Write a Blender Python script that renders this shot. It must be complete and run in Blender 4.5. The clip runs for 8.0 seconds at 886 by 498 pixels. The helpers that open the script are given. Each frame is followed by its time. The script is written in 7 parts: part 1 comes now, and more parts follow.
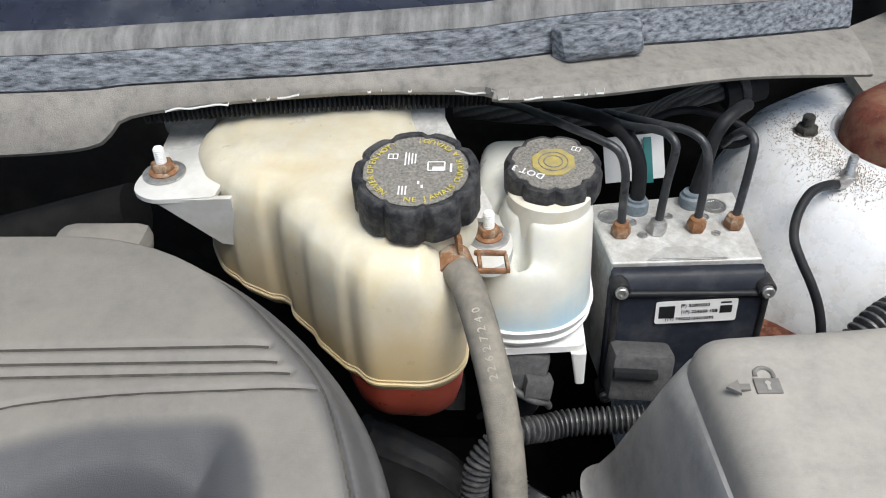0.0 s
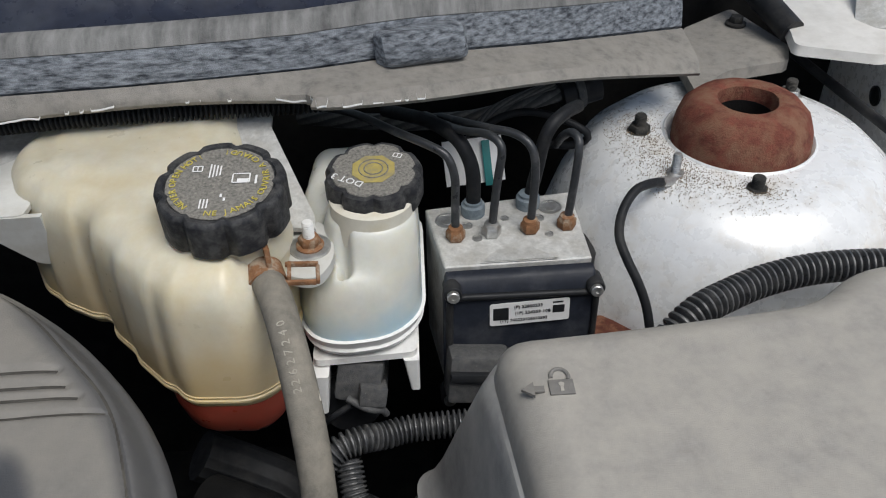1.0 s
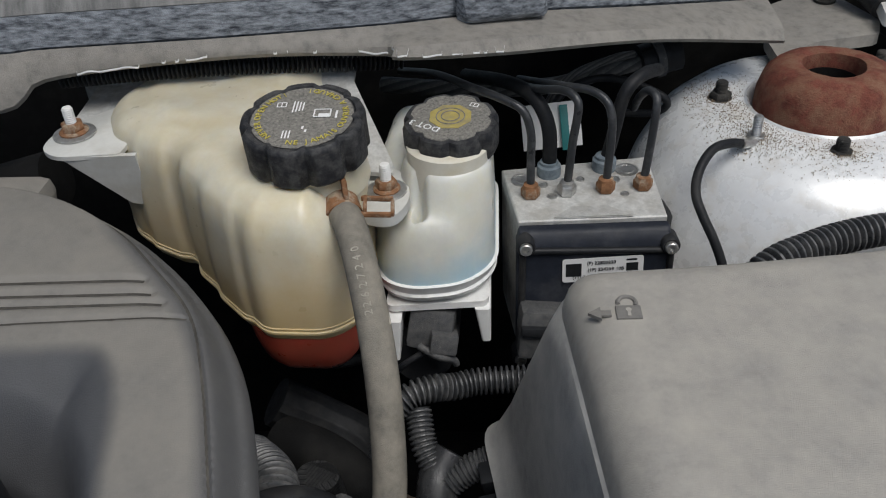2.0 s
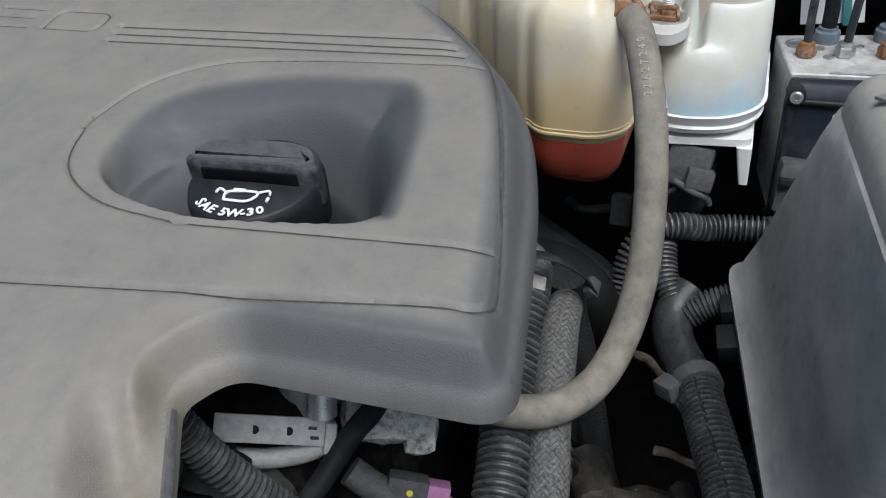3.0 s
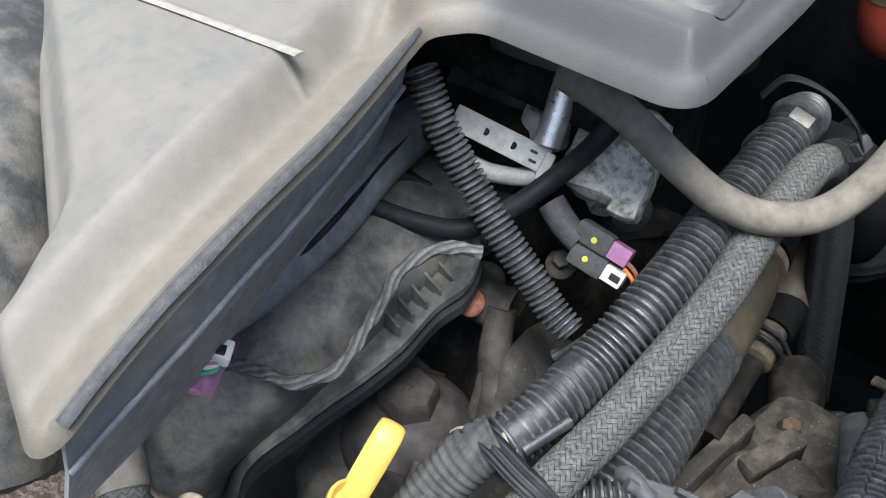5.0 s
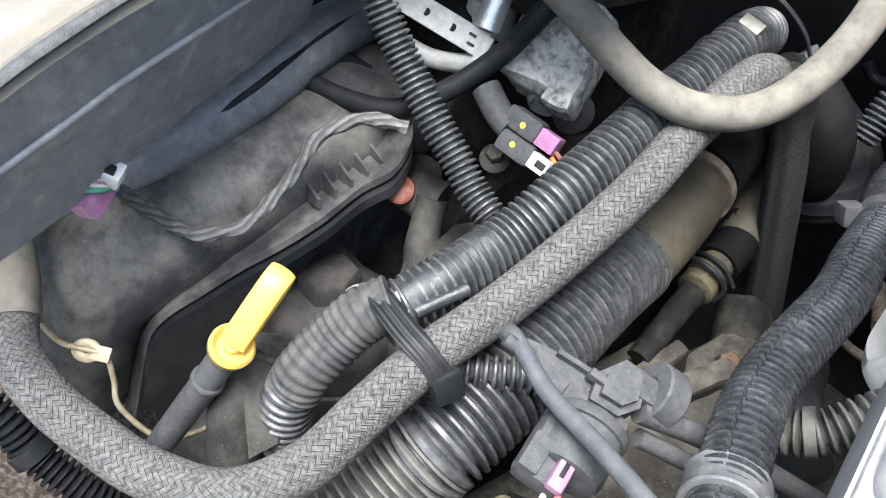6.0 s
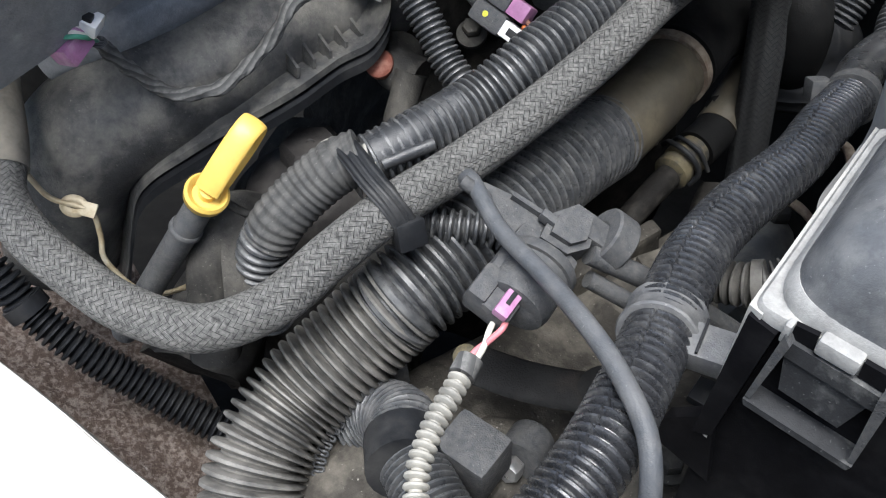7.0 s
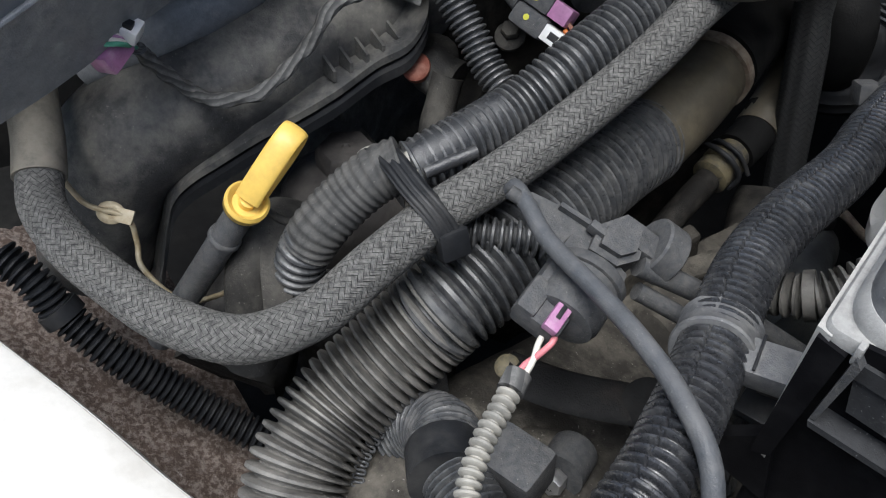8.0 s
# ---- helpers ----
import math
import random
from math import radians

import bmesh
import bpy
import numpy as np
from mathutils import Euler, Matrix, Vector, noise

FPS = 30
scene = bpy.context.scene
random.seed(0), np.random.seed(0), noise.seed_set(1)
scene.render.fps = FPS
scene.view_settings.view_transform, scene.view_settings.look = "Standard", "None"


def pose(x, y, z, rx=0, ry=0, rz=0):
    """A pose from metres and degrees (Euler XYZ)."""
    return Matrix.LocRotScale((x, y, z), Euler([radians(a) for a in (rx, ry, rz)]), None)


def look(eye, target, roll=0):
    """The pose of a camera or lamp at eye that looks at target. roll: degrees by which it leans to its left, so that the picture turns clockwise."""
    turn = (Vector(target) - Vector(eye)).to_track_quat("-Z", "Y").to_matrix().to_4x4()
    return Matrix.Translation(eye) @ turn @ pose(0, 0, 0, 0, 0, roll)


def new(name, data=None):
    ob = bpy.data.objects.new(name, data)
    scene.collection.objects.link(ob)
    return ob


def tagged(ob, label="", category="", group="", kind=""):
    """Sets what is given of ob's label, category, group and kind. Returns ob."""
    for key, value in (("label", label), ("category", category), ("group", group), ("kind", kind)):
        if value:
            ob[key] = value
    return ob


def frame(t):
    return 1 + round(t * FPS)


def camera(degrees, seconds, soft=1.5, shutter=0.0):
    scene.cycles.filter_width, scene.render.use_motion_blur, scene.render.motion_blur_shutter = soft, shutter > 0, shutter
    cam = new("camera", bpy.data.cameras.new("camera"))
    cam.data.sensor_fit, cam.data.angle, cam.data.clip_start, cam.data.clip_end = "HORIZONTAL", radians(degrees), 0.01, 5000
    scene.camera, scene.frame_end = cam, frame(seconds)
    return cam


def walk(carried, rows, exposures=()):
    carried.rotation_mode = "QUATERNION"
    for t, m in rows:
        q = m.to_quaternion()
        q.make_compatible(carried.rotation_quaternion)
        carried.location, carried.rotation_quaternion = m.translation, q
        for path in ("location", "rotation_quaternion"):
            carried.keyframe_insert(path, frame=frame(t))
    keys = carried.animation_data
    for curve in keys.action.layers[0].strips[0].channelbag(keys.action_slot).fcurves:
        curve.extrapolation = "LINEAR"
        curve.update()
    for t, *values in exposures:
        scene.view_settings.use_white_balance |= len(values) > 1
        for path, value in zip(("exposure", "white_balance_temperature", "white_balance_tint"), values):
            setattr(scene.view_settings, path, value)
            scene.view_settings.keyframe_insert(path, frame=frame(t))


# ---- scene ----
cam = camera(53.6, 8.0, 1.1)
PATH = [
    (0, (0.029, 0.008, 1.279), (-0.083, 1.582, 0.051), -2.6),
    (0.5, (0.062, 0.011, 1.28), (0.049, 1.585, 0.047), -1.4),
    (1, (0.092, 0.014, 1.279), (0.145, 1.588, 0.047), -1.0),
    (1.2, (0.099, 0.014, 1.277), (0.159, 1.591, 0.048), -1.2),
    (2.3, (0.094, -0.051, 1.223), (-0.191, 1.554, 0.063), -4.2),
    (2.5, (0.087, -0.072, 1.206), (-0.309, 1.511, 0.05), -4.6),
    (2.9, (0.076, -0.114, 1.171), (-0.492, 1.433, 0.038), -5.3),
    (3, (0.074, -0.129, 1.168), (-0.514, 1.405, 0.028), -4.9),
    (3.2, (0.077, -0.163, 1.165), (-0.561, 1.341, 0.011), -4.3),
    (3.5, (0.068, -0.207, 1.149), (-0.537, 1.307, -0.008), -4.8),
    (4, (0.089, -0.231, 1.127), (-0.558, 1.277, -0.016), 0.0),
    (4.5, (0.152, -0.198, 1.098), (-0.927, 1.051, -0.031), -0.4),
    (4.7, (0.163, -0.192, 1.086), (-1.014, 0.973, -0.034), -0.4),
    (5.8, (0.225, -0.164, 1.015), (-1.045, 0.924, -0.082), 5.8),
    (6, (0.239, -0.159, 1.006), (-1.034, 0.923, -0.094), 6.0),
    (6.5, (0.265, -0.158, 0.995), (-0.985, 0.888, -0.163), 6.3),
    (7, (0.286, -0.16, 0.983), (-0.949, 0.852, -0.222), 6.2),
    (7.5, (0.289, -0.158, 0.98), (-0.937, 0.828, -0.254), 5.8),
    (8, (0.27, -0.165, 0.984), (-0.975, 0.815, -0.237), 5.6),
]
EXPOSURES = [(t, stops, 6350 if t < 2.8 else 6000 if t < 5 else 6100, 8) for t, stops in ((0, 1.5), (0.5, 1.27), (1.0, 0.85), (1.2, 0.85), (2.3, 0.5), (2.5, 0.45), (3.0, 1.15), (3.5, 1.55), (4.0, 1.6), (4.5, 1.75), (6.0, 2.75), (6.5, 3.0), (7.0, 2.05), (7.5, 1.42), (8.0, 1.48))]
walk(cam, [(t, look(eye, target, roll)) for t, eye, target, roll in PATH], EXPOSURES)

# ---- world, sun ----
SUN = Vector((0.27, -0.34, 0.9)).normalized()
world = bpy.data.worlds.new("sky")
scene.world = world
world.use_nodes = True
wn = world.node_tree
sky = wn.nodes.new("ShaderNodeTexSky")
sky.sky_type, sky.sun_disc = "NISHITA", False
sky.sun_elevation, sky.sun_rotation = math.asin(SUN.z), math.atan2(SUN.x, SUN.y)
sky.air_density, sky.dust_density, sky.ozone_density = 1.0, 3.0, 0.6
wn.links.new(sky.outputs[0], wn.nodes["Background"].inputs[0])
wn.nodes["Background"].inputs[1].default_value = 0.05
sun = new("sun", bpy.data.lights.new("sun", "SUN"))
sun.data.energy, sun.data.angle, sun.data.color = 1.68, radians(38), (1.0, 0.97, 0.94)
sun.matrix_world = look(SUN * 5, (0, 0, 0))

# ---- materials ----
def ramp(nt, src, stops):
    n = nt.nodes.new("ShaderNodeValToRGB")
    e = n.color_ramp.elements
    while len(e) < len(stops):
        e.new(0.5)
    for k, (p, c) in zip(e, stops):
        k.position, k.color = p, (*c, 1) if len(c) == 3 else c
    nt.links.new(src, n.inputs[0])
    return n.outputs[0]


def noise_tex(nt, scale, detail=4.0, rough=0.55, stretch=None, coord="Object"):
    tc = nt.nodes.new("ShaderNodeTexCoord")
    n = nt.nodes.new("ShaderNodeTexNoise")
    n.inputs["Scale"].default_value, n.inputs["Detail"].default_value, n.inputs["Roughness"].default_value = scale, detail, rough
    out = tc.outputs[coord]
    if stretch:
        m = nt.nodes.new("ShaderNodeMapping")
        m.inputs["Scale"].default_value = stretch
        nt.links.new(out, m.inputs[0])
        out = m.outputs[0]
    nt.links.new(out, n.inputs["Vector"])
    return n.outputs["Fac"]


def mix(nt, fac, a, b):
    n = nt.nodes.new("ShaderNodeMix")
    n.data_type = "RGBA"
    for sock, v in ((n.inputs[0], fac), (n.inputs[6], a), (n.inputs[7], b)):
        if isinstance(v, (int, float)):
            sock.default_value = v
        elif isinstance(v, tuple):
            sock.default_value = (*v, 1)
        else:
            nt.links.new(v, sock)
    return n.outputs[2]


def surface(name, base, dust=None, dust_amount=(0.45, 0.7), dust_scale=30, grain=900, rough=0.6, metal=0.0, bump=0.15, spec=0.5, speck=None, vary=0.25, stretch=None):
    """A base colour with fine grain, patches of dust at a coarser scale, specks and a fine relief."""
    m = bpy.data.materials.new(name)
    m.use_nodes = True
    nt = m.node_tree
    p = nt.nodes["Principled BSDF"]
    dark = tuple(c * (1 - vary) for c in base)
    light = tuple(min(1, c * (1 + vary)) for c in base)
    col = ramp(nt, noise_tex(nt, grain * 0.12, 6, 0.7), [(0.3, dark), (0.7, light)])
    if dust:
        fac = ramp(nt, noise_tex(nt, dust_scale, 7, 0.65, stretch), [(dust_amount[0], (0, 0, 0)), (dust_amount[1], (1, 1, 1))])
        col = mix(nt, fac, col, dust)
    if speck:
        fac = ramp(nt, noise_tex(nt, grain * 0.7, 3, 0.6), [(0.66, (0, 0, 0)), (0.78, (1, 1, 1))])
        col = mix(nt, fac, col, speck)
    nt.links.new(col, p.inputs["Base Color"])
    r = ramp(nt, noise_tex(nt, dust_scale * 2.3, 5, 0.6), [(0.3, (max(0.02, rough - 0.12),) * 3), (0.7, (min(1, rough + 0.12),) * 3)])
    nt.links.new(r, p.inputs["Roughness"])
    p.inputs["Metallic"].default_value = metal
    p.inputs["Specular IOR Level"].default_value = spec * (0.45 if max(base) < 0.07 and rough > 0.4 else 1.0) if rough < 0.7 else spec * 0.4
    b = nt.nodes.new("ShaderNodeBump")
    b.inputs["Strength"].default_value, b.inputs["Distance"].default_value = bump, 0.001
    nt.links.new(noise_tex(nt, grain, 3, 0.6), b.inputs["Height"])
    nt.links.new(b.outputs[0], p.inputs["Normal"])
    return m


COVER = surface("dusty_cover_plastic", (0.115, 0.113, 0.11), (0.27, 0.25, 0.215), (0.35, 0.8), 9, 1300, 0.62, bump=0.35)
COVER_TOP = surface("dusty_cover_top", (0.19, 0.18, 0.16), (0.24, 0.223, 0.192), (0.32, 0.72), 34, 1300, 0.62, bump=0.3, vary=0.14, speck=(0.27, 0.255, 0.225))
AIRBOX = surface("dusty_airbox_plastic", (0.265, 0.253, 0.232), (0.35, 0.33, 0.292), (0.32, 0.72), 42, 1500, 0.6, bump=0.35, vary=0.14, speck=(0.38, 0.365, 0.33))
# mottled wall plastic, made lighter than the lid to paint in side light
AIRWALL = surface("mottled_lit_wall", (0.27, 0.265, 0.255), (0.46, 0.45, 0.42), (0.3, 0.72), 22, 1300, 0.62, bump=0.4, vary=0.2, speck=(0.36, 0.35, 0.33))
BLACK = surface("black_plastic", (0.015, 0.016, 0.018), (0.065, 0.063, 0.06), (0.5, 0.85), 28, 1200, 0.48, bump=0.15)
GREYP = surface("grey_black_plastic", (0.06, 0.062, 0.066), (0.125, 0.122, 0.115), (0.35, 0.85), 240, 1200, 0.52, bump=0.5, speck=(0.26, 0.255, 0.24))
RUBBER = surface("black_rubber", (0.013, 0.014, 0.016), (0.045, 0.044, 0.042), (0.5, 0.8), 40, 1500, 0.55, bump=0.2)
TANRUB = surface("dusty_tan_rubber", (0.15, 0.14, 0.119), (0.25, 0.228, 0.188), (0.35, 0.7), 80, 1600, 0.75, bump=0.4, speck=(0.24, 0.225, 0.19))
CORR = surface("dusty_black_conduit", (0.046, 0.048, 0.051), (0.16, 0.158, 0.153), (0.42, 0.85), 140, 1300, 0.33, bump=0.2, speck=(0.17, 0.17, 0.165))
CORRL = surface("dusty_grey_conduit", (0.06, 0.059, 0.056), (0.27, 0.258, 0.235), (0.34, 0.72), 40, 1300, 0.48, bump=0.2, speck=(0.2, 0.195, 0.18))
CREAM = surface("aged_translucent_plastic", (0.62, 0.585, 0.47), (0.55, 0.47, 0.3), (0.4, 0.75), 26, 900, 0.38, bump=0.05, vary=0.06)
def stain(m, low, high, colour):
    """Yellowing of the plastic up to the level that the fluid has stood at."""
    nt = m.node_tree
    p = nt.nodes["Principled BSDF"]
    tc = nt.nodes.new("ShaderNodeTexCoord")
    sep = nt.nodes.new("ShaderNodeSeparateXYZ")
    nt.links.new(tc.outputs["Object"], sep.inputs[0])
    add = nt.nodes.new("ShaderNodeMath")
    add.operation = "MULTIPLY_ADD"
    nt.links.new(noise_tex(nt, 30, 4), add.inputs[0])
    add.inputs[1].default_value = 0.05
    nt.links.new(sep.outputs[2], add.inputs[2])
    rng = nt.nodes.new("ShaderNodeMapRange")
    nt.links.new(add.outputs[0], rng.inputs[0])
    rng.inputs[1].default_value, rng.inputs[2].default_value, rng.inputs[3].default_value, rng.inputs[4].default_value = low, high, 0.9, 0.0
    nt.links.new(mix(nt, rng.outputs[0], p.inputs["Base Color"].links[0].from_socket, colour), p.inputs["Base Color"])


def translucent(m, weight):
    """Milky plastic: some of the light passes through the skin."""
    p = m.node_tree.nodes["Principled BSDF"]
    p.inputs["Subsurface Weight"].default_value, p.inputs["Subsurface Scale"].default_value = weight, 0.012
    p.inputs["Subsurface Radius"].default_value = (1.0, 0.8, 0.5)


translucent(CREAM, 0.35)
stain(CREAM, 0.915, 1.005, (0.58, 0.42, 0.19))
LIQ = surface("red_coolant_plastic", (0.36, 0.05, 0.03), (0.26, 0.06, 0.035), (0.4, 0.7), 20, 900, 0.35, bump=0.05, vary=0.1)
BLUISH = surface("clean_translucent_plastic", (0.64, 0.64, 0.58), (0.66, 0.62, 0.48), (0.55, 0.9), 20, 900, 0.35, bump=0.05, vary=0.05)
def dust_and_shade(m, dark_tone):
    """Dark plastic where the mesh's mask is low: thin dust, and shade painted in at the rear."""
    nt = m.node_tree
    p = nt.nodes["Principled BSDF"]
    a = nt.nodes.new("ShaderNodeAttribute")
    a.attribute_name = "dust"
    col = mix(nt, a.outputs["Fac"], dark_tone, p.inputs["Base Color"].links[0].from_socket)
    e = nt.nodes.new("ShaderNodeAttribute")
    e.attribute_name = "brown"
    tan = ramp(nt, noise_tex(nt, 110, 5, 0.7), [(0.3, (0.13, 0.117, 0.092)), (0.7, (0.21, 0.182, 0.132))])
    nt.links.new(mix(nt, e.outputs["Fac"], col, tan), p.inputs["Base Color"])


dust_and_shade(COVER_TOP, (0.042, 0.045, 0.052))
translucent(BLUISH, 0.35)
stain(BLUISH, 0.925, 0.955, (0.4, 0.56, 0.64))
ALU = surface("cast_aluminium", (0.52, 0.52, 0.5), (0.36, 0.34, 0.3), (0.45, 0.75), 60, 1500, 0.55, metal=0.15, bump=0.35)
STEEL = surface("zinc_steel", (0.5, 0.5, 0.49), (0.36, 0.34, 0.3), (0.5, 0.75), 80, 1500, 0.38, metal=0.8, bump=0.15)
IRON = surface("dirty_casting", (0.035, 0.034, 0.032), (0.12, 0.112, 0.096), (0.46, 0.8), 35, 900, 0.75, metal=0.1, bump=0.6, speck=(0.26, 0.25, 0.22))
RUSTCUP = surface("scaling_rusty_cup", (0.15, 0.05, 0.034), (0.2, 0.105, 0.066), (0.45, 0.62), 60, 700, 0.85, bump=1.0, vary=0.4)
RUST = surface("rusty_steel", (0.1, 0.034, 0.022), (0.2, 0.095, 0.058), (0.45, 0.62), 120, 700, 0.85, bump=1.0, vary=0.4)
RUSTDULL = surface("dull_rusty_bolt", (0.12, 0.07, 0.045), (0.2, 0.16, 0.12), (0.45, 0.7), 140, 1500, 0.8, bump=0.5)
RUSTN = surface("rusty_fitting", (0.22, 0.11, 0.055), (0.34, 0.28, 0.21), (0.5, 0.65), 120, 1500, 0.75, bump=0.5, vary=0.35)
PAINT = surface("silver_white_paint", (0.72, 0.73, 0.73), (0.55, 0.52, 0.47), (0.5, 0.75), 40, 1300, 0.3, metal=0.1, bump=0.06, vary=0.06)
WHITEP = surface("white_plastic", (0.72, 0.72, 0.7), (0.5, 0.48, 0.44), (0.55, 0.8), 50, 1200, 0.45, bump=0.08, vary=0.06)
COWL = surface("grey_dusty_cowl", (0.22, 0.21, 0.193), (0.3, 0.28, 0.248), (0.3, 0.7), 60, 1000, 0.75, bump=0.5)
WEATHER = surface("weathered_cowl_plastic", (0.035, 0.04, 0.05), (0.31, 0.335, 0.365), (0.34, 0.64), 240, 1300, 0.6, bump=0.6, speck=(0.05, 0.055, 0.065), stretch=(0.4, 1.0, 1.6))
YELLOW = surface("yellow_plastic", (0.68, 0.46, 0.1), (0.5, 0.33, 0.08), (0.5, 0.8), 70, 1200, 0.42, bump=0.1, vary=0.1)
PINK = surface("violet_plastic", (0.36, 0.16, 0.3), (0.45, 0.33, 0.4), (0.5, 0.8), 90, 1200, 0.5, bump=0.1)
FOAM = surface("brown_insulation", (0.075, 0.055, 0.045), (0.19, 0.16, 0.14), (0.45, 0.6), 260, 500, 0.95, bump=1.0, speck=(0.36, 0.33, 0.31))
# near-black for deep parts: the shade they lie in is put into the colour
DARK = surface("shade_black", (0.006, 0.006, 0.006), (0.02, 0.019, 0.017), (0.5, 0.8), 20, 700, 0.8, bump=0.4)
PRINT = surface("white_print", (0.75, 0.75, 0.74), rough=0.5, vary=0.04)
YPRINT = surface("yellow_print", (0.5, 0.42, 0.09), rough=0.5, vary=0.1)

# ---- shape helpers ----
def part(name, mesh, material, parent=None, label=""):
    """Links a mesh (or bmesh) as one object, under a thing or a part."""
    if isinstance(mesh, bmesh.types.BMesh):
        me = bpy.data.meshes.new(name)
        mesh.to_mesh(me)
        mesh.free()
        mesh = me
    mesh.materials.clear()
    mesh.materials.append(material)
    ob = new(name, mesh)
    if parent:
        ob.parent = parent
    if label:
        tagged(ob, label)
    return ob


def thing(name, label, category, group="", kind="", at=(0, 0, 0)):
    ob = new(name)
    ob.empty_display_size = 0.02
    return tagged(ob, label, category, group, kind)


def smooth(me, angle=40):
    for p in me.polygons:
        p.use_smooth = True
    me.set_sharp_from_angle(angle=radians(angle))
    return me


def mesh_of(verts, faces, angle=40):
    me = bpy.data.meshes.new("m")
    me.from_pydata(np.asarray(verts, float).tolist(), [], faces)
    me.update()
    return smooth(me, angle)


def spline(points, step):
    P = np.array(points, float)
    Q = np.vstack([2 * P[0] - P[1], P, 2 * P[-1] - P[-2]])
    out = []
    for i in range(1, len(Q) - 2):
        a, b, c, d = Q[i - 1:i + 3]
        u = np.linspace(0, 1, 60, endpoint=False)[:, None]
        out.append(0.5 * (2 * b + (c - a) * u + (2 * a - 5 * b + 4 * c - d) * u ** 2 + (3 * b - a - 3 * c + d) * u ** 3))
    out = np.vstack(out + [P[-1:]])
    s = np.r_[0, np.cumsum(np.linalg.norm(np.diff(out, axis=0), axis=1))]
    q = np.linspace(0, s[-1], max(3, int(s[-1] / step) + 1))
    return np.stack([np.interp(q, s, out[:, i]) for i in range(3)], -1), q


def sweep(points, radius, seg=16, step=0.004, prof=None, flat=1.0, up=(0, 0, 1), caps=True):
    """A tube along a smooth line. prof(s, angle) scales the radius; flat squeezes one axis. UV: metres along and round."""
    C, S = spline(points, step)
    T = np.gradient(C, axis=0)
    T /= np.linalg.norm(T, axis=1)[:, None]
    n = np.cross(T[0], up)
    n /= np.linalg.norm(n)
    ang = np.linspace(0, 2 * np.pi, seg, endpoint=False)
    verts = []
    for i, (c, t) in enumerate(zip(C, T)):
        n = n - t * (n @ t)
        n /= np.linalg.norm(n)
        b = np.cross(t, n)
        r = radius * (prof((i + 0.25) * step, ang) if prof else 1.0) * np.ones(seg)
        verts.append(c + (r * np.cos(ang))[:, None] * n + (flat * r * np.sin(ang))[:, None] * b)
    k = len(C)
    faces = [(i * seg + j, i * seg + (j + 1) % seg, (i + 1) * seg + (j + 1) % seg, (i + 1) * seg + j) for i in range(k - 1) for j in range(seg)]
    if caps:
        faces += [tuple(range(seg))[::-1], tuple(range((k - 1) * seg, k * seg))]
    me = mesh_of(np.vstack(verts), faces, 32 if prof else 60)
    uv = me.uv_layers.new(name="UVMap")
    vi = np.empty(len(me.loops), int)
    me.loops.foreach_get("vertex_index", vi)
    u = S[vi // seg]
    v = (vi % seg) / seg
    ls = np.empty(len(me.polygons), int)
    me.polygons.foreach_get("loop_start", ls)
    q = ls[:(k - 1) * seg]
    j = np.arange((k - 1) * seg) % seg
    wrap = q[j == seg - 1]
    v[wrap + 1] += 1
    v[wrap + 2] += 1
    uv.data.foreach_set("uv", np.stack([u, v], -1).ravel())
    return me


def rings(pitch, depth, width=0.55):
    """The profile of corrugated conduit."""
    def prof(s, ang):
        f = ((s / pitch) - 0.25 / 8 + 1e-6) % 1.0
        return 1.0 - 1.15 * depth * min(1.0, max(0.0, (abs(2 * f - 1) - 0.42) / 0.36))
    return prof


def conduit(name, label, points, radius, pitch, material, depth=0.18, seg=20, split=False):
    ob = tagged(part(name, sweep(points, radius, seg, pitch / 8, rings(pitch, depth * 2.1)), material), label, "conduit")
    return ob


def hose(name, label, points, radius, material, seg=18, step=0.005, flat=1.0):
    return tagged(part(name, sweep(points, radius, seg, step, flat=flat), material), label, "hose")


def loft(sections, angle=50):
    """A closed form through rings of points with equal counts."""
    n = len(sections[0])
    verts = [v for s in sections for v in s]
    faces = [(i * n + j, i * n + (j + 1) % n, (i + 1) * n + (j + 1) % n, (i + 1) * n + j) for i in range(len(sections) - 1) for j in range(n)]
    faces += [tuple(range(n))[::-1], tuple(range((len(sections) - 1) * n, len(sections) * n))]
    return mesh_of(verts, faces, angle)


def rounded(poly, radius, per=6):
    """A polygon in plan with rounded corners."""
    out = []
    P = [Vector(p) for p in poly]
    R = radius if isinstance(radius, (list, tuple)) else [radius] * len(P)
    for i, p in enumerate(P):
        a, b = P[i - 1] - p, P[(i + 1) % len(P)] - p
        r = min(R[i], a.length * 0.48, b.length * 0.48)
        s, e = p + a.normalized() * r, p + b.normalized() * r
        for k in range(per):
            u = k / (per - 1)
            out.append(tuple((1 - u) ** 2 * s + 2 * u * (1 - u) * p + u * u * e))
    return out


def grow(poly, d):
    """Offset of a polygon (counter-clockwise) along its normals, outwards for d > 0."""
    P = np.array(poly)
    t = np.roll(P, -1, 0) - np.roll(P, 1, 0)
    n = np.stack([t[:, 1], -t[:, 0]], -1)
    n /= np.maximum(1e-9, np.linalg.norm(n, axis=1))[:, None]
    return P + d * n


def prism(poly, levels, angle=50):
    """Sections of one plan at (z, offset) levels."""
    return loft([[(x, y, z) for x, y in grow(poly, o)] for z, o in levels], angle)


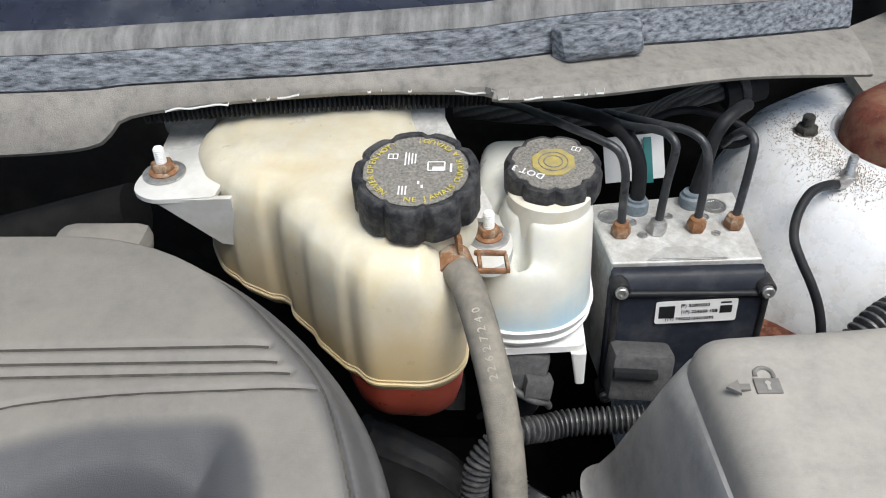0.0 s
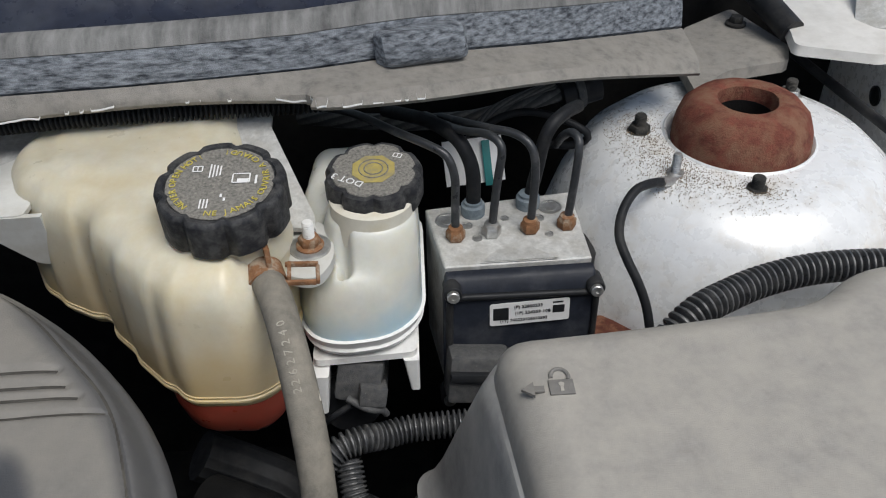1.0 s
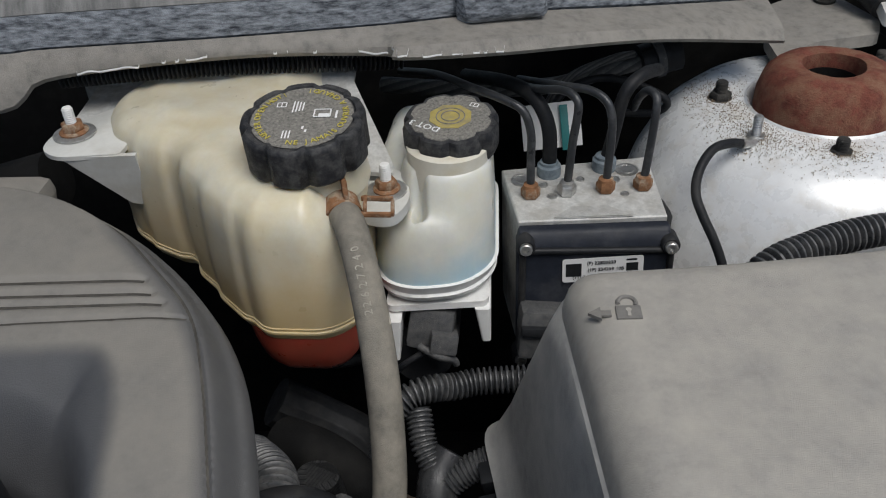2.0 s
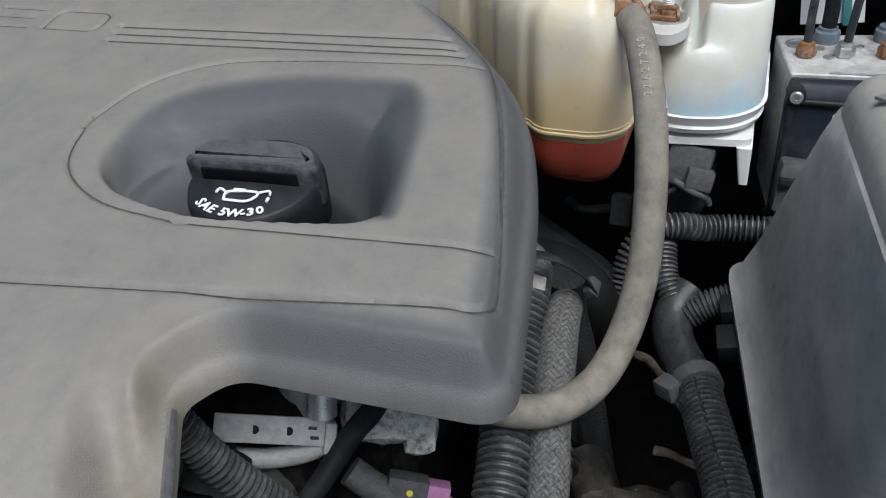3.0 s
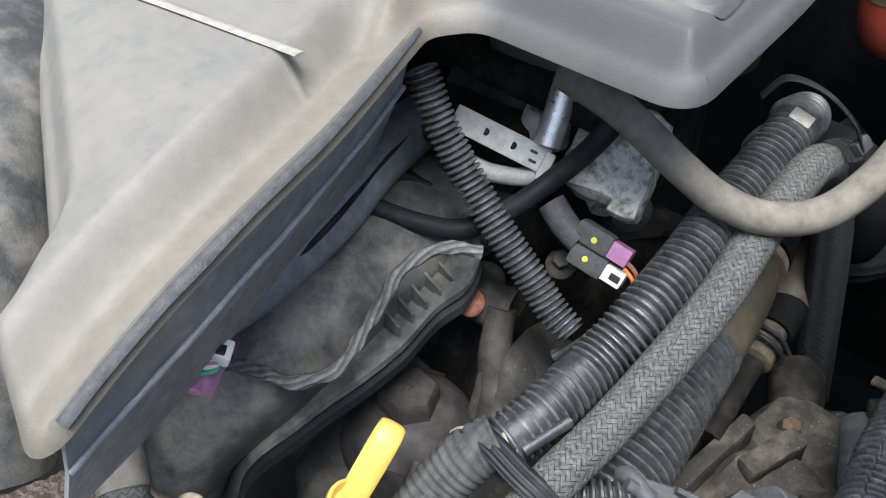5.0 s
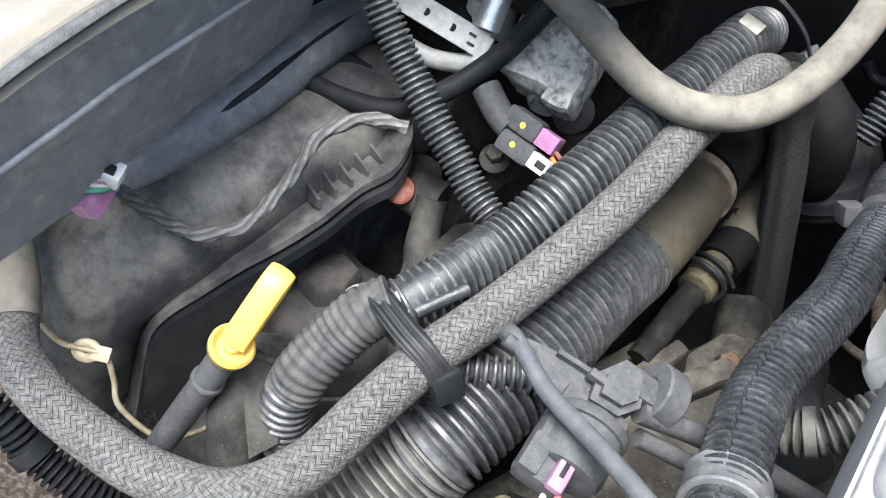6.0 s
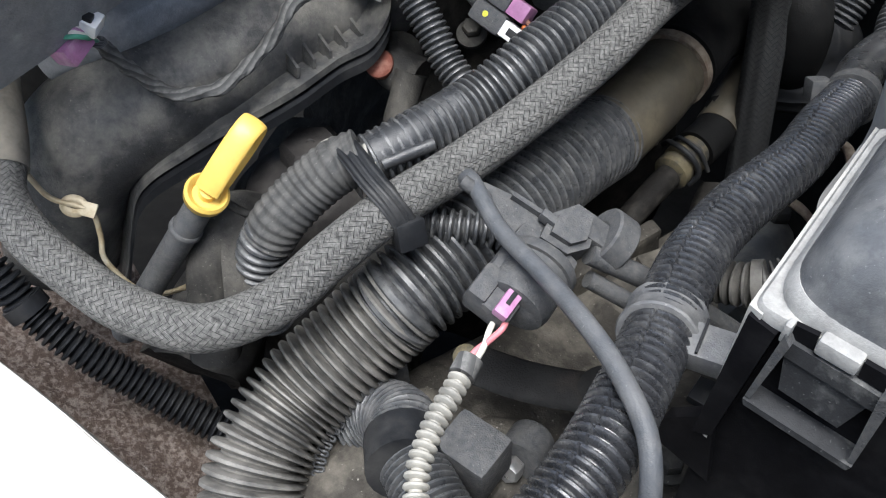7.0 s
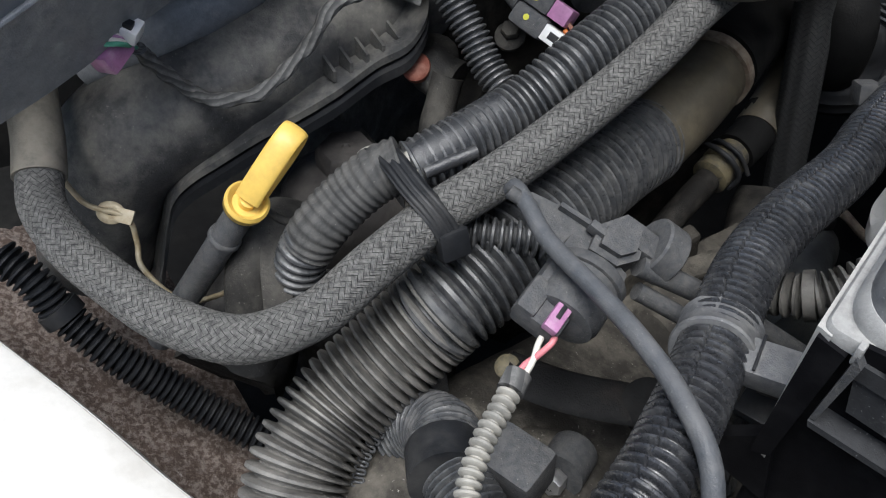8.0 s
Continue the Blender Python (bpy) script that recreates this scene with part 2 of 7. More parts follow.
def box(cx, cy, cz, sx, sy, sz, bevel=0.002, rot=None):
    bm = bmesh.new()
    bmesh.ops.create_cube(bm, size=1)
    bmesh.ops.scale(bm, vec=(sx, sy, sz), verts=bm.verts)
    if bevel:
        bmesh.ops.bevel(bm, geom=bm.edges[:], offset=min(bevel, 0.45 * min(sx, sy, sz)), segments=2, affect="EDGES", profile=0.6)
    m = Matrix.Translation((cx, cy, cz)) @ (rot if rot else Matrix())
    bmesh.ops.transform(bm, matrix=m, verts=bm.verts)
    me = bpy.data.meshes.new("m")
    bm.to_mesh(me)
    bm.free()
    return smooth(me, 35)


def lathe(profile, at=(0, 0, 0), axis=(0, 0, 1), seg=28, lobes=0, depth=0.0, close=True):
    """A turned form: profile of (radius, height); lobes scallop the rim."""
    q = Vector((0, 0, 1)).rotation_difference(Vector(axis)).to_matrix()
    secs = []
    for r, h in profile:
        ring = []
        for k in range(seg):
            a = 2 * math.pi * k / seg
            rr = r * (1 - depth * max(0.0, math.cos(lobes * a)) ** 3) if lobes and r > 0.02 else r
            ring.append(tuple(Vector(at) + q @ Vector((rr * math.cos(a), rr * math.sin(a), h))))
        secs.append(ring)
    return loft(secs, 40)


def hexagon(r, h, at, axis=(0, 0, 1), chamfer=0.0008):
    return lathe([(r * 0.92, 0), (r, chamfer), (r, h - chamfer * 1.5), (r * 0.86, h)], at, axis, 6)


def joined(name, meshes):
    bm = bmesh.new()
    for me in meshes:
        bm.from_mesh(me)
    out = bpy.data.meshes.new(name)
    bm.to_mesh(out)
    bm.free()
    return smooth(out, 40)


def plan_distance(poly, X, Y):
    """Distance to the edge of a plan polygon: positive inside."""
    P = np.array(poly)
    Q = np.roll(P, -1, 0)
    best = np.full(X.shape, 1e9)
    nx, ny = np.zeros(X.shape), np.zeros(X.shape)
    inside = np.zeros(X.shape, bool)
    for (ax, ay), (bx, by) in zip(P, Q):
        ex, ey = bx - ax, by - ay
        s = np.clip(((X - ax) * ex + (Y - ay) * ey) / max(1e-12, ex * ex + ey * ey), 0, 1)
        px, py = ax + s * ex, ay + s * ey
        d = np.hypot(X - px, Y - py)
        m = d < best
        best[m], nx[m], ny[m] = d[m], px[m], py[m]
        hit = ((ay > Y) != (by > Y)) & (X < ex * (Y - ay) / (ey if abs(ey) > 1e-12 else 1e-12) + ax)
        inside ^= hit
    return np.where(inside, best, -best), nx, ny


def sheet(outline, height, res, skirt=()):
    """A pressed panel over a plan outline: height(x, y, d) with d the distance from its edge; skirt: (outwards, down) steps, or (outwards, None, z)."""
    P = np.array(outline)
    (x0, y0), (x1, y1) = P.min(0) - res, P.max(0) + res
    X, Y = np.meshgrid(np.arange(x0, x1 + res, res), np.arange(y0, y1 + res, res), indexing="ij")
    D, NX, NY = plan_distance(outline, X, Y)
    keep = D > -res * 0.5
    full = keep[:-1, :-1] & keep[1:, :-1] & keep[1:, 1:] & keep[:-1, 1:]
    corners = ((0, 0), (1, 0), (1, 1), (0, 1))
    used = np.zeros(X.shape, int)
    for i, j in corners:
        used[i:i + full.shape[0], j:j + full.shape[1]] += full
    rimv = (used > 0) & (used < 4)
    X, Y = np.where(rimv, NX, X), np.where(rimv, NY, Y)
    D = np.where(rimv, 0, D)
    Z = height(X, Y, np.maximum(D, 0))
    idx = -np.ones(X.shape, int)
    idx[used > 0] = np.arange((used > 0).sum())
    verts = np.stack([X[used > 0], Y[used > 0], Z[used > 0]], -1)
    I, J = np.nonzero(full)
    quads = np.stack([idx[I, J], idx[I + 1, J], idx[I + 1, J + 1], idx[I, J + 1]], -1)
    faces = quads.tolist()
    if skirt:
        E = np.concatenate([quads[:, [k, (k + 1) % 4]] for k in range(4)])
        keys = set(map(tuple, E.tolist()))
        nxt = {p: q for p, q in keys if (q, p) not in keys}
        loop = [next(iter(nxt))]
        while nxt[loop[-1]] != loop[0] and len(loop) <= len(nxt):
            loop.append(nxt[loop[-1]])
        L = verts[loop]
        k = 3
        t = np.roll(L, -k, 0)[:, :2] - np.roll(L, k, 0)[:, :2]
        o = np.stack([t[:, 1], -t[:, 0]], -1)
        o /= np.maximum(1e-9, np.linalg.norm(o, axis=1))[:, None]
        vs, last, n = [verts], np.array(loop), len(loop)
        count = len(verts)
        for out, down, *z in skirt:
            ring = L.copy()
            ring[:, :2] += o * out
            ring[:, 2] = z[0] if z else L[:, 2] - down
            now = np.arange(count, count + n)
            faces += np.stack([np.roll(last, -1), last, now, np.roll(now, -1)], -1).tolist()
            vs.append(ring)
            last, count = now, count + n
        verts = np.vstack(vs)
    return mesh_of(verts, faces, 50)


def sstep(a, b, x):
    t = np.clip((x - a) / (b - a), 0, 1)
    return t * t * (3 - 2 * t)


def roll(d, r):
    """How far a rounded edge of radius r has dropped at the distance d from it."""
    return np.where(d < r, r - np.sqrt(np.maximum(0, r * r - (r - np.minimum(d, r)) ** 2)), 0)


def soft_roll(d, r):
    """A rounded edge that meets its skirt at a slope."""
    return r * (0.55 * (1 - sstep(0, 0.4 * r, d)) + 0.085 * (1 - sstep(0.25 * r, r, d)))


def line_gap(X, Y, points):
    """Distance from a plan polyline."""
    best = np.full(X.shape, 1e9)
    for (ax, ay), (bx, by) in zip(points, points[1:]):
        ex, ey = bx - ax, by - ay
        s = np.clip(((X - ax) * ex + (Y - ay) * ey) / max(1e-12, ex * ex + ey * ey), 0, 1)
        best = np.minimum(best, np.hypot(X - ax - s * ex, Y - ay - s * ey))
    return best


CAPB = surface("dusty_black_cap", (0.022, 0.023, 0.026), (0.1, 0.098, 0.094), (0.42, 0.8), 160, 1200, 0.5, bump=0.3, speck=(0.11, 0.11, 0.11))
DUSTY = surface("dusty_cap_top", (0.09, 0.088, 0.083), (0.3, 0.285, 0.25), (0.3, 0.7), 600, 1800, 0.8, bump=0.4, speck=(0.06, 0.06, 0.06))
NECK = surface("yellowed_neck_plastic", (0.64, 0.61, 0.52), (0.56, 0.49, 0.33), (0.5, 0.8), 35, 900, 0.4, bump=0.05, vary=0.05)
PIPE = surface("coated_steel_pipe", (0.035, 0.037, 0.04), (0.14, 0.14, 0.14), (0.55, 0.8), 60, 1500, 0.38, metal=0.2, bump=0.15)
GROM = surface("blue_grey_grommet", (0.16, 0.2, 0.23), (0.28, 0.3, 0.3), (0.5, 0.8), 90, 1500, 0.6, bump=0.1)
TEAL = surface("teal_print", (0.02, 0.16, 0.16), rough=0.5, vary=0.1)
SEAL = surface("weathered_seal_rubber", (0.13, 0.13, 0.128), (0.31, 0.31, 0.3), (0.36, 0.72), 60, 900, 0.8, bump=0.4, stretch=(1.6, 0.4, 0.25))
NAVY = surface("dark_blue_trim", (0.022, 0.027, 0.045), (0.09, 0.1, 0.12), (0.5, 0.85), 18, 900, 0.3, bump=0.1)
RED = surface("red_bolt_paint", (0.22, 0.075, 0.052), (0.3, 0.17, 0.13), (0.45, 0.7), 90, 1500, 0.7, bump=0.4)
WIREP = surface("pink_wire", (0.6, 0.2, 0.22), rough=0.5, vary=0.1)
WIREW = surface("white_wire", (0.68, 0.64, 0.56), rough=0.5, vary=0.1)
WIREG = surface("green_wire", (0.08, 0.3, 0.2), rough=0.5, vary=0.1)
ORANGE = surface("orange_wire", (0.6, 0.17, 0.03), rough=0.5, vary=0.1)
YDOT = surface("yellow_paint_dot", (0.6, 0.58, 0.06), rough=0.6, vary=0.1)
TAN_METAL = surface("brass_coated_tag", (0.34, 0.27, 0.16), (0.45, 0.4, 0.3), (0.4, 0.7), 90, 1500, 0.5, metal=0.3, bump=0.3)
FILTER = surface("brown_black_plastic", (0.028, 0.026, 0.025), (0.09, 0.083, 0.076), (0.45, 0.85), 45, 1300, 0.55, bump=0.2)
PALE = surface("pale_dusty_rim", (0.3, 0.297, 0.285), (0.15, 0.15, 0.143), (0.55, 0.75), 60, 1200, 0.6, bump=0.3)
FLID = surface("grey_box_lid", (0.09, 0.094, 0.1), (0.19, 0.19, 0.187), (0.42, 0.75), 70, 1500, 0.45, bump=0.2, speck=(0.33, 0.33, 0.32))
BEIGE = surface("beige_plastic_pipe", (0.1, 0.086, 0.06), (0.05, 0.045, 0.037), (0.4, 0.75), 30, 1200, 0.45, bump=0.15)
PALECON = surface("pale_dusty_conduit", (0.2, 0.195, 0.175), (0.42, 0.4, 0.35), (0.35, 0.65), 60, 1300, 0.55, bump=0.15)
RUNNER = surface("dusty_manifold_plastic", (0.06, 0.06, 0.06), (0.27, 0.255, 0.222), (0.42, 0.78), 30, 900, 0.42, bump=0.4, speck=(0.24, 0.23, 0.2))
PANEL = surface("scuffed_black_panel", (0.2, 0.208, 0.222), (0.36, 0.36, 0.36), (0.52, 0.75), 60, 900, 0.4, bump=0.3, speck=(0.3, 0.3, 0.3))
GEAR = surface("dusty_gearbox_casting", (0.046, 0.042, 0.036), (0.165, 0.15, 0.124), (0.46, 0.78), 45, 700, 0.8, metal=0.05, bump=0.6, speck=(0.36, 0.34, 0.3))
TANFIT = surface("tan_fitting", (0.13, 0.11, 0.065), (0.04, 0.037, 0.034), (0.45, 0.6), 90, 1200, 0.6, bump=0.3)
SELECT = surface("blue_grey_casting", (0.08, 0.086, 0.09), (0.17, 0.165, 0.15), (0.45, 0.7), 40, 900, 0.65, metal=0.2, bump=0.5)
SILVER = surface("pale_silver_paint", (0.64, 0.625, 0.59), (0.5, 0.48, 0.44), (0.45, 0.8), 35, 1300, 0.45, metal=0.0, bump=0.08, vary=0.05)
LOOM_SLIT = 5.0
RIDGE = surface("pale_worn_plastic", (0.34, 0.32, 0.27), (0.25, 0.235, 0.2), (0.5, 0.8), 40, 1300, 0.7, bump=0.2)
SAND = surface("sand_grit", (0.24, 0.185, 0.12), (0.15, 0.115, 0.08), (0.4, 0.6), 400, 2500, 0.9, vary=0.4)
CORRODED = surface("corroded_tan_metal", (0.16, 0.12, 0.09), (0.28, 0.24, 0.19), (0.4, 0.6), 120, 900, 0.9, bump=0.6)
# dark tone for the strips that stand in for shade in the cover's grooves
GROOVE = surface("groove_shade", (0.05, 0.047, 0.042), (0.1, 0.094, 0.08), (0.5, 0.8), 60, 1300, 0.85)
DULLY = surface("dull_yellow_print", (0.38, 0.31, 0.1), (0.25, 0.22, 0.14), (0.45, 0.7), 120, 1500, 0.7, vary=0.15)
CAST = surface("oxidised_casting", (0.58, 0.57, 0.53), (0.22, 0.21, 0.18), (0.44, 0.62), 160, 900, 0.7, metal=0.1, bump=0.7, speck=(0.5, 0.49, 0.46))
FUSEB = surface("dull_black_case", (0.006, 0.006, 0.007), (0.022, 0.022, 0.023), (0.5, 0.85), 30, 1300, 0.6, bump=0.15, spec=0.12)
HOSEG = surface("grey_rubber_hose", (0.06, 0.065, 0.072), (0.13, 0.13, 0.13), (0.4, 0.75), 50, 1300, 0.55, bump=0.35, speck=(0.26, 0.26, 0.25))
BROWNBAR = surface("greasy_rusty_bar", (0.008, 0.008, 0.008), (0.025, 0.021, 0.018), (0.55, 0.8), 60, 900, 0.7, bump=0.5)
INK = surface("blue_black_case", (0.016, 0.019, 0.027), (0.06, 0.063, 0.07), (0.5, 0.85), 40, 1300, 0.45, bump=0.2)
CLAMP = surface("dusty_clamp_plastic", (0.1, 0.102, 0.106), (0.2, 0.198, 0.19), (0.4, 0.8), 120, 1300, 0.5, bump=0.4, speck=(0.34, 0.33, 0.31))
LOOMP = surface("glossy_split_conduit", (0.028, 0.029, 0.032), (0.12, 0.12, 0.118), (0.5, 0.9), 120, 1300, 0.28, bump=0.15, spec=0.9, speck=(0.2, 0.2, 0.195))
CLOTH = surface("matte_cloth_tape", (0.055, 0.055, 0.054), (0.14, 0.136, 0.127), (0.4, 0.8), 70, 1300, 0.7, bump=0.5, speck=(0.27, 0.26, 0.24), stretch=(3.0, 0.6, 1.0))
SMOOTHB = surface("smooth_black_tape", (0.03, 0.031, 0.033), (0.1, 0.099, 0.095), (0.5, 0.85), 60, 1300, 0.32, bump=0.3, stretch=(3.0, 0.6, 1.0))
# darker copy of the casting, with the shade of deep parts in its colour
DEEP = surface("shaded_dark_casting", (0.013, 0.012, 0.011), (0.06, 0.055, 0.047), (0.46, 0.78), 60, 900, 0.75, bump=0.6)
BRIGHT = surface("bright_steel", (0.82, 0.82, 0.8), (0.55, 0.54, 0.5), (0.5, 0.75), 90, 1500, 0.34, metal=0.75, bump=0.15, vary=0.08)
MILKY = surface("milky_plastic", (0.56, 0.56, 0.53), (0.45, 0.43, 0.38), (0.5, 0.8), 40, 900, 0.42, bump=0.06, vary=0.06)
LATCH = surface("scuffed_dark_latch", (0.035, 0.036, 0.038), (0.2, 0.2, 0.19), (0.5, 0.75), 70, 1200, 0.5, bump=0.3, speck=(0.25, 0.25, 0.24))
def axes(at, x, y=(0, 0, 1)):
    """A matrix at a place with its x axis along x and its y axis near y."""
    x = Vector(x).normalized()
    z = x.cross(Vector(y)).normalized()
    m = Matrix((x, z.cross(x), z)).transposed().to_4x4()
    m.translation = at
    return m


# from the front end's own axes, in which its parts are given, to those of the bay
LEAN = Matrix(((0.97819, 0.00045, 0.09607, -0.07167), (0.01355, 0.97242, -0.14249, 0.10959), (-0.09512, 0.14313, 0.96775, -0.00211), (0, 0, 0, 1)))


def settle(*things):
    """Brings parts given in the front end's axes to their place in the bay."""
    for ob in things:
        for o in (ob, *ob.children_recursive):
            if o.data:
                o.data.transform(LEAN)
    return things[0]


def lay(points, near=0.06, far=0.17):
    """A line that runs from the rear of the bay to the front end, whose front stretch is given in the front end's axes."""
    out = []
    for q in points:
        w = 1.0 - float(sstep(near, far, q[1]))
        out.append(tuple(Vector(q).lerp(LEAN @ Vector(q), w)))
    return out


def obox(at, x, y, size, bevel=0.002):
    """A bevelled box turned so that its sides run along x and y."""
    m = axes((0, 0, 0), x, y)
    return box(*at, *size, bevel, m)


def moved(me, m):
    me.transform(m)
    return me


def section_loft(levels, per=6, angle=45):
    """A closed form through plans of equal corner count: (polygon, z, corner radius), from the bottom up."""
    return loft([[(x, y, z) for x, y in rounded(p, r, per)] for p, z, r in levels], angle)


def letters(text, size, depth=0.0002, weight=0.0):
    """Built-in font letters as a flat mesh about the origin, in the xy plane."""
    cu = bpy.data.curves.new("letters", "FONT")
    cu.body, cu.size, cu.align_x, cu.align_y, cu.extrude, cu.resolution_u, cu.offset = text, size, "CENTER", "CENTER", depth, 2, weight
    ob = bpy.data.objects.new("letters", cu)
    scene.collection.objects.link(ob)
    me = bpy.data.meshes.new_from_object(ob.evaluated_get(bpy.context.evaluated_depsgraph_get()))
    bpy.data.objects.remove(ob)
    bpy.data.curves.remove(cu)
    return me


def arc_letters(text, size, radius, start, end, inward=False, weight=0.0):
    """Letters set round a circle, from the start to the end angle in degrees."""
    out = []
    wide = [{"W": 1.5, "A": 1.08, "-": 0.6, " ": 0.55, "I": 0.5}.get(ch, 1.0) for ch in text]
    for k, ch in enumerate(text):
        if ch == " ":
            continue
        a = start + (end - start) * (sum(wide[:k]) + wide[k] / 2) / sum(wide)
        turn = a - 90 if not inward else a + 90
        out.append(moved(letters(ch, size, 0.0002, weight), pose(radius * math.cos(radians(a)), radius * math.sin(radians(a)), 0, 0, 0, turn)))
    return joined("letters", out)


def bars(rows):
    """Flat bars (x, y, width, height) in the xy plane, for writing that cannot be read."""
    v, f = [], []
    for x, y, w, h in rows:
        k = len(v)
        v += [(x - w / 2, y - h / 2, 0), (x + w / 2, y - h / 2, 0), (x + w / 2, y + h / 2, 0), (x - w / 2, y + h / 2, 0)]
        f.append((k, k + 1, k + 2, k + 3))
    return mesh_of(v, f)


def weave(name, base, dust, pitch, strands, filaments=3.0, tape=False):
    """Braided yarn (or wound tape) laid out by the hose's own length and girth."""
    m = surface(name, base, dust, (0.3, 0.7), 420, 1500, 0.7, bump=0.1)
    nt = m.node_tree
    p = nt.nodes["Principled BSDF"]
    uv = nt.nodes.new("ShaderNodeUVMap")
    sep = nt.nodes.new("ShaderNodeSeparateXYZ")
    nt.links.new(uv.outputs[0], sep.inputs[0])

    def op(kind, a, b=None, c=None):
        n = nt.nodes.new("ShaderNodeMath")
        n.operation = kind
        for s, v in zip(n.inputs, (a, b, c)):
            if v is None:
                continue
            if isinstance(v, (int, float)):
                s.default_value = v
            else:
                nt.links.new(v, s)
        return n.outputs[0]

    along, round_ = op("DIVIDE", sep.outputs[0], pitch), op("MULTIPLY", sep.outputs[1], strands)
    A, B = op("ADD", round_, along), op("SUBTRACT", round_, along)
    fa, fb = op("FRACT", A), op("FRACT", B)
    ha, hb = op("SINE", op("MULTIPLY", fa, math.pi)), op("SINE", op("MULTIPLY", fb, math.pi))
    ya = op("MULTIPLY_ADD", op("COSINE", op("MULTIPLY", fa, 2 * math.pi * filaments)), -0.34, ha)
    yb = op("MULTIPLY_ADD", op("COSINE", op("MULTIPLY", fb, 2 * math.pi * filaments)), -0.34, hb)
    if tape:
        h = op("POWER", fa, 2.0)
    else:
        over = op("LESS_THAN", op("FLOORED_MODULO", op("ADD", op("FLOOR", A), op("FLOOR", B)), 4.0), 1.5)
        h = op("ADD", op("MULTIPLY", ya, over), op("MULTIPLY", yb, op("SUBTRACT", 1.0, over)))
    old = p.inputs["Base Color"].links[0].from_socket
    gap = ramp(nt, h, [(0.05, (0, 0, 0)), (0.45, (1, 1, 1))])
    nt.links.new(mix(nt, gap, tuple(c * (0.7 if tape else 0.6) for c in base), old), p.inputs["Base Color"])
    b = nt.nodes.new("ShaderNodeBump")
    b.inputs["Strength"].default_value, b.inputs["Distance"].default_value = 0.8, 0.0008
    nt.links.new(h, b.inputs["Height"])
    nt.links.new(b.outputs[0], p.inputs["Normal"])
    return m


BRAID_G = weave("grey_braid", (0.055, 0.055, 0.054), (0.26, 0.255, 0.24), 0.0036, 20, 4.0)
BRAID_B = weave("black_braid", (0.018, 0.019, 0.021), (0.045, 0.045, 0.044), 0.0042, 17, 3.0)
TAPE = weave("wound_cloth_tape", (0.1, 0.1, 0.098), (0.2, 0.196, 0.185), 0.02, 6, 2, True)


def nut_on_stud(name, at, r, material, label, stud_r=0.0035, stud_h=0.014, stud_mat=None, washer=0.0, axis=(0, 0, 1)):
    """A hexagon nut on a threaded stud, with a washer where there is one."""
    t = tagged(thing(name, label, "nut"), group="")
    a = Vector(axis).normalized()
    p = Vector(at)
    if washer:
        part("washer", lathe([(washer, 0), (washer, 0.0012), (washer * 0.92, 0.0016), (0, 0.0016)], p, a, 28), STEEL, t)
        p = p + a * 0.0016
    part("hex_nut", joined("nut", [lathe([(r * 1.22, 0), (r * 1.25, 0.001), (r * 1.05, 0.0022)], p, a, 24), hexagon(r, 0.006, p + a * 0.001, a)]), material, t)
    rows = [(stud_r, 0)]
    for k in range(9):
        rows += [(stud_r, 0.0055 + stud_h * k / 9), (stud_r * 0.86, 0.0055 + stud_h * (k + 0.5) / 9)]
    rows += [(stud_r * 0.8, 0.0055 + stud_h), (0, 0.0058 + stud_h)]
    part("stud", lathe(rows, p, a, 14), stud_mat or material, t)
    return t




def slit(pitch, depth, at, wide):
    """Corrugation with a narrow split along one line."""
    base = rings(pitch, depth)

    def prof(s, a):
        off = (a - at - 0.05 * math.sin(s * 40) - 0.03 * (int(s / pitch) % 2) + math.pi) % (2 * math.pi) - math.pi
        return base(s, a) * np.where(np.abs(off) < wide, 0.88, 1.0)
    return prof


# ---- engine cover ----
COVER_EDGE = rounded([(-0.42, 0.392), (-0.16, 0.392), (-0.085, 0.347), (-0.032, 0.285), (-0.01, 0.215), (0.008, 0.096), (-0.11, 0.096), (-0.126, 0.074), (-0.083, -0.012), (-0.066, -0.06), (-0.0575, -0.1), (-0.048, -0.15), (-0.099, -0.138), (-0.118, -0.11), (-0.19, -0.083), (-0.42, 0.0)],
                     [0.01, 0.05, 0.05, 0.06, 0.06, 0.016, 0.016, 0.009, 0.03, 0.03, 0.02, 0.012, 0.02, 0.02, 0.03, 0.01], 7)[::-1]
RECESS = rounded([(-0.238, 0.2), (-0.222, 0.245), (-0.165, 0.27), (-0.08, 0.274), (-0.064, 0.24), (-0.054, 0.16), (-0.16, 0.148), (-0.215, 0.162)], [0.03, 0.04, 0.04, 0.02, 0.02, 0.012, 0.03, 0.03], 6)
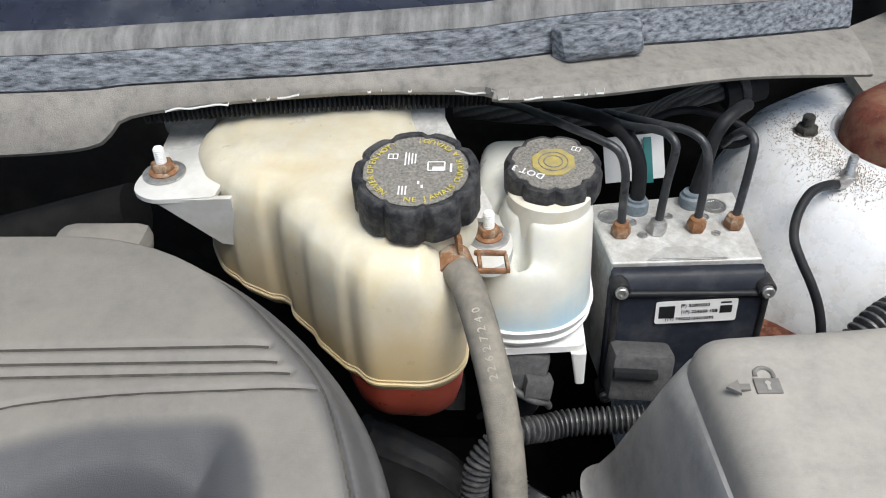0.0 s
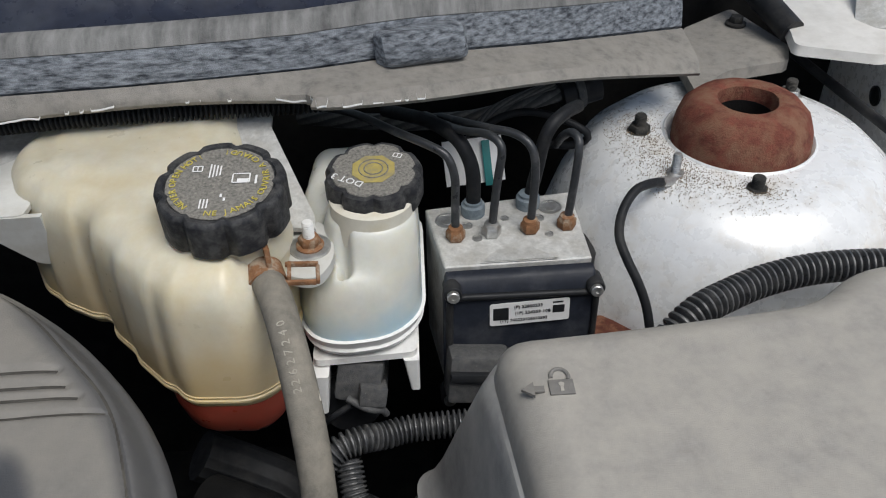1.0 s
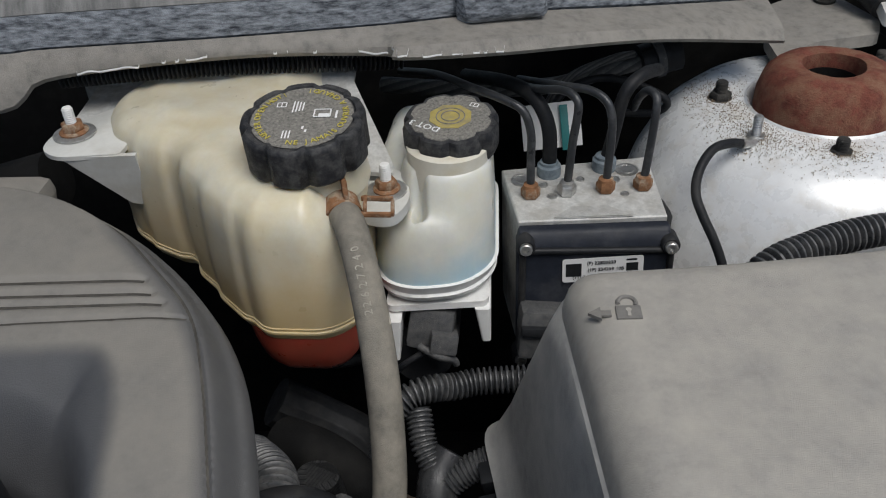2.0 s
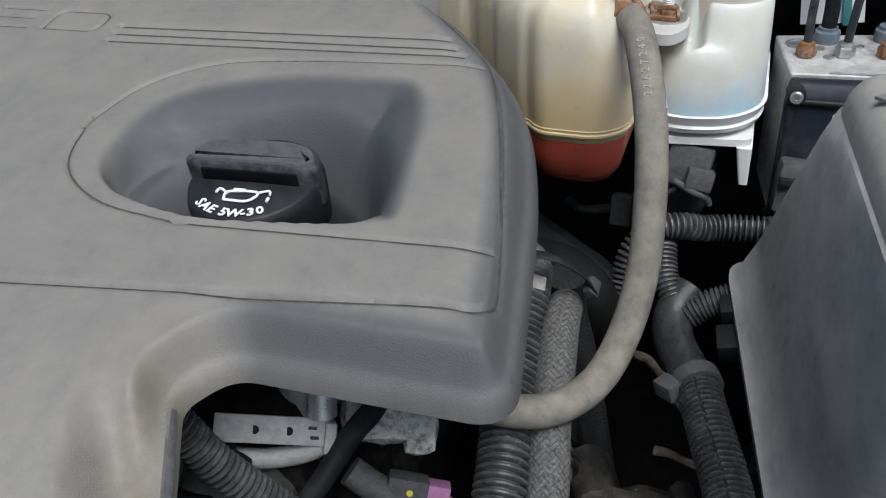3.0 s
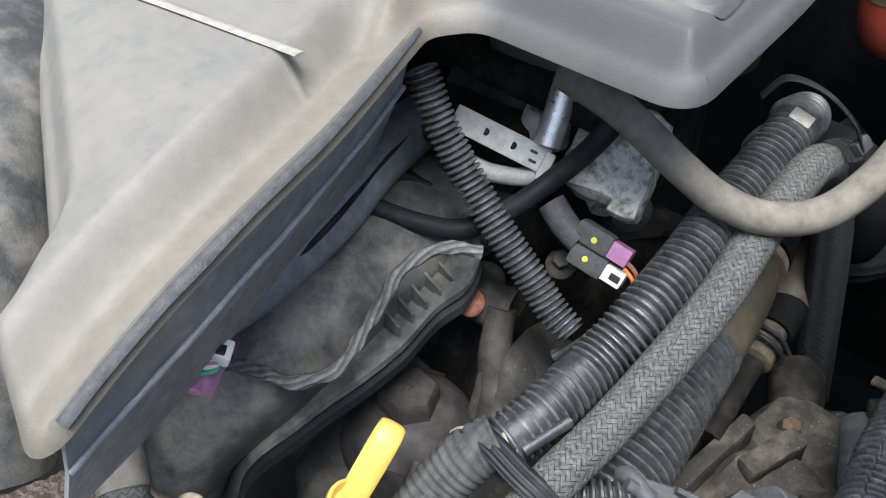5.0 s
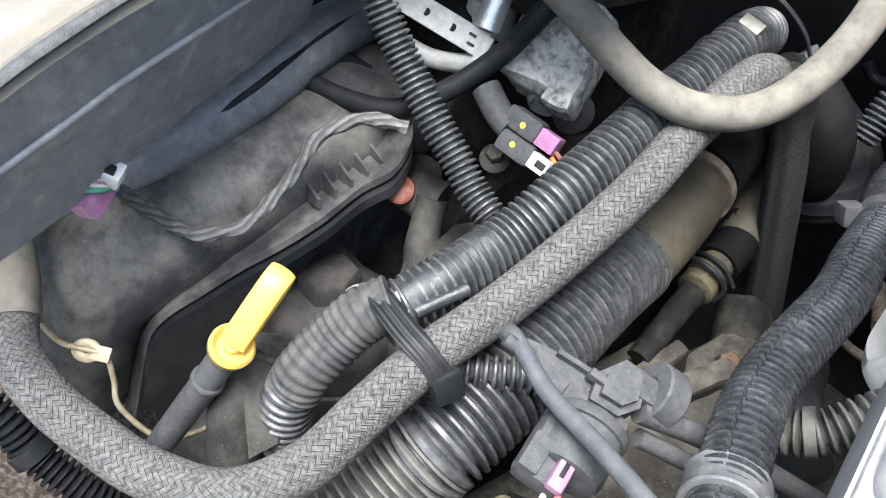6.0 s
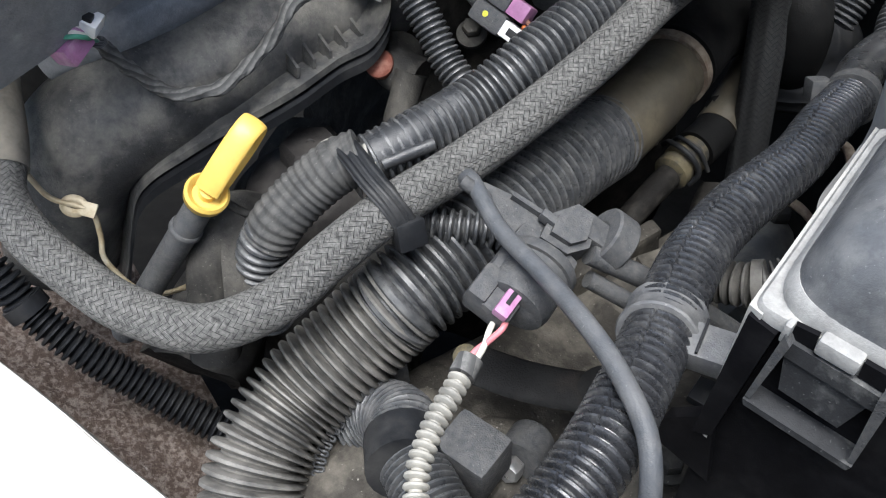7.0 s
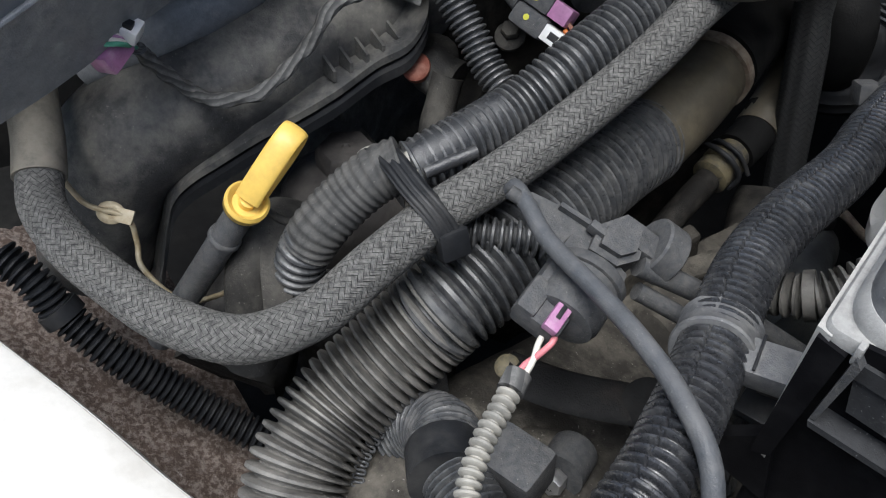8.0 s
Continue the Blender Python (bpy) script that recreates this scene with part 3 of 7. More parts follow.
COVER_LINES = [
    ([(-0.29, 0.3025), (-0.0788, 0.3083)], 0.0021, -0.0022), ([(-0.29, 0.2945), (-0.073, 0.2995)], 0.0021, -0.0022), ([(-0.29, 0.2865), (-0.066, 0.2933)], 0.0021, -0.0022),
    (rounded([(-0.252, 0.205), (-0.24, 0.247), (-0.205, 0.272), (-0.15, 0.28), (-0.052, 0.285)], [0, 0.03, 0.03, 0.03, 0], 6), 0.0011, -0.002),
    ([(-0.159, 0.146), (-0.012, 0.154)], 0.0011, -0.002),
    (rounded([(-0.14, 0.375), (-0.104, 0.347), (-0.05, 0.29), (-0.034, 0.245), (-0.012, 0.165), (-0.004, 0.122), (-0.03, 0.121), (-0.255, 0.094)], [0, 0.02, 0.02, 0.03, 0.03, 0.022, 0.01, 0], 6), 0.0013, -0.0026),
    (rounded([(-0.252, 0.215), (-0.245, 0.175), (-0.21, 0.152), (-0.159, 0.146)], [0, 0.03, 0.03, 0], 6), 0.0011, -0.002),
    (rounded([(-0.42, 0.2), (-0.32, 0.19), (-0.255, 0.094)], [0, 0.02, 0], 6), 0.0018, -0.003),
    ([(-0.4, -0.045), (-0.199, -0.017), (-0.107, -0.006)], 0.0018, 0.0016),
    (rounded([(-0.345, 0.295), (-0.345, 0.316), (-0.305, 0.316), (-0.305, 0.295)] + [(-0.345, 0.295)], 0.008, 5), 0.0012, -0.002),
    ([(-0.39, 0.316), (-0.357, 0.316)], 0.0012, -0.002), ([(-0.39, 0.306), (-0.36, 0.306)], 0.0012, -0.002), ([(-0.39, 0.295), (-0.357, 0.295)], 0.0012, -0.002),
]


LIP = np.array([(-0.1255, 0.068), (-0.105, 0.03), (-0.0845, -0.0115), (-0.0745, -0.036), (-0.067, -0.06), (-0.061, -0.08), (-0.0575, -0.1), (-0.053, -0.125), (-0.05, -0.14)])


def cover_height(X, Y, D):
    gap = line_gap(X, Y, [tuple(p) for p in LIP])
    ledge = (1 - sstep(0.034, 0.05, gap)) * (1 - sstep(0.03, 0.07, Y))
    z = 0.935 + 0.17 * Y - (1 - ledge) * soft_roll(D, 0.03) - ledge * 0.019 * (1 - sstep(0.013, 0.033, gap)) - 2.2 * np.minimum(0, Y + 0.03) ** 2
    din, _, _ = plan_distance(RECESS, X, Y)
    hole = np.hypot(X + 0.136, (Y - 0.184) * 1.05)
    width = 0.007 + 0.05 * sstep(0.17, 0.24, Y) + 0.035 * sstep(-0.1, -0.07, X)
    z -= 0.02 * sstep(0, 1, np.maximum(din, 0) / width) + (0.03 * (1 - sstep(0.038, 0.07, hole)) + 0.03 * (1 - sstep(0.0375, 0.046, hole))) * sstep(0, 0.008, din)
    for pts, w, h in COVER_LINES:
        z += h * np.exp(-(line_gap(X, Y, pts) / w) ** 2)
    return z


cover = thing("engine_cover", "dusty dark grey plastic engine cover with moulded grooves", "engine cover")
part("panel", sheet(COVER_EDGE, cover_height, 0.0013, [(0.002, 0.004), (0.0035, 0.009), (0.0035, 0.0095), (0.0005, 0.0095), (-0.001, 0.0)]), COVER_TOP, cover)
EDGE_Z = cover_height(LIP[:, 0], LIP[:, 1], np.zeros(len(LIP)))
part("edge_lip", sweep([(x + 0.0015, y, z - 0.0035) for (x, y), z in zip(LIP, EDGE_Z)], 0.0034, 8, flat=0.7), GREYP, cover, "grey rolled lip")
part("worn_ridge", sweep([(-0.4, -0.048, 0.9278), (-0.3, -0.034, 0.93), (-0.199, -0.0185, 0.9327), (-0.107, -0.006, 0.9348)], 0.003, 8, 0.01, flat=0.3), RIDGE, cover, "pale worn moulded ridge")
panel = scene.objects["panel"].data
at = np.empty(len(panel.vertices) * 3)
panel.vertices.foreach_get("co", at)
at = at.reshape(-1, 3)
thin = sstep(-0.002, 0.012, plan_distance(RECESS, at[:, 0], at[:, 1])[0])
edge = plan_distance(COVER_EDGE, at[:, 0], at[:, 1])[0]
# darker towards the rear: the hood's shade put into the colour; darker right rim
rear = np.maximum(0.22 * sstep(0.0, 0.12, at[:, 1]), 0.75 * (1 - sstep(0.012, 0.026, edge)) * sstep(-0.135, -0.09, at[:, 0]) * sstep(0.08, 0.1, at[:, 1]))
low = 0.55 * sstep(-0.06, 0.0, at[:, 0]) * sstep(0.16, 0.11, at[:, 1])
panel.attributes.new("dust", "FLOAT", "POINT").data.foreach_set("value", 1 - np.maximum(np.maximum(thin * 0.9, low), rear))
gap = line_gap(at[:, 0], at[:, 1], [tuple(p) for p in LIP])
brown = 0.42 * (1 - sstep(0.018, 0.036, gap)) + 0.35 * np.exp(-((gap - 0.007) / 0.004) ** 2)
panel.attributes.new("brown", "FLOAT", "POINT").data.foreach_set("value", brown)
# a dark strip along each groove's bottom, painting in the shade there
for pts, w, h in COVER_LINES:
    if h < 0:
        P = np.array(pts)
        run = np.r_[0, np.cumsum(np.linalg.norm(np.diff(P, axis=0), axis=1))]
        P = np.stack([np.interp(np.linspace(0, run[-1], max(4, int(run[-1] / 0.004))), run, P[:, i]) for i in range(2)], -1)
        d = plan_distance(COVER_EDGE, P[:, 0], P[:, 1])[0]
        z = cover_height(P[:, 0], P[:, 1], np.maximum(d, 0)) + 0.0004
        part("groove", sweep(list(zip(P[:, 0], P[:, 1], z)), 0.0009, 6, 0.003, flat=0.5), GROOVE, cover, "dark strip sunk in a moulded groove, standing in for its shade")
part("rear_boss", box(-0.195, 0.398, 0.976, 0.055, 0.03, 0.02, 0.009), COVER, cover)

# ---- oil filler cap ----
ocap = thing("oil_filler_cap", "black plastic oil filler cap with white symbol, sunk in cover", "oil cap")
OM = axes((-0.1405, 0.186, 0.962), (1, 0.05, 0), (0, 1, 0.12))
part("knob", moved(lathe([(0.03, -0.03), (0.033, -0.026), (0.034, -0.006), (0.0325, -0.001), (0.031, 0.0), (0, 0.0005)], (0, 0, 0), (0, 0, 1), 48), OM), BLACK, ocap)
GRIP = rounded([(-0.036, -0.001), (-0.031, 0.013), (-0.018, 0.0185), (0.018, 0.0185), (0.031, 0.013), (0.036, -0.001), (0.028, -0.0035), (-0.028, -0.0035)], [0.004, 0.008, 0.008, 0.008, 0.008, 0.004, 0.004, 0.004], 5)[::-1]
part("grip", moved(prism(GRIP, [(-0.012, 0.0), (0.006, 0.0), (0.0085, -0.0008), (0.0095, -0.0022)], 40), OM), CAPB, ocap)
part("grip_top", moved(prism(GRIP, [(0.0094, -0.0022), (0.0106, -0.0028), (0.0108, -0.006)], 40), OM), GREYP, ocap, "lighter grey top of the grip")
# black strip painting in the shade under the grip's overhang
part("slot", moved(box(0, -0.0037, 0.0025, 0.05, 0.0016, 0.008, 0.0006), OM), FUSEB, ocap, "black strip below the grip's edge, standing in for its shade")
part("lettering", moved(arc_letters("SAE 5W-30", 0.0074, 0.0285, 228, 304, True, 0.0002), OM @ pose(0, 0, 0.001)), PRINT, ocap, "white printed oil grade")
can = joined("can", [moved(sweep([(-0.006, -0.006, 0), (0.006, -0.006, 0), (0.0085, 0.0005, 0), (-0.006, 0.0, 0), (-0.0062, -0.006, 0)], 0.0007, 6, 0.0008), Matrix()),
                     sweep([(0.0085, 0.0, 0), (0.014, 0.002, 0), (0.0155, -0.001, 0)], 0.0006, 6, 0.001), sweep([(-0.006, -0.001, 0), (-0.011, 0.002, 0), (-0.012, -0.001, 0)], 0.0007, 6, 0.001),
                     sweep([(-0.004, 0.002, 0), (0.002, 0.002, 0)], 0.0006, 6, 0.001), sweep([(-0.001, 0.0, 0), (-0.001, 0.002, 0)], 0.0006, 6, 0.001), sweep([(0.0155, -0.003, 0), (0.0155, -0.0055, 0)], 0.0008, 6, 0.001)])
part("oil_can_symbol", moved(can, OM @ pose(-0.001, -0.0135, 0.0012, 0, 0, 2)), PRINT, ocap, "white printed oil can symbol")

# ---- air box ----
airbox = thing("air_filter_box", "dusty dark grey plastic air filter box with raised lock symbol", "air box")
AIR_TOP = [(0.125, 0.336), (0.2, 0.343), (0.3, 0.356), (0.332, 0.384), (0.5, 0.395), (0.5, 0.12), (0.152, 0.12), (0.141, 0.19)]
AIR_LOW = [(0.088, 0.368), (0.19, 0.372), (0.3, 0.372), (0.332, 0.395), (0.505, 0.405), (0.505, 0.19), (0.142, 0.19), (0.126, 0.2)]
AIR_EDGE = rounded(AIR_TOP[::-1], [0.012, 0.02, 0.01, 0.01, 0.02, 0.02, 0.02, 0.02], 6)


def lid_height(X, Y, D):
    z = 0.976 - roll(D, 0.022) - 0.05 * np.maximum(0, 0.2 - Y)
    return z


part("lid_top", sheet(AIR_EDGE, lid_height, 0.0016, [(0.0015, 0.0, 0.944), (0.0, 0.0, 0.93)]), AIRBOX, airbox)


def air_ring(f, out=0.0, dz=0.0):
    r = [(1 - f) * 0.02 + f * 0.014] * 8
    p = [((1 - f) * a[0] + f * b[0], (1 - f) * a[1] + f * b[1]) for a, b in zip(AIR_TOP, AIR_LOW)]
    q = grow(rounded(p[::-1], r, 8), out)
    low = lambda x, y: 0.82 - 0.31 * max(0.0, 0.364 - y) * (1 if x < 0.3 else 0.5)
    return [(x, y, (1 - f) * 0.952 + f * low(x, y) + dz) for x, y in q]


part("wall", loft([air_ring(1.0, 0.0, -0.012), air_ring(1.0, 0.005, -0.012), air_ring(1.0, 0.006, -0.003), air_ring(1.0, 0.0, 0.002), air_ring(0.75), air_ring(0.45, 0.002), air_ring(0.12, 0.003), air_ring(0.0, 0.002), air_ring(0.0, -0.006, 0.004)], 50), AIRWALL, airbox)
KM = axes((0.152, 0.294, 0.9762), (1, 0.02, 0), (0, 1, 0))
shackle = [(0.0035 + 0.0042 * math.cos(a), 0.006 + 0.0042 * math.sin(a) * 1.1, 0) for a in np.linspace(-0.5, 3.3, 14)]
lock = joined("lock", [box(0.0035, -0.001, 0, 0.0118, 0.0092, 0.0016, 0.0004), sweep(shackle, 0.0011, 8, 0.0006), mesh_of([(-0.0155, -0.0015, 0.0007), (-0.0095, -0.0058, 0.0007), (-0.0095, 0.0028, 0.0007), (-0.0155, -0.0015, -0.001), (-0.0095, -0.0058, -0.001), (-0.0095, 0.0028, -0.001)], [(0, 1, 2), (0, 3, 4, 1), (1, 4, 5, 2), (2, 5, 3, 0)]), box(-0.0072, -0.0015, 0, 0.005, 0.0036, 0.0014, 0.0003)])
part("lock_symbol", moved(lock, KM), COVER, airbox, "raised open lock symbol with arrow")
part("keyhole", moved(joined("k", [lathe([(0.0014, 0.0), (0.0014, 0.0012), (0, 0.0012)], (0.0035, 0.0002, 0), (0, 0, 1), 14), box(0.0035, -0.0022, 0.0005, 0.0016, 0.0035, 0.0012, 0.0002)]), KM), AIRBOX, airbox)
part("base", prism([(0.17, 0.34), (0.17, 0.22), (0.48, 0.22), (0.48, 0.36)][::-1], [(0.62, -0.02), (0.76, 0.0)]), GREYP, airbox)

# ---- coolant reservoir ----
RES = rounded([(-0.152, 0.555), (-0.172, 0.5), (-0.151, 0.461), (-0.139, 0.452), (-0.134, 0.4455), (-0.113, 0.4335), (-0.1065, 0.433), (-0.099, 0.4275), (-0.0955, 0.4155), (-0.079, 0.399), (-0.0755, 0.391), (-0.0555, 0.3705), (-0.0495, 0.368), (-0.0405, 0.358), (-0.004, 0.3565), (0.0125, 0.37), (0.016, 0.44), (-0.014, 0.475), (-0.02, 0.555)],
              [0.03, 0.03, 0.008, 0.005, 0.005, 0.006, 0.003, 0.004, 0.006, 0.005, 0.005, 0.006, 0.005, 0.012, 0.016, 0.012, 0.015, 0.02, 0.02], 6)
if sum(a[0] * b[1] - b[0] * a[1] for a, b in zip(RES, RES[1:] + RES[:1])) < 0:
    RES = RES[::-1]
resv = thing("coolant_reservoir", "yellowed translucent plastic coolant tank part full of red coolant", "coolant tank")


def res_height(X, Y, D):
    z = 0.9985 - 0.05 * np.maximum(0, 0.4 - Y) - roll(D, 0.021) - 0.003 * (1 - sstep(0.02, 0.034, D))
    z -= 0.016 * sstep(-0.012, 0.012, X) * sstep(0.41, 0.385, Y)
    z -= 0.012 * sstep(0.004, 0.014, X)
    z -= 0.003 * np.exp(-((X + 0.06) / 0.012) ** 2) * sstep(0.5, 0.53, Y) + 0.004 * sstep(0.46, 0.5, Y) * sstep(-0.06, -0.1, X)
    return z


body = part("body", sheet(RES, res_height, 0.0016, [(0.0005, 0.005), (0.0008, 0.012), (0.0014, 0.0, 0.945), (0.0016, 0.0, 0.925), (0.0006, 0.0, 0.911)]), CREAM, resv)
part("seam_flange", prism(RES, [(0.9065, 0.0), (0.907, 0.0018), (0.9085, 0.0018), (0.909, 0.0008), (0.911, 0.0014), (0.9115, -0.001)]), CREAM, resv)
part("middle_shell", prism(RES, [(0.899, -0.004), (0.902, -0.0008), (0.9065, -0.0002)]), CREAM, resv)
LOWP = rounded([(-0.075, 0.44), (-0.058, 0.375), (-0.0415, 0.3585), (-0.004, 0.357), (0.0125, 0.371), (0.014, 0.44)], [0.01, 0.01, 0.014, 0.016, 0.012, 0.01], 7)
part("lower_shell", prism(LOWP, [(0.866, -0.016), (0.869, -0.01), (0.876, -0.005), (0.888, -0.002), (0.899, -0.0006), (0.9015, -0.0006)]), LIQ, resv, "red coolant showing through the plastic")
EAR = rounded([(-0.14, 0.442), (-0.135, 0.512), (-0.158, 0.512), (-0.177, 0.493), (-0.189, 0.48), (-0.1945, 0.463), (-0.193, 0.448), (-0.18, 0.4385)], [0.004, 0.004, 0.01, 0.01, 0.01, 0.008, 0.008, 0.012], 6)
if sum(a[0] * b[1] - b[0] * a[1] for a, b in zip(EAR, EAR[1:] + EAR[:1])) < 0:
    EAR = EAR[::-1]
part("left_ear", prism(EAR, [(0.9775, -0.0008), (0.978, 0), (0.981, 0), (0.9815, -0.0008)], 40), MILKY, resv)
part("gusset", loft([[(-0.178, 0.4395, 0.98), (-0.13, 0.441, 0.98), (-0.13, 0.446, 0.94), (-0.143, 0.446, 0.942)], [(-0.178, 0.443, 0.98), (-0.13, 0.445, 0.98), (-0.13, 0.45, 0.94), (-0.143, 0.45, 0.942)]], 30), MILKY, resv)
part("right_ear", section_loft([([(0.0, 0.41), (0.033, 0.397), (0.043, 0.42), (0.035, 0.455), (0.0, 0.46)], 0.952, 0.012), ([(0.0, 0.41), (0.033, 0.397), (0.043, 0.42), (0.035, 0.455), (0.0, 0.46)], 0.959, 0.012)]), MILKY, resv)
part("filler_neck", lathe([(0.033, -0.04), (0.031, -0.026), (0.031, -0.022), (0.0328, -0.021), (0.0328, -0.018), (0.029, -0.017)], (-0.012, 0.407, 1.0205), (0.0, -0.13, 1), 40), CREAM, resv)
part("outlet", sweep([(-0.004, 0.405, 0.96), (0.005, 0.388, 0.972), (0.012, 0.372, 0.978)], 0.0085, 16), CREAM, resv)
CM = axes((-0.012, 0.405, 1.0235), (1, 0.0, 0.0), (0, 1, 0.13))
rcap = part("cap", moved(lathe([(0.029, -0.026), (0.0335, -0.0245), (0.0352, -0.0225), (0.035, -0.003), (0.0342, -0.0008), (0.0325, 0.0004), (0.03, 0.0), (0.0292, -0.0012), (0, -0.001)], (0, 0, 0), (0, 0, 1), 108, 9, 0.085), CM), CAPB, resv, "black scalloped pressure cap with dusty warning disc")
part("warning_disc", moved(lathe([(0.0285, -0.0008), (0.0285, -0.0004), (0, -0.0003)], (0, 0, 0), (0, 0, 1), 48), CM), DUSTY, rcap)
part("yellow_lettering", joined("t", [moved(arc_letters("NEVER OPEN HOT!", 0.0052, 0.0245, 232, 118), CM @ pose(0, 0, 0.0002)), moved(arc_letters("NE JAMAIS OUVRIR A CHAUD!", 0.0052, 0.0245, 258, 452, True), CM @ pose(0, 0, 0.0002))]), YPRINT, rcap)
part("book_symbol", moved(bars([(-0.013, 0.009, 0.005, 0.0007), (-0.013, 0.013, 0.005, 0.0007), (-0.0155, 0.011, 0.0007, 0.004), (-0.0105, 0.011, 0.0007, 0.004), (-0.013, 0.011, 0.0005, 0.004)]), CM @ pose(0, 0, 0.0003)), PRINT, rcap)
for k in range(4):
    part("print_line", moved(bars([(-0.006 + 0.0018 * k, 0.009, 0.0008, 0.011 - 0.001 * k)]), CM @ pose(0, 0, 0.0003)), PRINT, rcap)
for k in range(3):
    part("print_line", moved(bars([(-0.008 + 0.0018 * k, -0.017, 0.0008, 0.007)]), CM @ pose(0, 0, 0.0003)), PRINT, rcap)
part("tank_symbol", moved(bars([(0.011, 0.006, 0.009, 0.0008), (0.011, -0.001, 0.009, 0.0008), (0.0065, 0.0025, 0.0008, 0.007), (0.0155, 0.0025, 0.0008, 0.007), (0.012, 0.0005, 0.006, 0.003), (0.019, 0.001, 0.0012, 0.007)]), CM @ pose(0, 0, 0.0003)), PRINT, rcap)
for x, y in ((0.002, -0.011), (0.004, -0.014)):
    part("print_mark", moved(bars([(x, y, 0.0012, 0.0025)]), CM @ pose(0, 0, 0.0003)), PRINT, rcap)
part("moulded_lettering", moved(joined("t", [moved(letters("FILL COLD", 0.0072, 0.00025), Matrix()), moved(letters("REMPLIR FROID", 0.0052, 0.00025), pose(0, -0.009, 0))]), axes((-0.02, 0.3587, 0.93), (1, 0.0, 0), (0, 0.05, 1))), CREAM, resv)
nut_on_stud("reservoir_nut", (-0.178, 0.467, 0.982), 0.0075, RUSTN, "rusty nut on white-tipped stud with washer", 0.0036, 0.012, WHITEP, 0.0135)
nut_on_stud("reservoir_nut", (0.027, 0.429, 0.959), 0.0068, RUSTN, "rusty nut on white-tipped stud with washer", 0.0036, 0.012, WHITEP, 0.0125)
strap = thing("tank_bracket", "grey weathered steel bracket strap behind the tank", "bracket")
part("strap", loft([[(-0.03, 0.556, 0.992), (-0.004, 0.556, 0.992), (-0.004, 0.556, 0.989), (-0.03, 0.556, 0.989)], [(-0.026, 0.52, 0.99), (-0.002, 0.52, 0.99), (-0.002, 0.52, 0.987), (-0.026, 0.52, 0.987)], [(0.006, 0.45, 0.969), (0.029, 0.45, 0.967), (0.029, 0.45, 0.964), (0.006, 0.45, 0.966)], [(0.008, 0.44, 0.967), (0.03, 0.44, 0.965), (0.03, 0.44, 0.962), (0.008, 0.44, 0.964)]][::-1], 25), ALU, strap)
lbr = thing("ear_bracket", "grey weathered steel bracket under the tank ear", "bracket")
part("plate", section_loft([([(-0.195, 0.55), (-0.19, 0.46), (-0.17, 0.456), (-0.165, 0.55)][::-1], 0.968, 0.006), ([(-0.195, 0.55), (-0.19, 0.46), (-0.17, 0.456), (-0.165, 0.55)][::-1], 0.9765, 0.006)]), ALU, lbr)
part("upright", obox((-0.185, 0.56, 0.985), (1, 0, 0), (0, 1, 0), (0.045, 0.02, 0.05), 0.006), ALU, lbr)

# ---- hose clamp ----
clamp = thing("hose_clamp", "rusty spring hose clamp on the coolant hose", "hose clamp")
HD = Vector((0.028, -0.078, -0.012)).normalized()
HP = Vector((0.008, 0.381, 0.976))
band = [(0.0098, -0.006), (0.0112, -0.006), (0.0112, 0.006), (0.0098, 0.006), (0.0098, -0.006)]
part("band", lathe(band, HP, HD, 28), RUSTN, clamp)
part("ear", obox(HP + Vector((0.003, 0.001, 0.015)), (1, 0.3, 0), (0, 0.2, 1), (0.003, 0.011, 0.008), 0.001), RUSTN, clamp)
loopm = joined("l", [obox(HP + Vector(v), (1, 0.1, -0.1), (0.1, -1, 0), s, 0.0008) for v, s in (((0.02, 0.004, 0.006), (0.018, 0.0022, 0.003)), ((0.02, -0.009, 0.004), (0.018, 0.0022, 0.003)), ((0.029, -0.0025, 0.004), (0.0022, 0.014, 0.003)), ((0.014, -0.0025, 0.007), (0.0022, 0.014, 0.003)))])
part("loop", loopm, RUSTN, clamp)

# ---- brake fluid reservoir ----
BRK = rounded([(0.022, 0.54), (0.014, 0.44), (0.026, 0.415), (0.042, 0.409), (0.072, 0.413), (0.09, 0.434), (0.09, 0.54)], [0.015, 0.015, 0.014, 0.016, 0.018, 0.018, 0.02], 7)
if sum(a[0] * b[1] - b[0] * a[1] for a, b in zip(BRK, BRK[1:] + BRK[:1])) < 0:
    BRK = BRK[::-1]
brake = thing("brake_fluid_reservoir", "white translucent brake fluid tank with black cap", "fluid tank")


def brake_height(X, Y, D):
    z = 0.95 + 0.016 * sstep(0.455, 0.49, Y) - roll(D, 0.014) - 0.01 * sstep(0.05, 0.03, X) * sstep(0.47, 0.44, Y)
    r = np.hypot(X - 0.0635, Y - 0.4515)
    neck = 1 - sstep(0.0255, 0.036, r + 0.004 * np.exp(-((np.arctan2(Y - 0.4515, X - 0.0635) + 2.25) / 0.16) ** 2))
    z = z * (1 - neck) + (0.973 - 0.003 * np.maximum(0, r - 0.02) / 0.006) * neck
    z -= 0.02 * np.exp(-((X - 0.047) / 0.0032) ** 2) * sstep(0.436, 0.424, Y) * sstep(0.004, 0.01, D)
    return z


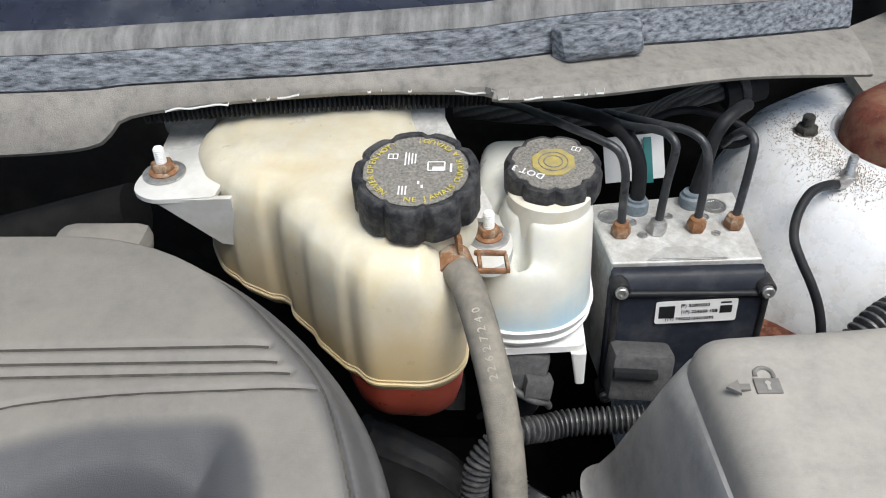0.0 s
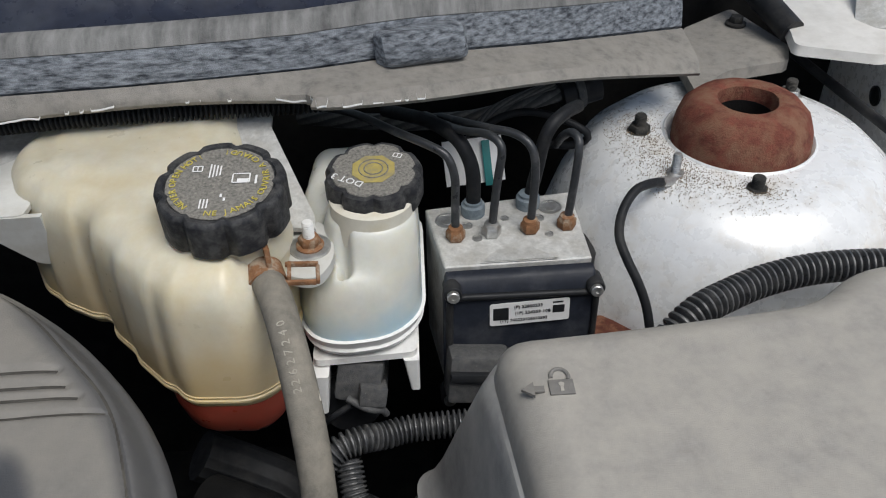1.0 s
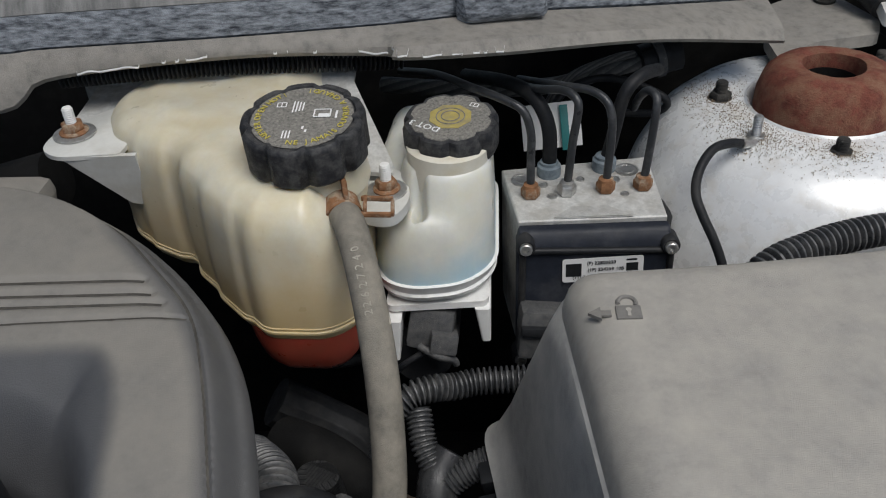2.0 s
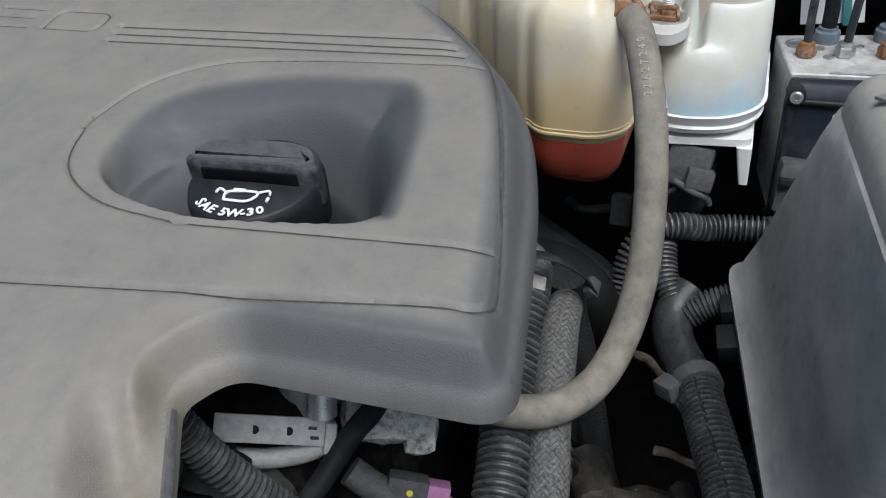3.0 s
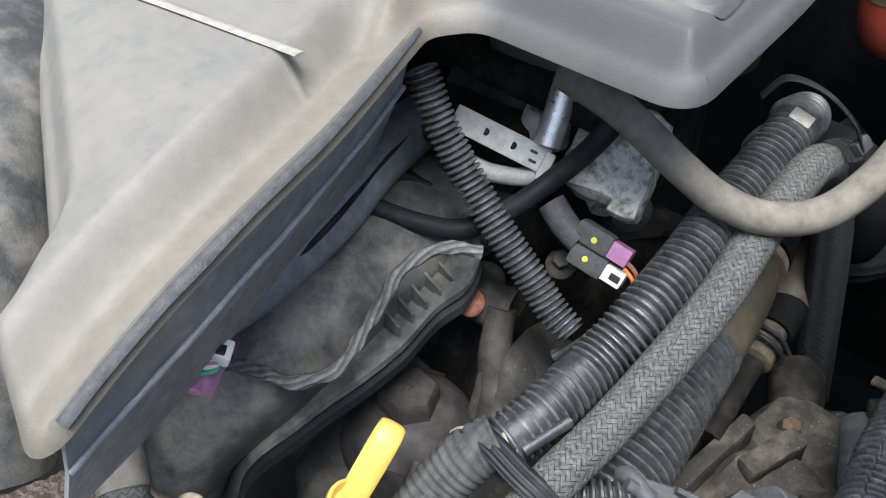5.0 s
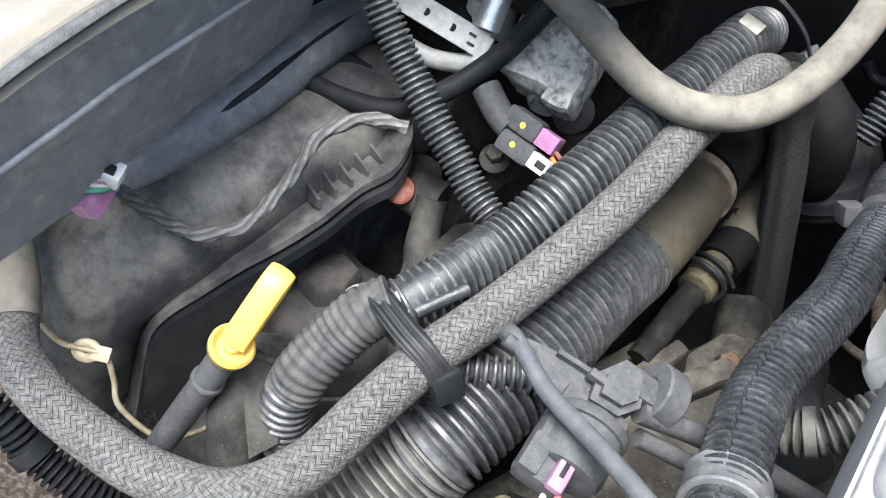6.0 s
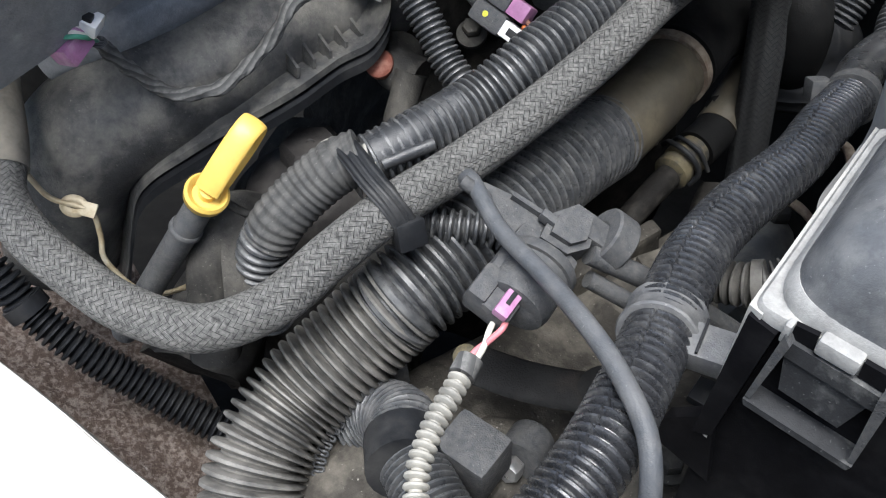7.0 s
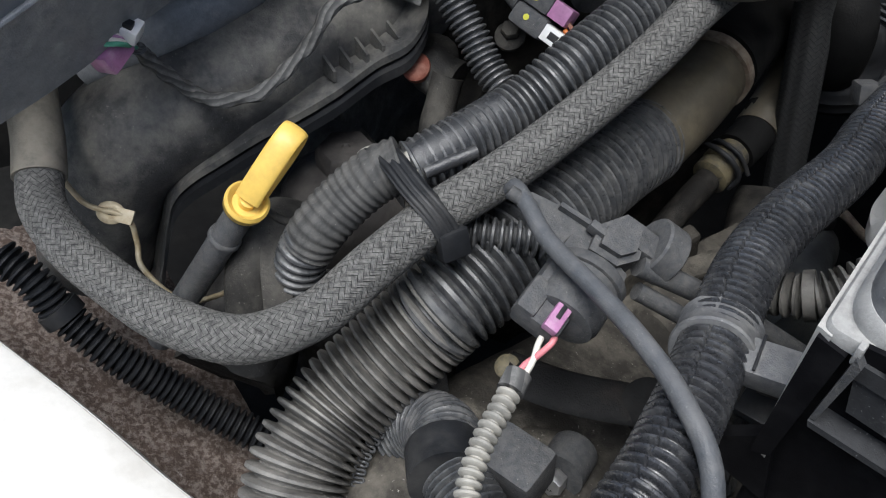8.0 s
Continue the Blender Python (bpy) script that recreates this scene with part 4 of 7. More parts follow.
part("body", sheet(BRK, brake_height, 0.0014, [(0.0008, 0.004), (0.0022, 0.0, 0.912), (0.0026, 0.0, 0.902)]), BLUISH, brake)
part("base_flange", prism(BRK, [(0.889, -0.004), (0.8895, 0.002), (0.893, 0.0035), (0.8945, 0.002), (0.898, 0.0035), (0.9015, 0.0048), (0.9025, 0.0)]), WHITEP, brake)
part("neck", lathe([(0.0262, -0.01), (0.0256, 0.006), (0.0256, 0.012), (0.024, 0.013)], (0.0637, 0.452, 0.966), (0.02, 0.03, 1), 40), NECK, brake)
DM = axes((0.066, 0.461, 0.9915), (1, 0.0, 0), (0, 1, 0.1))
bcap = part("cap", moved(lathe([(0.022, -0.022), (0.0285, -0.02), (0.0302, -0.015), (0.0302, -0.004), (0.0285, -0.0005), (0.026, 0), (0, 0.0002)], (0, 0, 0), (0, 0, 1), 80, 8, 0.1), DM), CAPB, brake, "black scalloped cap with dusty top")
part("dust_top", moved(lathe([(0.0255, 0.0), (0.0252, 0.0006), (0, 0.0007)], (0, 0, 0), (0, 0, 1), 80, 8, 0.1), DM), DUSTY, bcap)
part("yellow_octagon", moved(lathe([(0.0138, 0.0009), (0.0136, 0.0012), (0, 0.0012)], (0, 0, 0), (0, 0, 1), 8), DM @ pose(0, 0, 0, 0, 0, 22)), DULLY, bcap)
part("ring_symbol", moved(joined("r", [sweep([(r * math.cos(a), r * math.sin(a), 0.0013) for a in np.linspace(0, 6.283, 26)], 0.0004, 6, 0.001) for r in (0.0088, 0.0056)]), DM), DUSTY, bcap)
part("lettering", moved(letters("DOT 3", 0.0072), DM @ pose(-0.0155, -0.0095, 0.001, 0, 0, 152)), PRINT, bcap)
part("book_symbol", moved(bars([(0, 0.0018, 0.005, 0.0006), (0, -0.0018, 0.005, 0.0006), (-0.0025, 0, 0.0006, 0.0036), (0.0025, 0, 0.0006, 0.0036), (0, 0, 0.0005, 0.0036)]), DM @ pose(0.0145, 0.0125, 0.001, 0, 0, -20)), PRINT, bcap)
wb = thing("master_cylinder_bracket", "white painted bracket under the brake fluid tank", "bracket")
part("saddle", section_loft([([(0.022, 0.408), (0.088, 0.413), (0.088, 0.53), (0.022, 0.53)], 0.88, 0.006), ([(0.022, 0.408), (0.088, 0.413), (0.088, 0.53), (0.022, 0.53)], 0.885, 0.006)]), WHITEP, wb)
part("left_leg", section_loft([([(0.022, 0.4), (0.029, 0.4), (0.029, 0.53), (0.022, 0.53)], 0.845, 0.002), ([(0.021, 0.4), (0.032, 0.4), (0.032, 0.53), (0.021, 0.53)], 0.878, 0.002)]), WHITEP, wb)
part("right_leg", section_loft([([(0.083, 0.41), (0.089, 0.41), (0.089, 0.53), (0.083, 0.53)], 0.853, 0.002), ([(0.079, 0.41), (0.089, 0.41), (0.089, 0.53), (0.079, 0.53)], 0.88, 0.002)]), WHITEP, wb)
mc = thing("master_cylinder", "grey cast brake master cylinder below the tank", "cylinder")
part("barrel", sweep([(0.05, 0.6, 0.84), (0.047, 0.43, 0.84)], 0.02, 24), GREYP, mc)
part("cap", lathe([(0.02, 0), (0.022, 0.004), (0.019, 0.012), (0, 0.013)], (0.042, 0.425, 0.832), (-0.1, -1, 0.2), 28), BLACK, mc)
sw = thing("fluid_level_switch", "grey plastic level switch with small connector", "connector")
part("housing", obox((0.05, 0.416, 0.862), (1, -0.1, -0.15), (0, 0.3, 1), (0.03, 0.03, 0.02), 0.004), GREYP, sw)
part("plug", obox((0.058, 0.404, 0.858), (1, 0.1, -0.2), (0, 0.3, 1), (0.018, 0.014, 0.014), 0.002), GREYP, sw)
part("clip", sweep([(0.042, 0.402, 0.856), (0.055, 0.396, 0.852), (0.064, 0.4, 0.846), (0.066, 0.402, 0.84)], 0.0025, 8), GREYP, sw)
part("lead", sweep([(0.044, 0.402, 0.85), (0.03, 0.4, 0.84), (0.02, 0.41, 0.82)], 0.0022, 8), BLACK, sw)

# ---- brake control unit ----
absu = thing("brake_control_unit", "aluminium brake hydraulic block with black control box", "brake unit")
BLK = [(0.097, 0.53), (0.108, 0.463), (0.207, 0.468), (0.204, 0.546)]
part("block", prism(rounded(BLK, 0.001, 3), [(0.8, 0), (0.911, 0), (0.912, -0.001)], 30), ALU, absu)
part("raised_land", prism(rounded([(0.131, 0.465), (0.145, 0.479), (0.168, 0.48), (0.185, 0.467)][::-1], 0.001, 3), [(0.9125, 0), (0.913, 0), (0.9133, -0.0006)], 30), ALU, absu)
for x, y, r in ((0.112, 0.515, 0.0085), (0.187, 0.527, 0.0085), (0.126, 0.508, 0.004), (0.132, 0.493, 0.0036), (0.153, 0.515, 0.003), (0.177, 0.514, 0.004), (0.182, 0.495, 0.003)):
    part("plug", lathe([(r, 0), (r, 0.0006), (r * 0.85, 0.0006), (r * 0.83, -0.0002), (r * 0.6, -0.0002), (r * 0.55, 0.0005), (0, 0.0007)], (x, y, 0.9123), (0, 0, 1), 24), STEEL, absu)
cbox = part("control_box", section_loft([([(0.106, 0.446), (0.21, 0.452), (0.209, 0.466), (0.106, 0.461)], 0.799, 0.003), ([(0.106, 0.446), (0.21, 0.452), (0.209, 0.466), (0.106, 0.461)], 0.894, 0.003), ([(0.108, 0.452), (0.208, 0.457), (0.208, 0.466), (0.107, 0.461)], 0.908, 0.003), ([(0.109, 0.457), (0.207, 0.461), (0.207, 0.465), (0.108, 0.461)], 0.91, 0.002)]), INK, absu)
for p in ((0.1125, 0.4455, 0.904), (0.2075, 0.4515, 0.9), (0.1095, 0.4455, 0.806)):
    part("corner_boss", lathe([(0.0062, -0.012), (0.0062, 0.002), (0.0055, 0.003), (0, 0.003)], p, (0.03, -1, 0.12), 20), BLACK, absu)
    part("screw", lathe([(0.0042, 0), (0.0042, 0.003), (0.0036, 0.0036), (0.0018, 0.0036), (0.0016, 0.002), (0, 0.002)], Vector(p) + Vector((0, -0.0028, 0.0004)), (0.03, -1, 0.12), 16), STEEL, absu)
LM = axes((0.164, 0.4483, 0.883), (1, 0.06, 0.02), (0, 0.02, 1))
lab = part("label", moved(prism(rounded([(-0.027, -0.0095), (0.027, -0.0095), (0.027, 0.0095), (-0.027, 0.0095)], 0.002, 4), [(0, 0), (0.0004, 0)]), LM), PRINT, absu, "white printed part label")
part("label_print", joined("t", [moved(bars([(-0.0195, 0.0, 0.0105, 0.0105)]), LM @ pose(0, 0.0005, 0.0006)), moved(letters("(P) 22800233", 0.0036), LM @ pose(-0.001, 0.0055, 0.0006)), moved(letters("(1P) 224259 10B", 0.0036), LM @ pose(0.002, 0.0, 0.0006)), moved(letters("(1T) 740223126010592", 0.0034), LM @ pose(-0.004, -0.0058, 0.0006)), moved(bars([(0.0195, 0.001, 0.008, 0.0065), (0.019, 0.0068, 0.007, 0.0014)]), LM @ pose(0, 0, 0.0006))]), BLACK, lab)
for a, b in (((0.1145, 0.4462, 0.8995), (0.2065, 0.4515, 0.896)), ((0.1095, 0.4457, 0.809), (0.1105, 0.4457, 0.897)), ((0.2085, 0.4518, 0.81), (0.2085, 0.4518, 0.893))):
    part("raised_edge", sweep([a, tuple((Vector(a) + Vector(b)) / 2), b], 0.0024, 8, 0.02), BLACK, absu)
hplug = part("harness_plug", obox((0.128, 0.433, 0.842), (1, 0.06, -0.12), (0, 0.25, 1), (0.042, 0.036, 0.022), 0.004), GREYP, absu, "dusty black harness plug")
part("plug_lever", obox((0.124, 0.421, 0.851), (1, 0.06, -0.12), (0, 0.25, 1), (0.03, 0.006, 0.006), 0.0015), BLACK, hplug)
part("rear_shell", sweep([(0.2, 0.53, 0.86), (0.225, 0.52, 0.86)], 0.032, 28), BLACK, absu)


def brake_pipe(points, r, nut=None, nut_mat=None, thick=False):
    t = thing("brake_pipe", "dark steel brake pipe bent over from its union nut", "brake pipe", "pipes on the brake unit")
    part("pipe", sweep(points, r, 12, 0.003), RUBBER if thick else PIPE, t)
    x, y, z = points[0]
    if thick:
        part("grommet", lathe([(0.0085, -0.006), (0.0088, 0.0), (0.0085, 0.003), (0.0066, 0.004), (0.0066, 0.006), (0.005, 0.006)], (x, y, 0.917), (0, 0, 1), 20), GROM, t)
    else:
        part("union_nut", joined("n", [hexagon(0.0068, 0.0075, (x, y, 0.9125)), lathe([(0.0055, 0), (0.005, 0.002), (0.0035, 0.0025)], (x, y, 0.92), (0, 0, 1), 14)]), nut_mat, t)


brake_pipe([(0.117, 0.494, 0.913), (0.117, 0.497, 0.94), (0.117, 0.5, 0.958), (0.112, 0.503, 0.973), (0.1, 0.51, 0.978), (0.079, 0.525, 0.98), (0.05, 0.56, 0.975), (0.02, 0.6, 0.96)], 0.0029, nut_mat=RUSTN)
brake_pipe([(0.131, 0.523, 0.912), (0.131, 0.525, 0.943), (0.126, 0.53, 0.96), (0.117, 0.54, 0.968), (0.1, 0.56, 0.968), (0.07, 0.6, 0.955)], 0.0052, thick=True)
brake_pipe([(0.142, 0.497, 0.913), (0.145, 0.5, 0.95), (0.148, 0.502, 0.974), (0.146, 0.506, 0.981), (0.138, 0.515, 0.982), (0.12, 0.54, 0.972), (0.1, 0.6, 0.95)], 0.0029, nut_mat=STEEL)
brake_pipe([(0.169, 0.5, 0.913), (0.171, 0.503, 0.946), (0.171, 0.506, 0.965), (0.167, 0.51, 0.976), (0.157, 0.518, 0.98), (0.14, 0.53, 0.978), (0.11, 0.57, 0.965)], 0.0029, nut_mat=RUSTN)
brake_pipe([(0.171, 0.53, 0.912), (0.177, 0.534, 0.94), (0.181, 0.536, 0.962), (0.187, 0.54, 0.973), (0.197, 0.55, 0.976), (0.21, 0.57, 0.97)], 0.0048, thick=True)
brake_pipe([(0.195, 0.503, 0.913), (0.198, 0.505, 0.944), (0.2, 0.508, 0.969), (0.2, 0.513, 0.977), (0.196, 0.52, 0.978), (0.192, 0.528, 0.97), (0.192, 0.55, 0.95)], 0.0029, nut_mat=RUSTN)
hose("rear_harness", "grey taped wiring harness against the bulkhead", [(0.0, 0.64, 0.93), (0.05, 0.62, 0.935), (0.099, 0.612, 0.937), (0.143, 0.612, 0.94), (0.178, 0.617, 0.948), (0.215, 0.622, 0.955)], 0.0065, TAPE, 12)
hose("rear_harness", "grey taped wiring harness against the bulkhead", [(0.13, 0.59, 0.93), (0.14, 0.592, 0.945), (0.155, 0.6, 0.955), (0.185, 0.61, 0.962), (0.2, 0.62, 0.96)], 0.003, TAPE, 10)
hose("rear_cable", "black cable looped near the bulkhead", [(0.136, 0.582, 0.936), (0.15, 0.59, 0.948), (0.175, 0.594, 0.953), (0.201, 0.589, 0.949), (0.222, 0.584, 0.938), (0.215, 0.59, 0.925), (0.19, 0.6, 0.92)], 0.003, RUBBER, 10)
plug = thing("harness_plug", "black round wiring plug against the bulkhead", "connector")
part("shell", sweep([(0.205, 0.62, 0.953), (0.235, 0.627, 0.958)], 0.0135, 20), BLACK, plug)
part("ring", sweep([(0.215, 0.622, 0.955), (0.221, 0.6235, 0.956)], 0.0155, 20), GREYP, plug)
tagp = thing("hanging_tag", "white and teal printed tag hanging behind the brake unit", "tag")
part("card", obox((0.135, 0.572, 0.925), (1, 0.1, 0.05), (0, 0.5, 1), (0.045, 0.034, 0.001), 0.0002), PRINT, tagp)
part("teal_band", obox((0.145, 0.569, 0.925), (1, 0.1, 0.05), (0, 0.5, 1), (0.006, 0.034, 0.0014), 0.0002), TEAL, tagp)

# ---- strut tower ----
SC = Vector((0.333, 0.572, 0.94))
tower = tagged(part("strut_tower", lathe([(0.19, -0.32), (0.165, -0.18), (0.148, -0.1), (0.134, -0.055), (0.118, -0.022), (0.1, -0.006), (0.085, -0.001), (0.056, 0.0), (0.0545, 0.0015), (0.053, 0.0), (0.05, -0.006)], SC, (0, 0, 1), 96), PAINT), "silver-white painted steel suspension strut tower", "strut tower", kind="structure")
mount = thing("strut_mount", "heavily rusted domed steel strut mount", "strut mount")


def rusty_dome():
    me = lathe([(0.0505, -0.004), (0.0505, 0.004), (0.0495, 0.011), (0.046, 0.021), (0.039, 0.0285), (0.031, 0.0315), (0.0235, 0.032), (0.0215, 0.031), (0.0205, 0.024), (0.0195, -0.03), (0.012, -0.031), (0.0, -0.031)], SC + Vector((0, -0.003, 0)), (0, 0, 1), 72)
    for v in me.vertices:
        n = noise.noise(v.co * 60) * 0.0012 + noise.noise(v.co * 170) * 0.0006
        d = (v.co - SC).normalized()
        v.co += d * n
    return me


part("dome", rusty_dome(), RUSTCUP, mount)
part("rod_nut", hexagon(0.008, 0.012, SC + Vector((0.002, 0.0, 0.0))), RUST, mount)
# added liner: the shade down the bore, put in as near-black colour
part("bore", lathe([(0.0192, -0.029), (0.0198, 0.02), (0.0194, 0.02), (0.0188, -0.028), (0.0, -0.028)], SC + Vector((0, -0.003, 0)), (0, 0, 1), 40), DARK, mount, "near-black liner in the mount's bore, standing in for its shade")
for x, y, z, m in ((0.261, 0.584, 0.9375, IRON), (0.324, 0.502, 0.9335, IRON), (0.394, 0.634, 0.936, STEEL)):
    nut_on_stud("strut_nut", (x, y, z), 0.0082, m, "dirty flanged nut on the strut tower", 0.0046, 0.01, IRON)
gn = nut_on_stud("ground_nut", (0.273, 0.524, 0.934), 0.0068, STEEL, "silver nut and stud holding a ground lug", 0.0034, 0.016, STEEL)
def grit():
    """Sandy grains gathered round the nuts on the tower."""
    rng = random.Random(4)
    v, f = [], []
    for cx, cy, n, s in ((0.261, 0.584, 900, 0.016), (0.273, 0.522, 900, 0.016), (0.324, 0.5, 600, 0.013), (0.29, 0.55, 500, 0.016), (0.27, 0.55, 500, 0.02), (0.3, 0.525, 400, 0.02)):
        for _ in range(n):
            x, y = cx + rng.gauss(0, s), cy + rng.gauss(0, s)
            r = math.hypot(x - SC.x, y - SC.y)
            if r < 0.056 or r > 0.102:
                continue
            z = 0.94 - (0.0 if r < 0.085 else 0.006 * ((r - 0.085) / 0.015) ** 1.3)
            g = rng.uniform(0.0002, 0.00055)
            k = len(v)
            v += [(x - g, y - g, z - 0.0002), (x + g, y - g * 0.6, z - 0.0002), (x, y + g, z - 0.0002), (x, y, z + g)]
            f += [(k, k + 1, k + 3), (k + 1, k + 2, k + 3), (k + 2, k, k + 3)]
    return mesh_of(v, f)


tagged(part("sand_grit", grit(), SAND), "brown sandy grit lying on the strut tower", "grit", kind="stuff")
gwire = thing("ground_wire", "black ground wire bolted to the strut tower", "wire")
part("cable", sweep([(0.262, 0.511, 0.941), (0.25, 0.5, 0.948), (0.236, 0.489, 0.95), (0.226, 0.477, 0.942), (0.223, 0.467, 0.93), (0.227, 0.457, 0.919), (0.234, 0.447, 0.906), (0.24, 0.439, 0.89), (0.243, 0.43, 0.868), (0.243, 0.425, 0.84)], 0.0032, 12), RUBBER, gwire)
part("lug", sweep([(0.273, 0.522, 0.937), (0.266, 0.515, 0.939), (0.258, 0.508, 0.943)], 0.0048, 12, flat=0.7), STEEL, gwire)
hose("tower_seam_wire", "thin black wire lying across the strut tower", [(0.235, 0.57, 0.9), (0.232, 0.55, 0.885), (0.238, 0.52, 0.872), (0.255, 0.49, 0.862), (0.285, 0.465, 0.855), (0.31, 0.45, 0.845)], 0.0012, RUBBER, 8)
conduit("tower_conduit", "black corrugated conduit passing in front of strut tower", [(0.222, 0.366, 0.9), (0.236, 0.379, 0.92), (0.2545, 0.392, 0.929), (0.2775, 0.405, 0.93), (0.301, 0.416, 0.93), (0.333, 0.425, 0.93), (0.37, 0.429, 0.929), (0.41, 0.428, 0.926), (0.45, 0.42, 0.918)], 0.0102, 0.0046, CORR)
tagged(part("painted_rail", obox((0.235, 0.46, 0.8), (0.3, -0.1, 0.0), (0, 0, 1), (0.05, 0.1, 0.03), 0.006), RUST), "rusty painted rail edge below the tower", "rail", kind="structure")
fender = tagged(part("inner_fender", loft([[(0.5, 0.2, 0.55), (0.5, 1.0, 0.55), (0.515, 1.0, 0.55), (0.515, 0.2, 0.55)], [(0.5, 0.2, 0.9), (0.5, 1.0, 0.95), (0.515, 1.0, 0.95), (0.515, 0.2, 0.9)], [(0.55, 0.2, 0.94), (0.55, 1.0, 1.0), (0.57, 1.0, 1.0), (0.57, 0.2, 0.94)]], 20), PAINT), "silver-white painted inner fender panel", "fender", kind="structure")
for y, z in ((0.69, 0.903), (0.715, 0.93)):
    tagged(part("fender_hole", lathe([(0.009, 0), (0.009, 0.0015), (0.0075, 0.0018), (0.007, 0.0006), (0, 0.0006)], (0.4995, y, z), (-1, 0, 0), 20), BLACK), "dark round hole in the inner fender", "hole", kind="structure")

# ---- cowl ----
def strip(name, material, lines, label, category, thick=0.003, n=90):
    """A panel through several lines across."""
    L = [spline(l, 0.004)[0] for l in lines]
    L = [np.stack([np.interp(np.linspace(0, 1, n), np.linspace(0, 1, len(l)), l[:, i]) for i in range(3)], -1) for l in L]
    k = len(L)
    top = np.vstack(L)
    low = top + np.array([0, thick * 0.7, -thick])
    f = [(i * n + j, i * n + j + 1, (i + 1) * n + j + 1, (i + 1) * n + j) for i in range(k - 1) for j in range(n - 1)]
    g = [tuple(v + k * n for v in q[::-1]) for q in f]
    edge = [(j + 1, j, j + k * n, j + 1 + k * n) for j in range(n - 1)] + [((k - 1) * n + j, (k - 1) * n + j + 1, (k - 1) * n + j + 1 + k * n, (k - 1) * n + j + k * n) for j in range(n - 1)]
    ends = [(i * n, (i + 1) * n, (i + 1) * n + k * n, i * n + k * n) for i in range(k - 1)] + [((i + 1) * n - 1, (i + 2) * n - 1, (i + 2) * n - 1 + k * n, (i + 1) * n - 1 + k * n) for i in range(k - 1)]
    return tagged(part(name, mesh_of(np.vstack([top, low]), f + g + edge + ends, 35), material), label, category, kind="structure")


XS = (-0.45, -0.243, -0.2, -0.076, 0.02, 0.034, 0.1, 0.2, 0.308)


def cowl_line(ys, zs):
    return [(x, y, z) for x, y, z in zip(XS, ys, zs)]


LIP0 = cowl_line((0.48, 0.483, 0.496, 0.506, 0.507, 0.488, 0.506, 0.553, 0.606), (0.985, 0.99, 1.008, 1.016, 1.015, 1.02, 1.014, 1.0, 0.974))
LIP1 = cowl_line((0.482, 0.485, 0.497, 0.506, 0.508, 0.492, 0.512, 0.56, 0.616), (0.995, 1.003, 1.0135, 1.0185, 1.019, 1.025, 1.021, 1.005, 0.981))
strip("cowl_edge", COWL, [
    LIP0, LIP1,
    cowl_line((0.487, 0.49, 0.499, 0.508, 0.513, 0.51, 0.53, 0.58, 0.64), (1.008, 1.014, 1.018, 1.0215, 1.0225, 1.0245, 1.021, 1.005, 0.983)),
    cowl_line((0.495, 0.498, 0.503, 0.513, 0.528, 0.532, 0.553, 0.6, 0.665), (1.022, 1.024, 1.025, 1.026, 1.0255, 1.025, 1.022, 1.006, 0.984)),
], "grey dusty cowl edge panel with chipped lip", "cowl panel")
strip("cowl_chipped_edge", PRINT, [[(x, y - 0.0012, z + 0.0004) for x, y, z in LIP0[2:7]], [(x, y - 0.0009, z + 0.0013) for x, y, z in LIP0[2:7]]], "white chipped paint along the cowl lip", "paint chips", 0.0006, 320)
for v in scene.objects["cowl_chipped_edge"].data.vertices:
    v.co.z += 0.0016 * noise.noise(Vector((v.co.x * 90, 0, 0)))
    bare = noise.noise(Vector((v.co.x * 22, 7, 0))) + 0.4 * noise.noise(Vector((v.co.x * 150, 9, 0)))
    if bare < 0.02:
        v.co.z += 0.003
        v.co.y += 0.005
strip("cowl_face", WEATHER, [
    cowl_line((0.496, 0.499, 0.504, 0.514, 0.529, 0.533, 0.555, 0.602, 0.667), (1.023, 1.025, 1.026, 1.027, 1.0265, 1.026, 1.023, 1.007, 0.985)),
    cowl_line((0.498, 0.501, 0.506, 0.516, 0.531, 0.535, 0.558, 0.606, 0.672), (1.034, 1.036, 1.037, 1.038, 1.038, 1.038, 1.035, 1.019, 0.998)),
    cowl_line((0.502, 0.505, 0.51, 0.52, 0.534, 0.538, 0.562, 0.61, 0.678), (1.044, 1.046, 1.046, 1.047, 1.047, 1.047, 1.044, 1.028, 1.006)),
], "weathered blue-grey cowl face with pale corrosion", "cowl panel")
strip("cowl_seal", SEAL, [
    cowl_line((0.502, 0.505, 0.51, 0.52, 0.534, 0.538, 0.562, 0.61, 0.678), (1.0445, 1.0465, 1.0465, 1.0475, 1.0475, 1.0475, 1.0445, 1.0285, 1.0065)),
    cowl_line((0.506, 0.509, 0.514, 0.524, 0.538, 0.542, 0.566, 0.614, 0.682), (1.051, 1.053, 1.053, 1.054, 1.054, 1.054, 1.051, 1.035, 1.012)),
    cowl_line((0.512, 0.515, 0.52, 0.53, 0.544, 0.548, 0.572, 0.62, 0.688), (1.054, 1.056, 1.056, 1.057, 1.057, 1.057, 1.054, 1.038, 1.015)),
    cowl_line((0.518, 0.521, 0.526, 0.536, 0.55, 0.554, 0.578, 0.626, 0.694), (1.054, 1.056, 1.056, 1.057, 1.057, 1.057, 1.054, 1.038, 1.015)),
], "grey weathered rubber cowl seal", "seal")
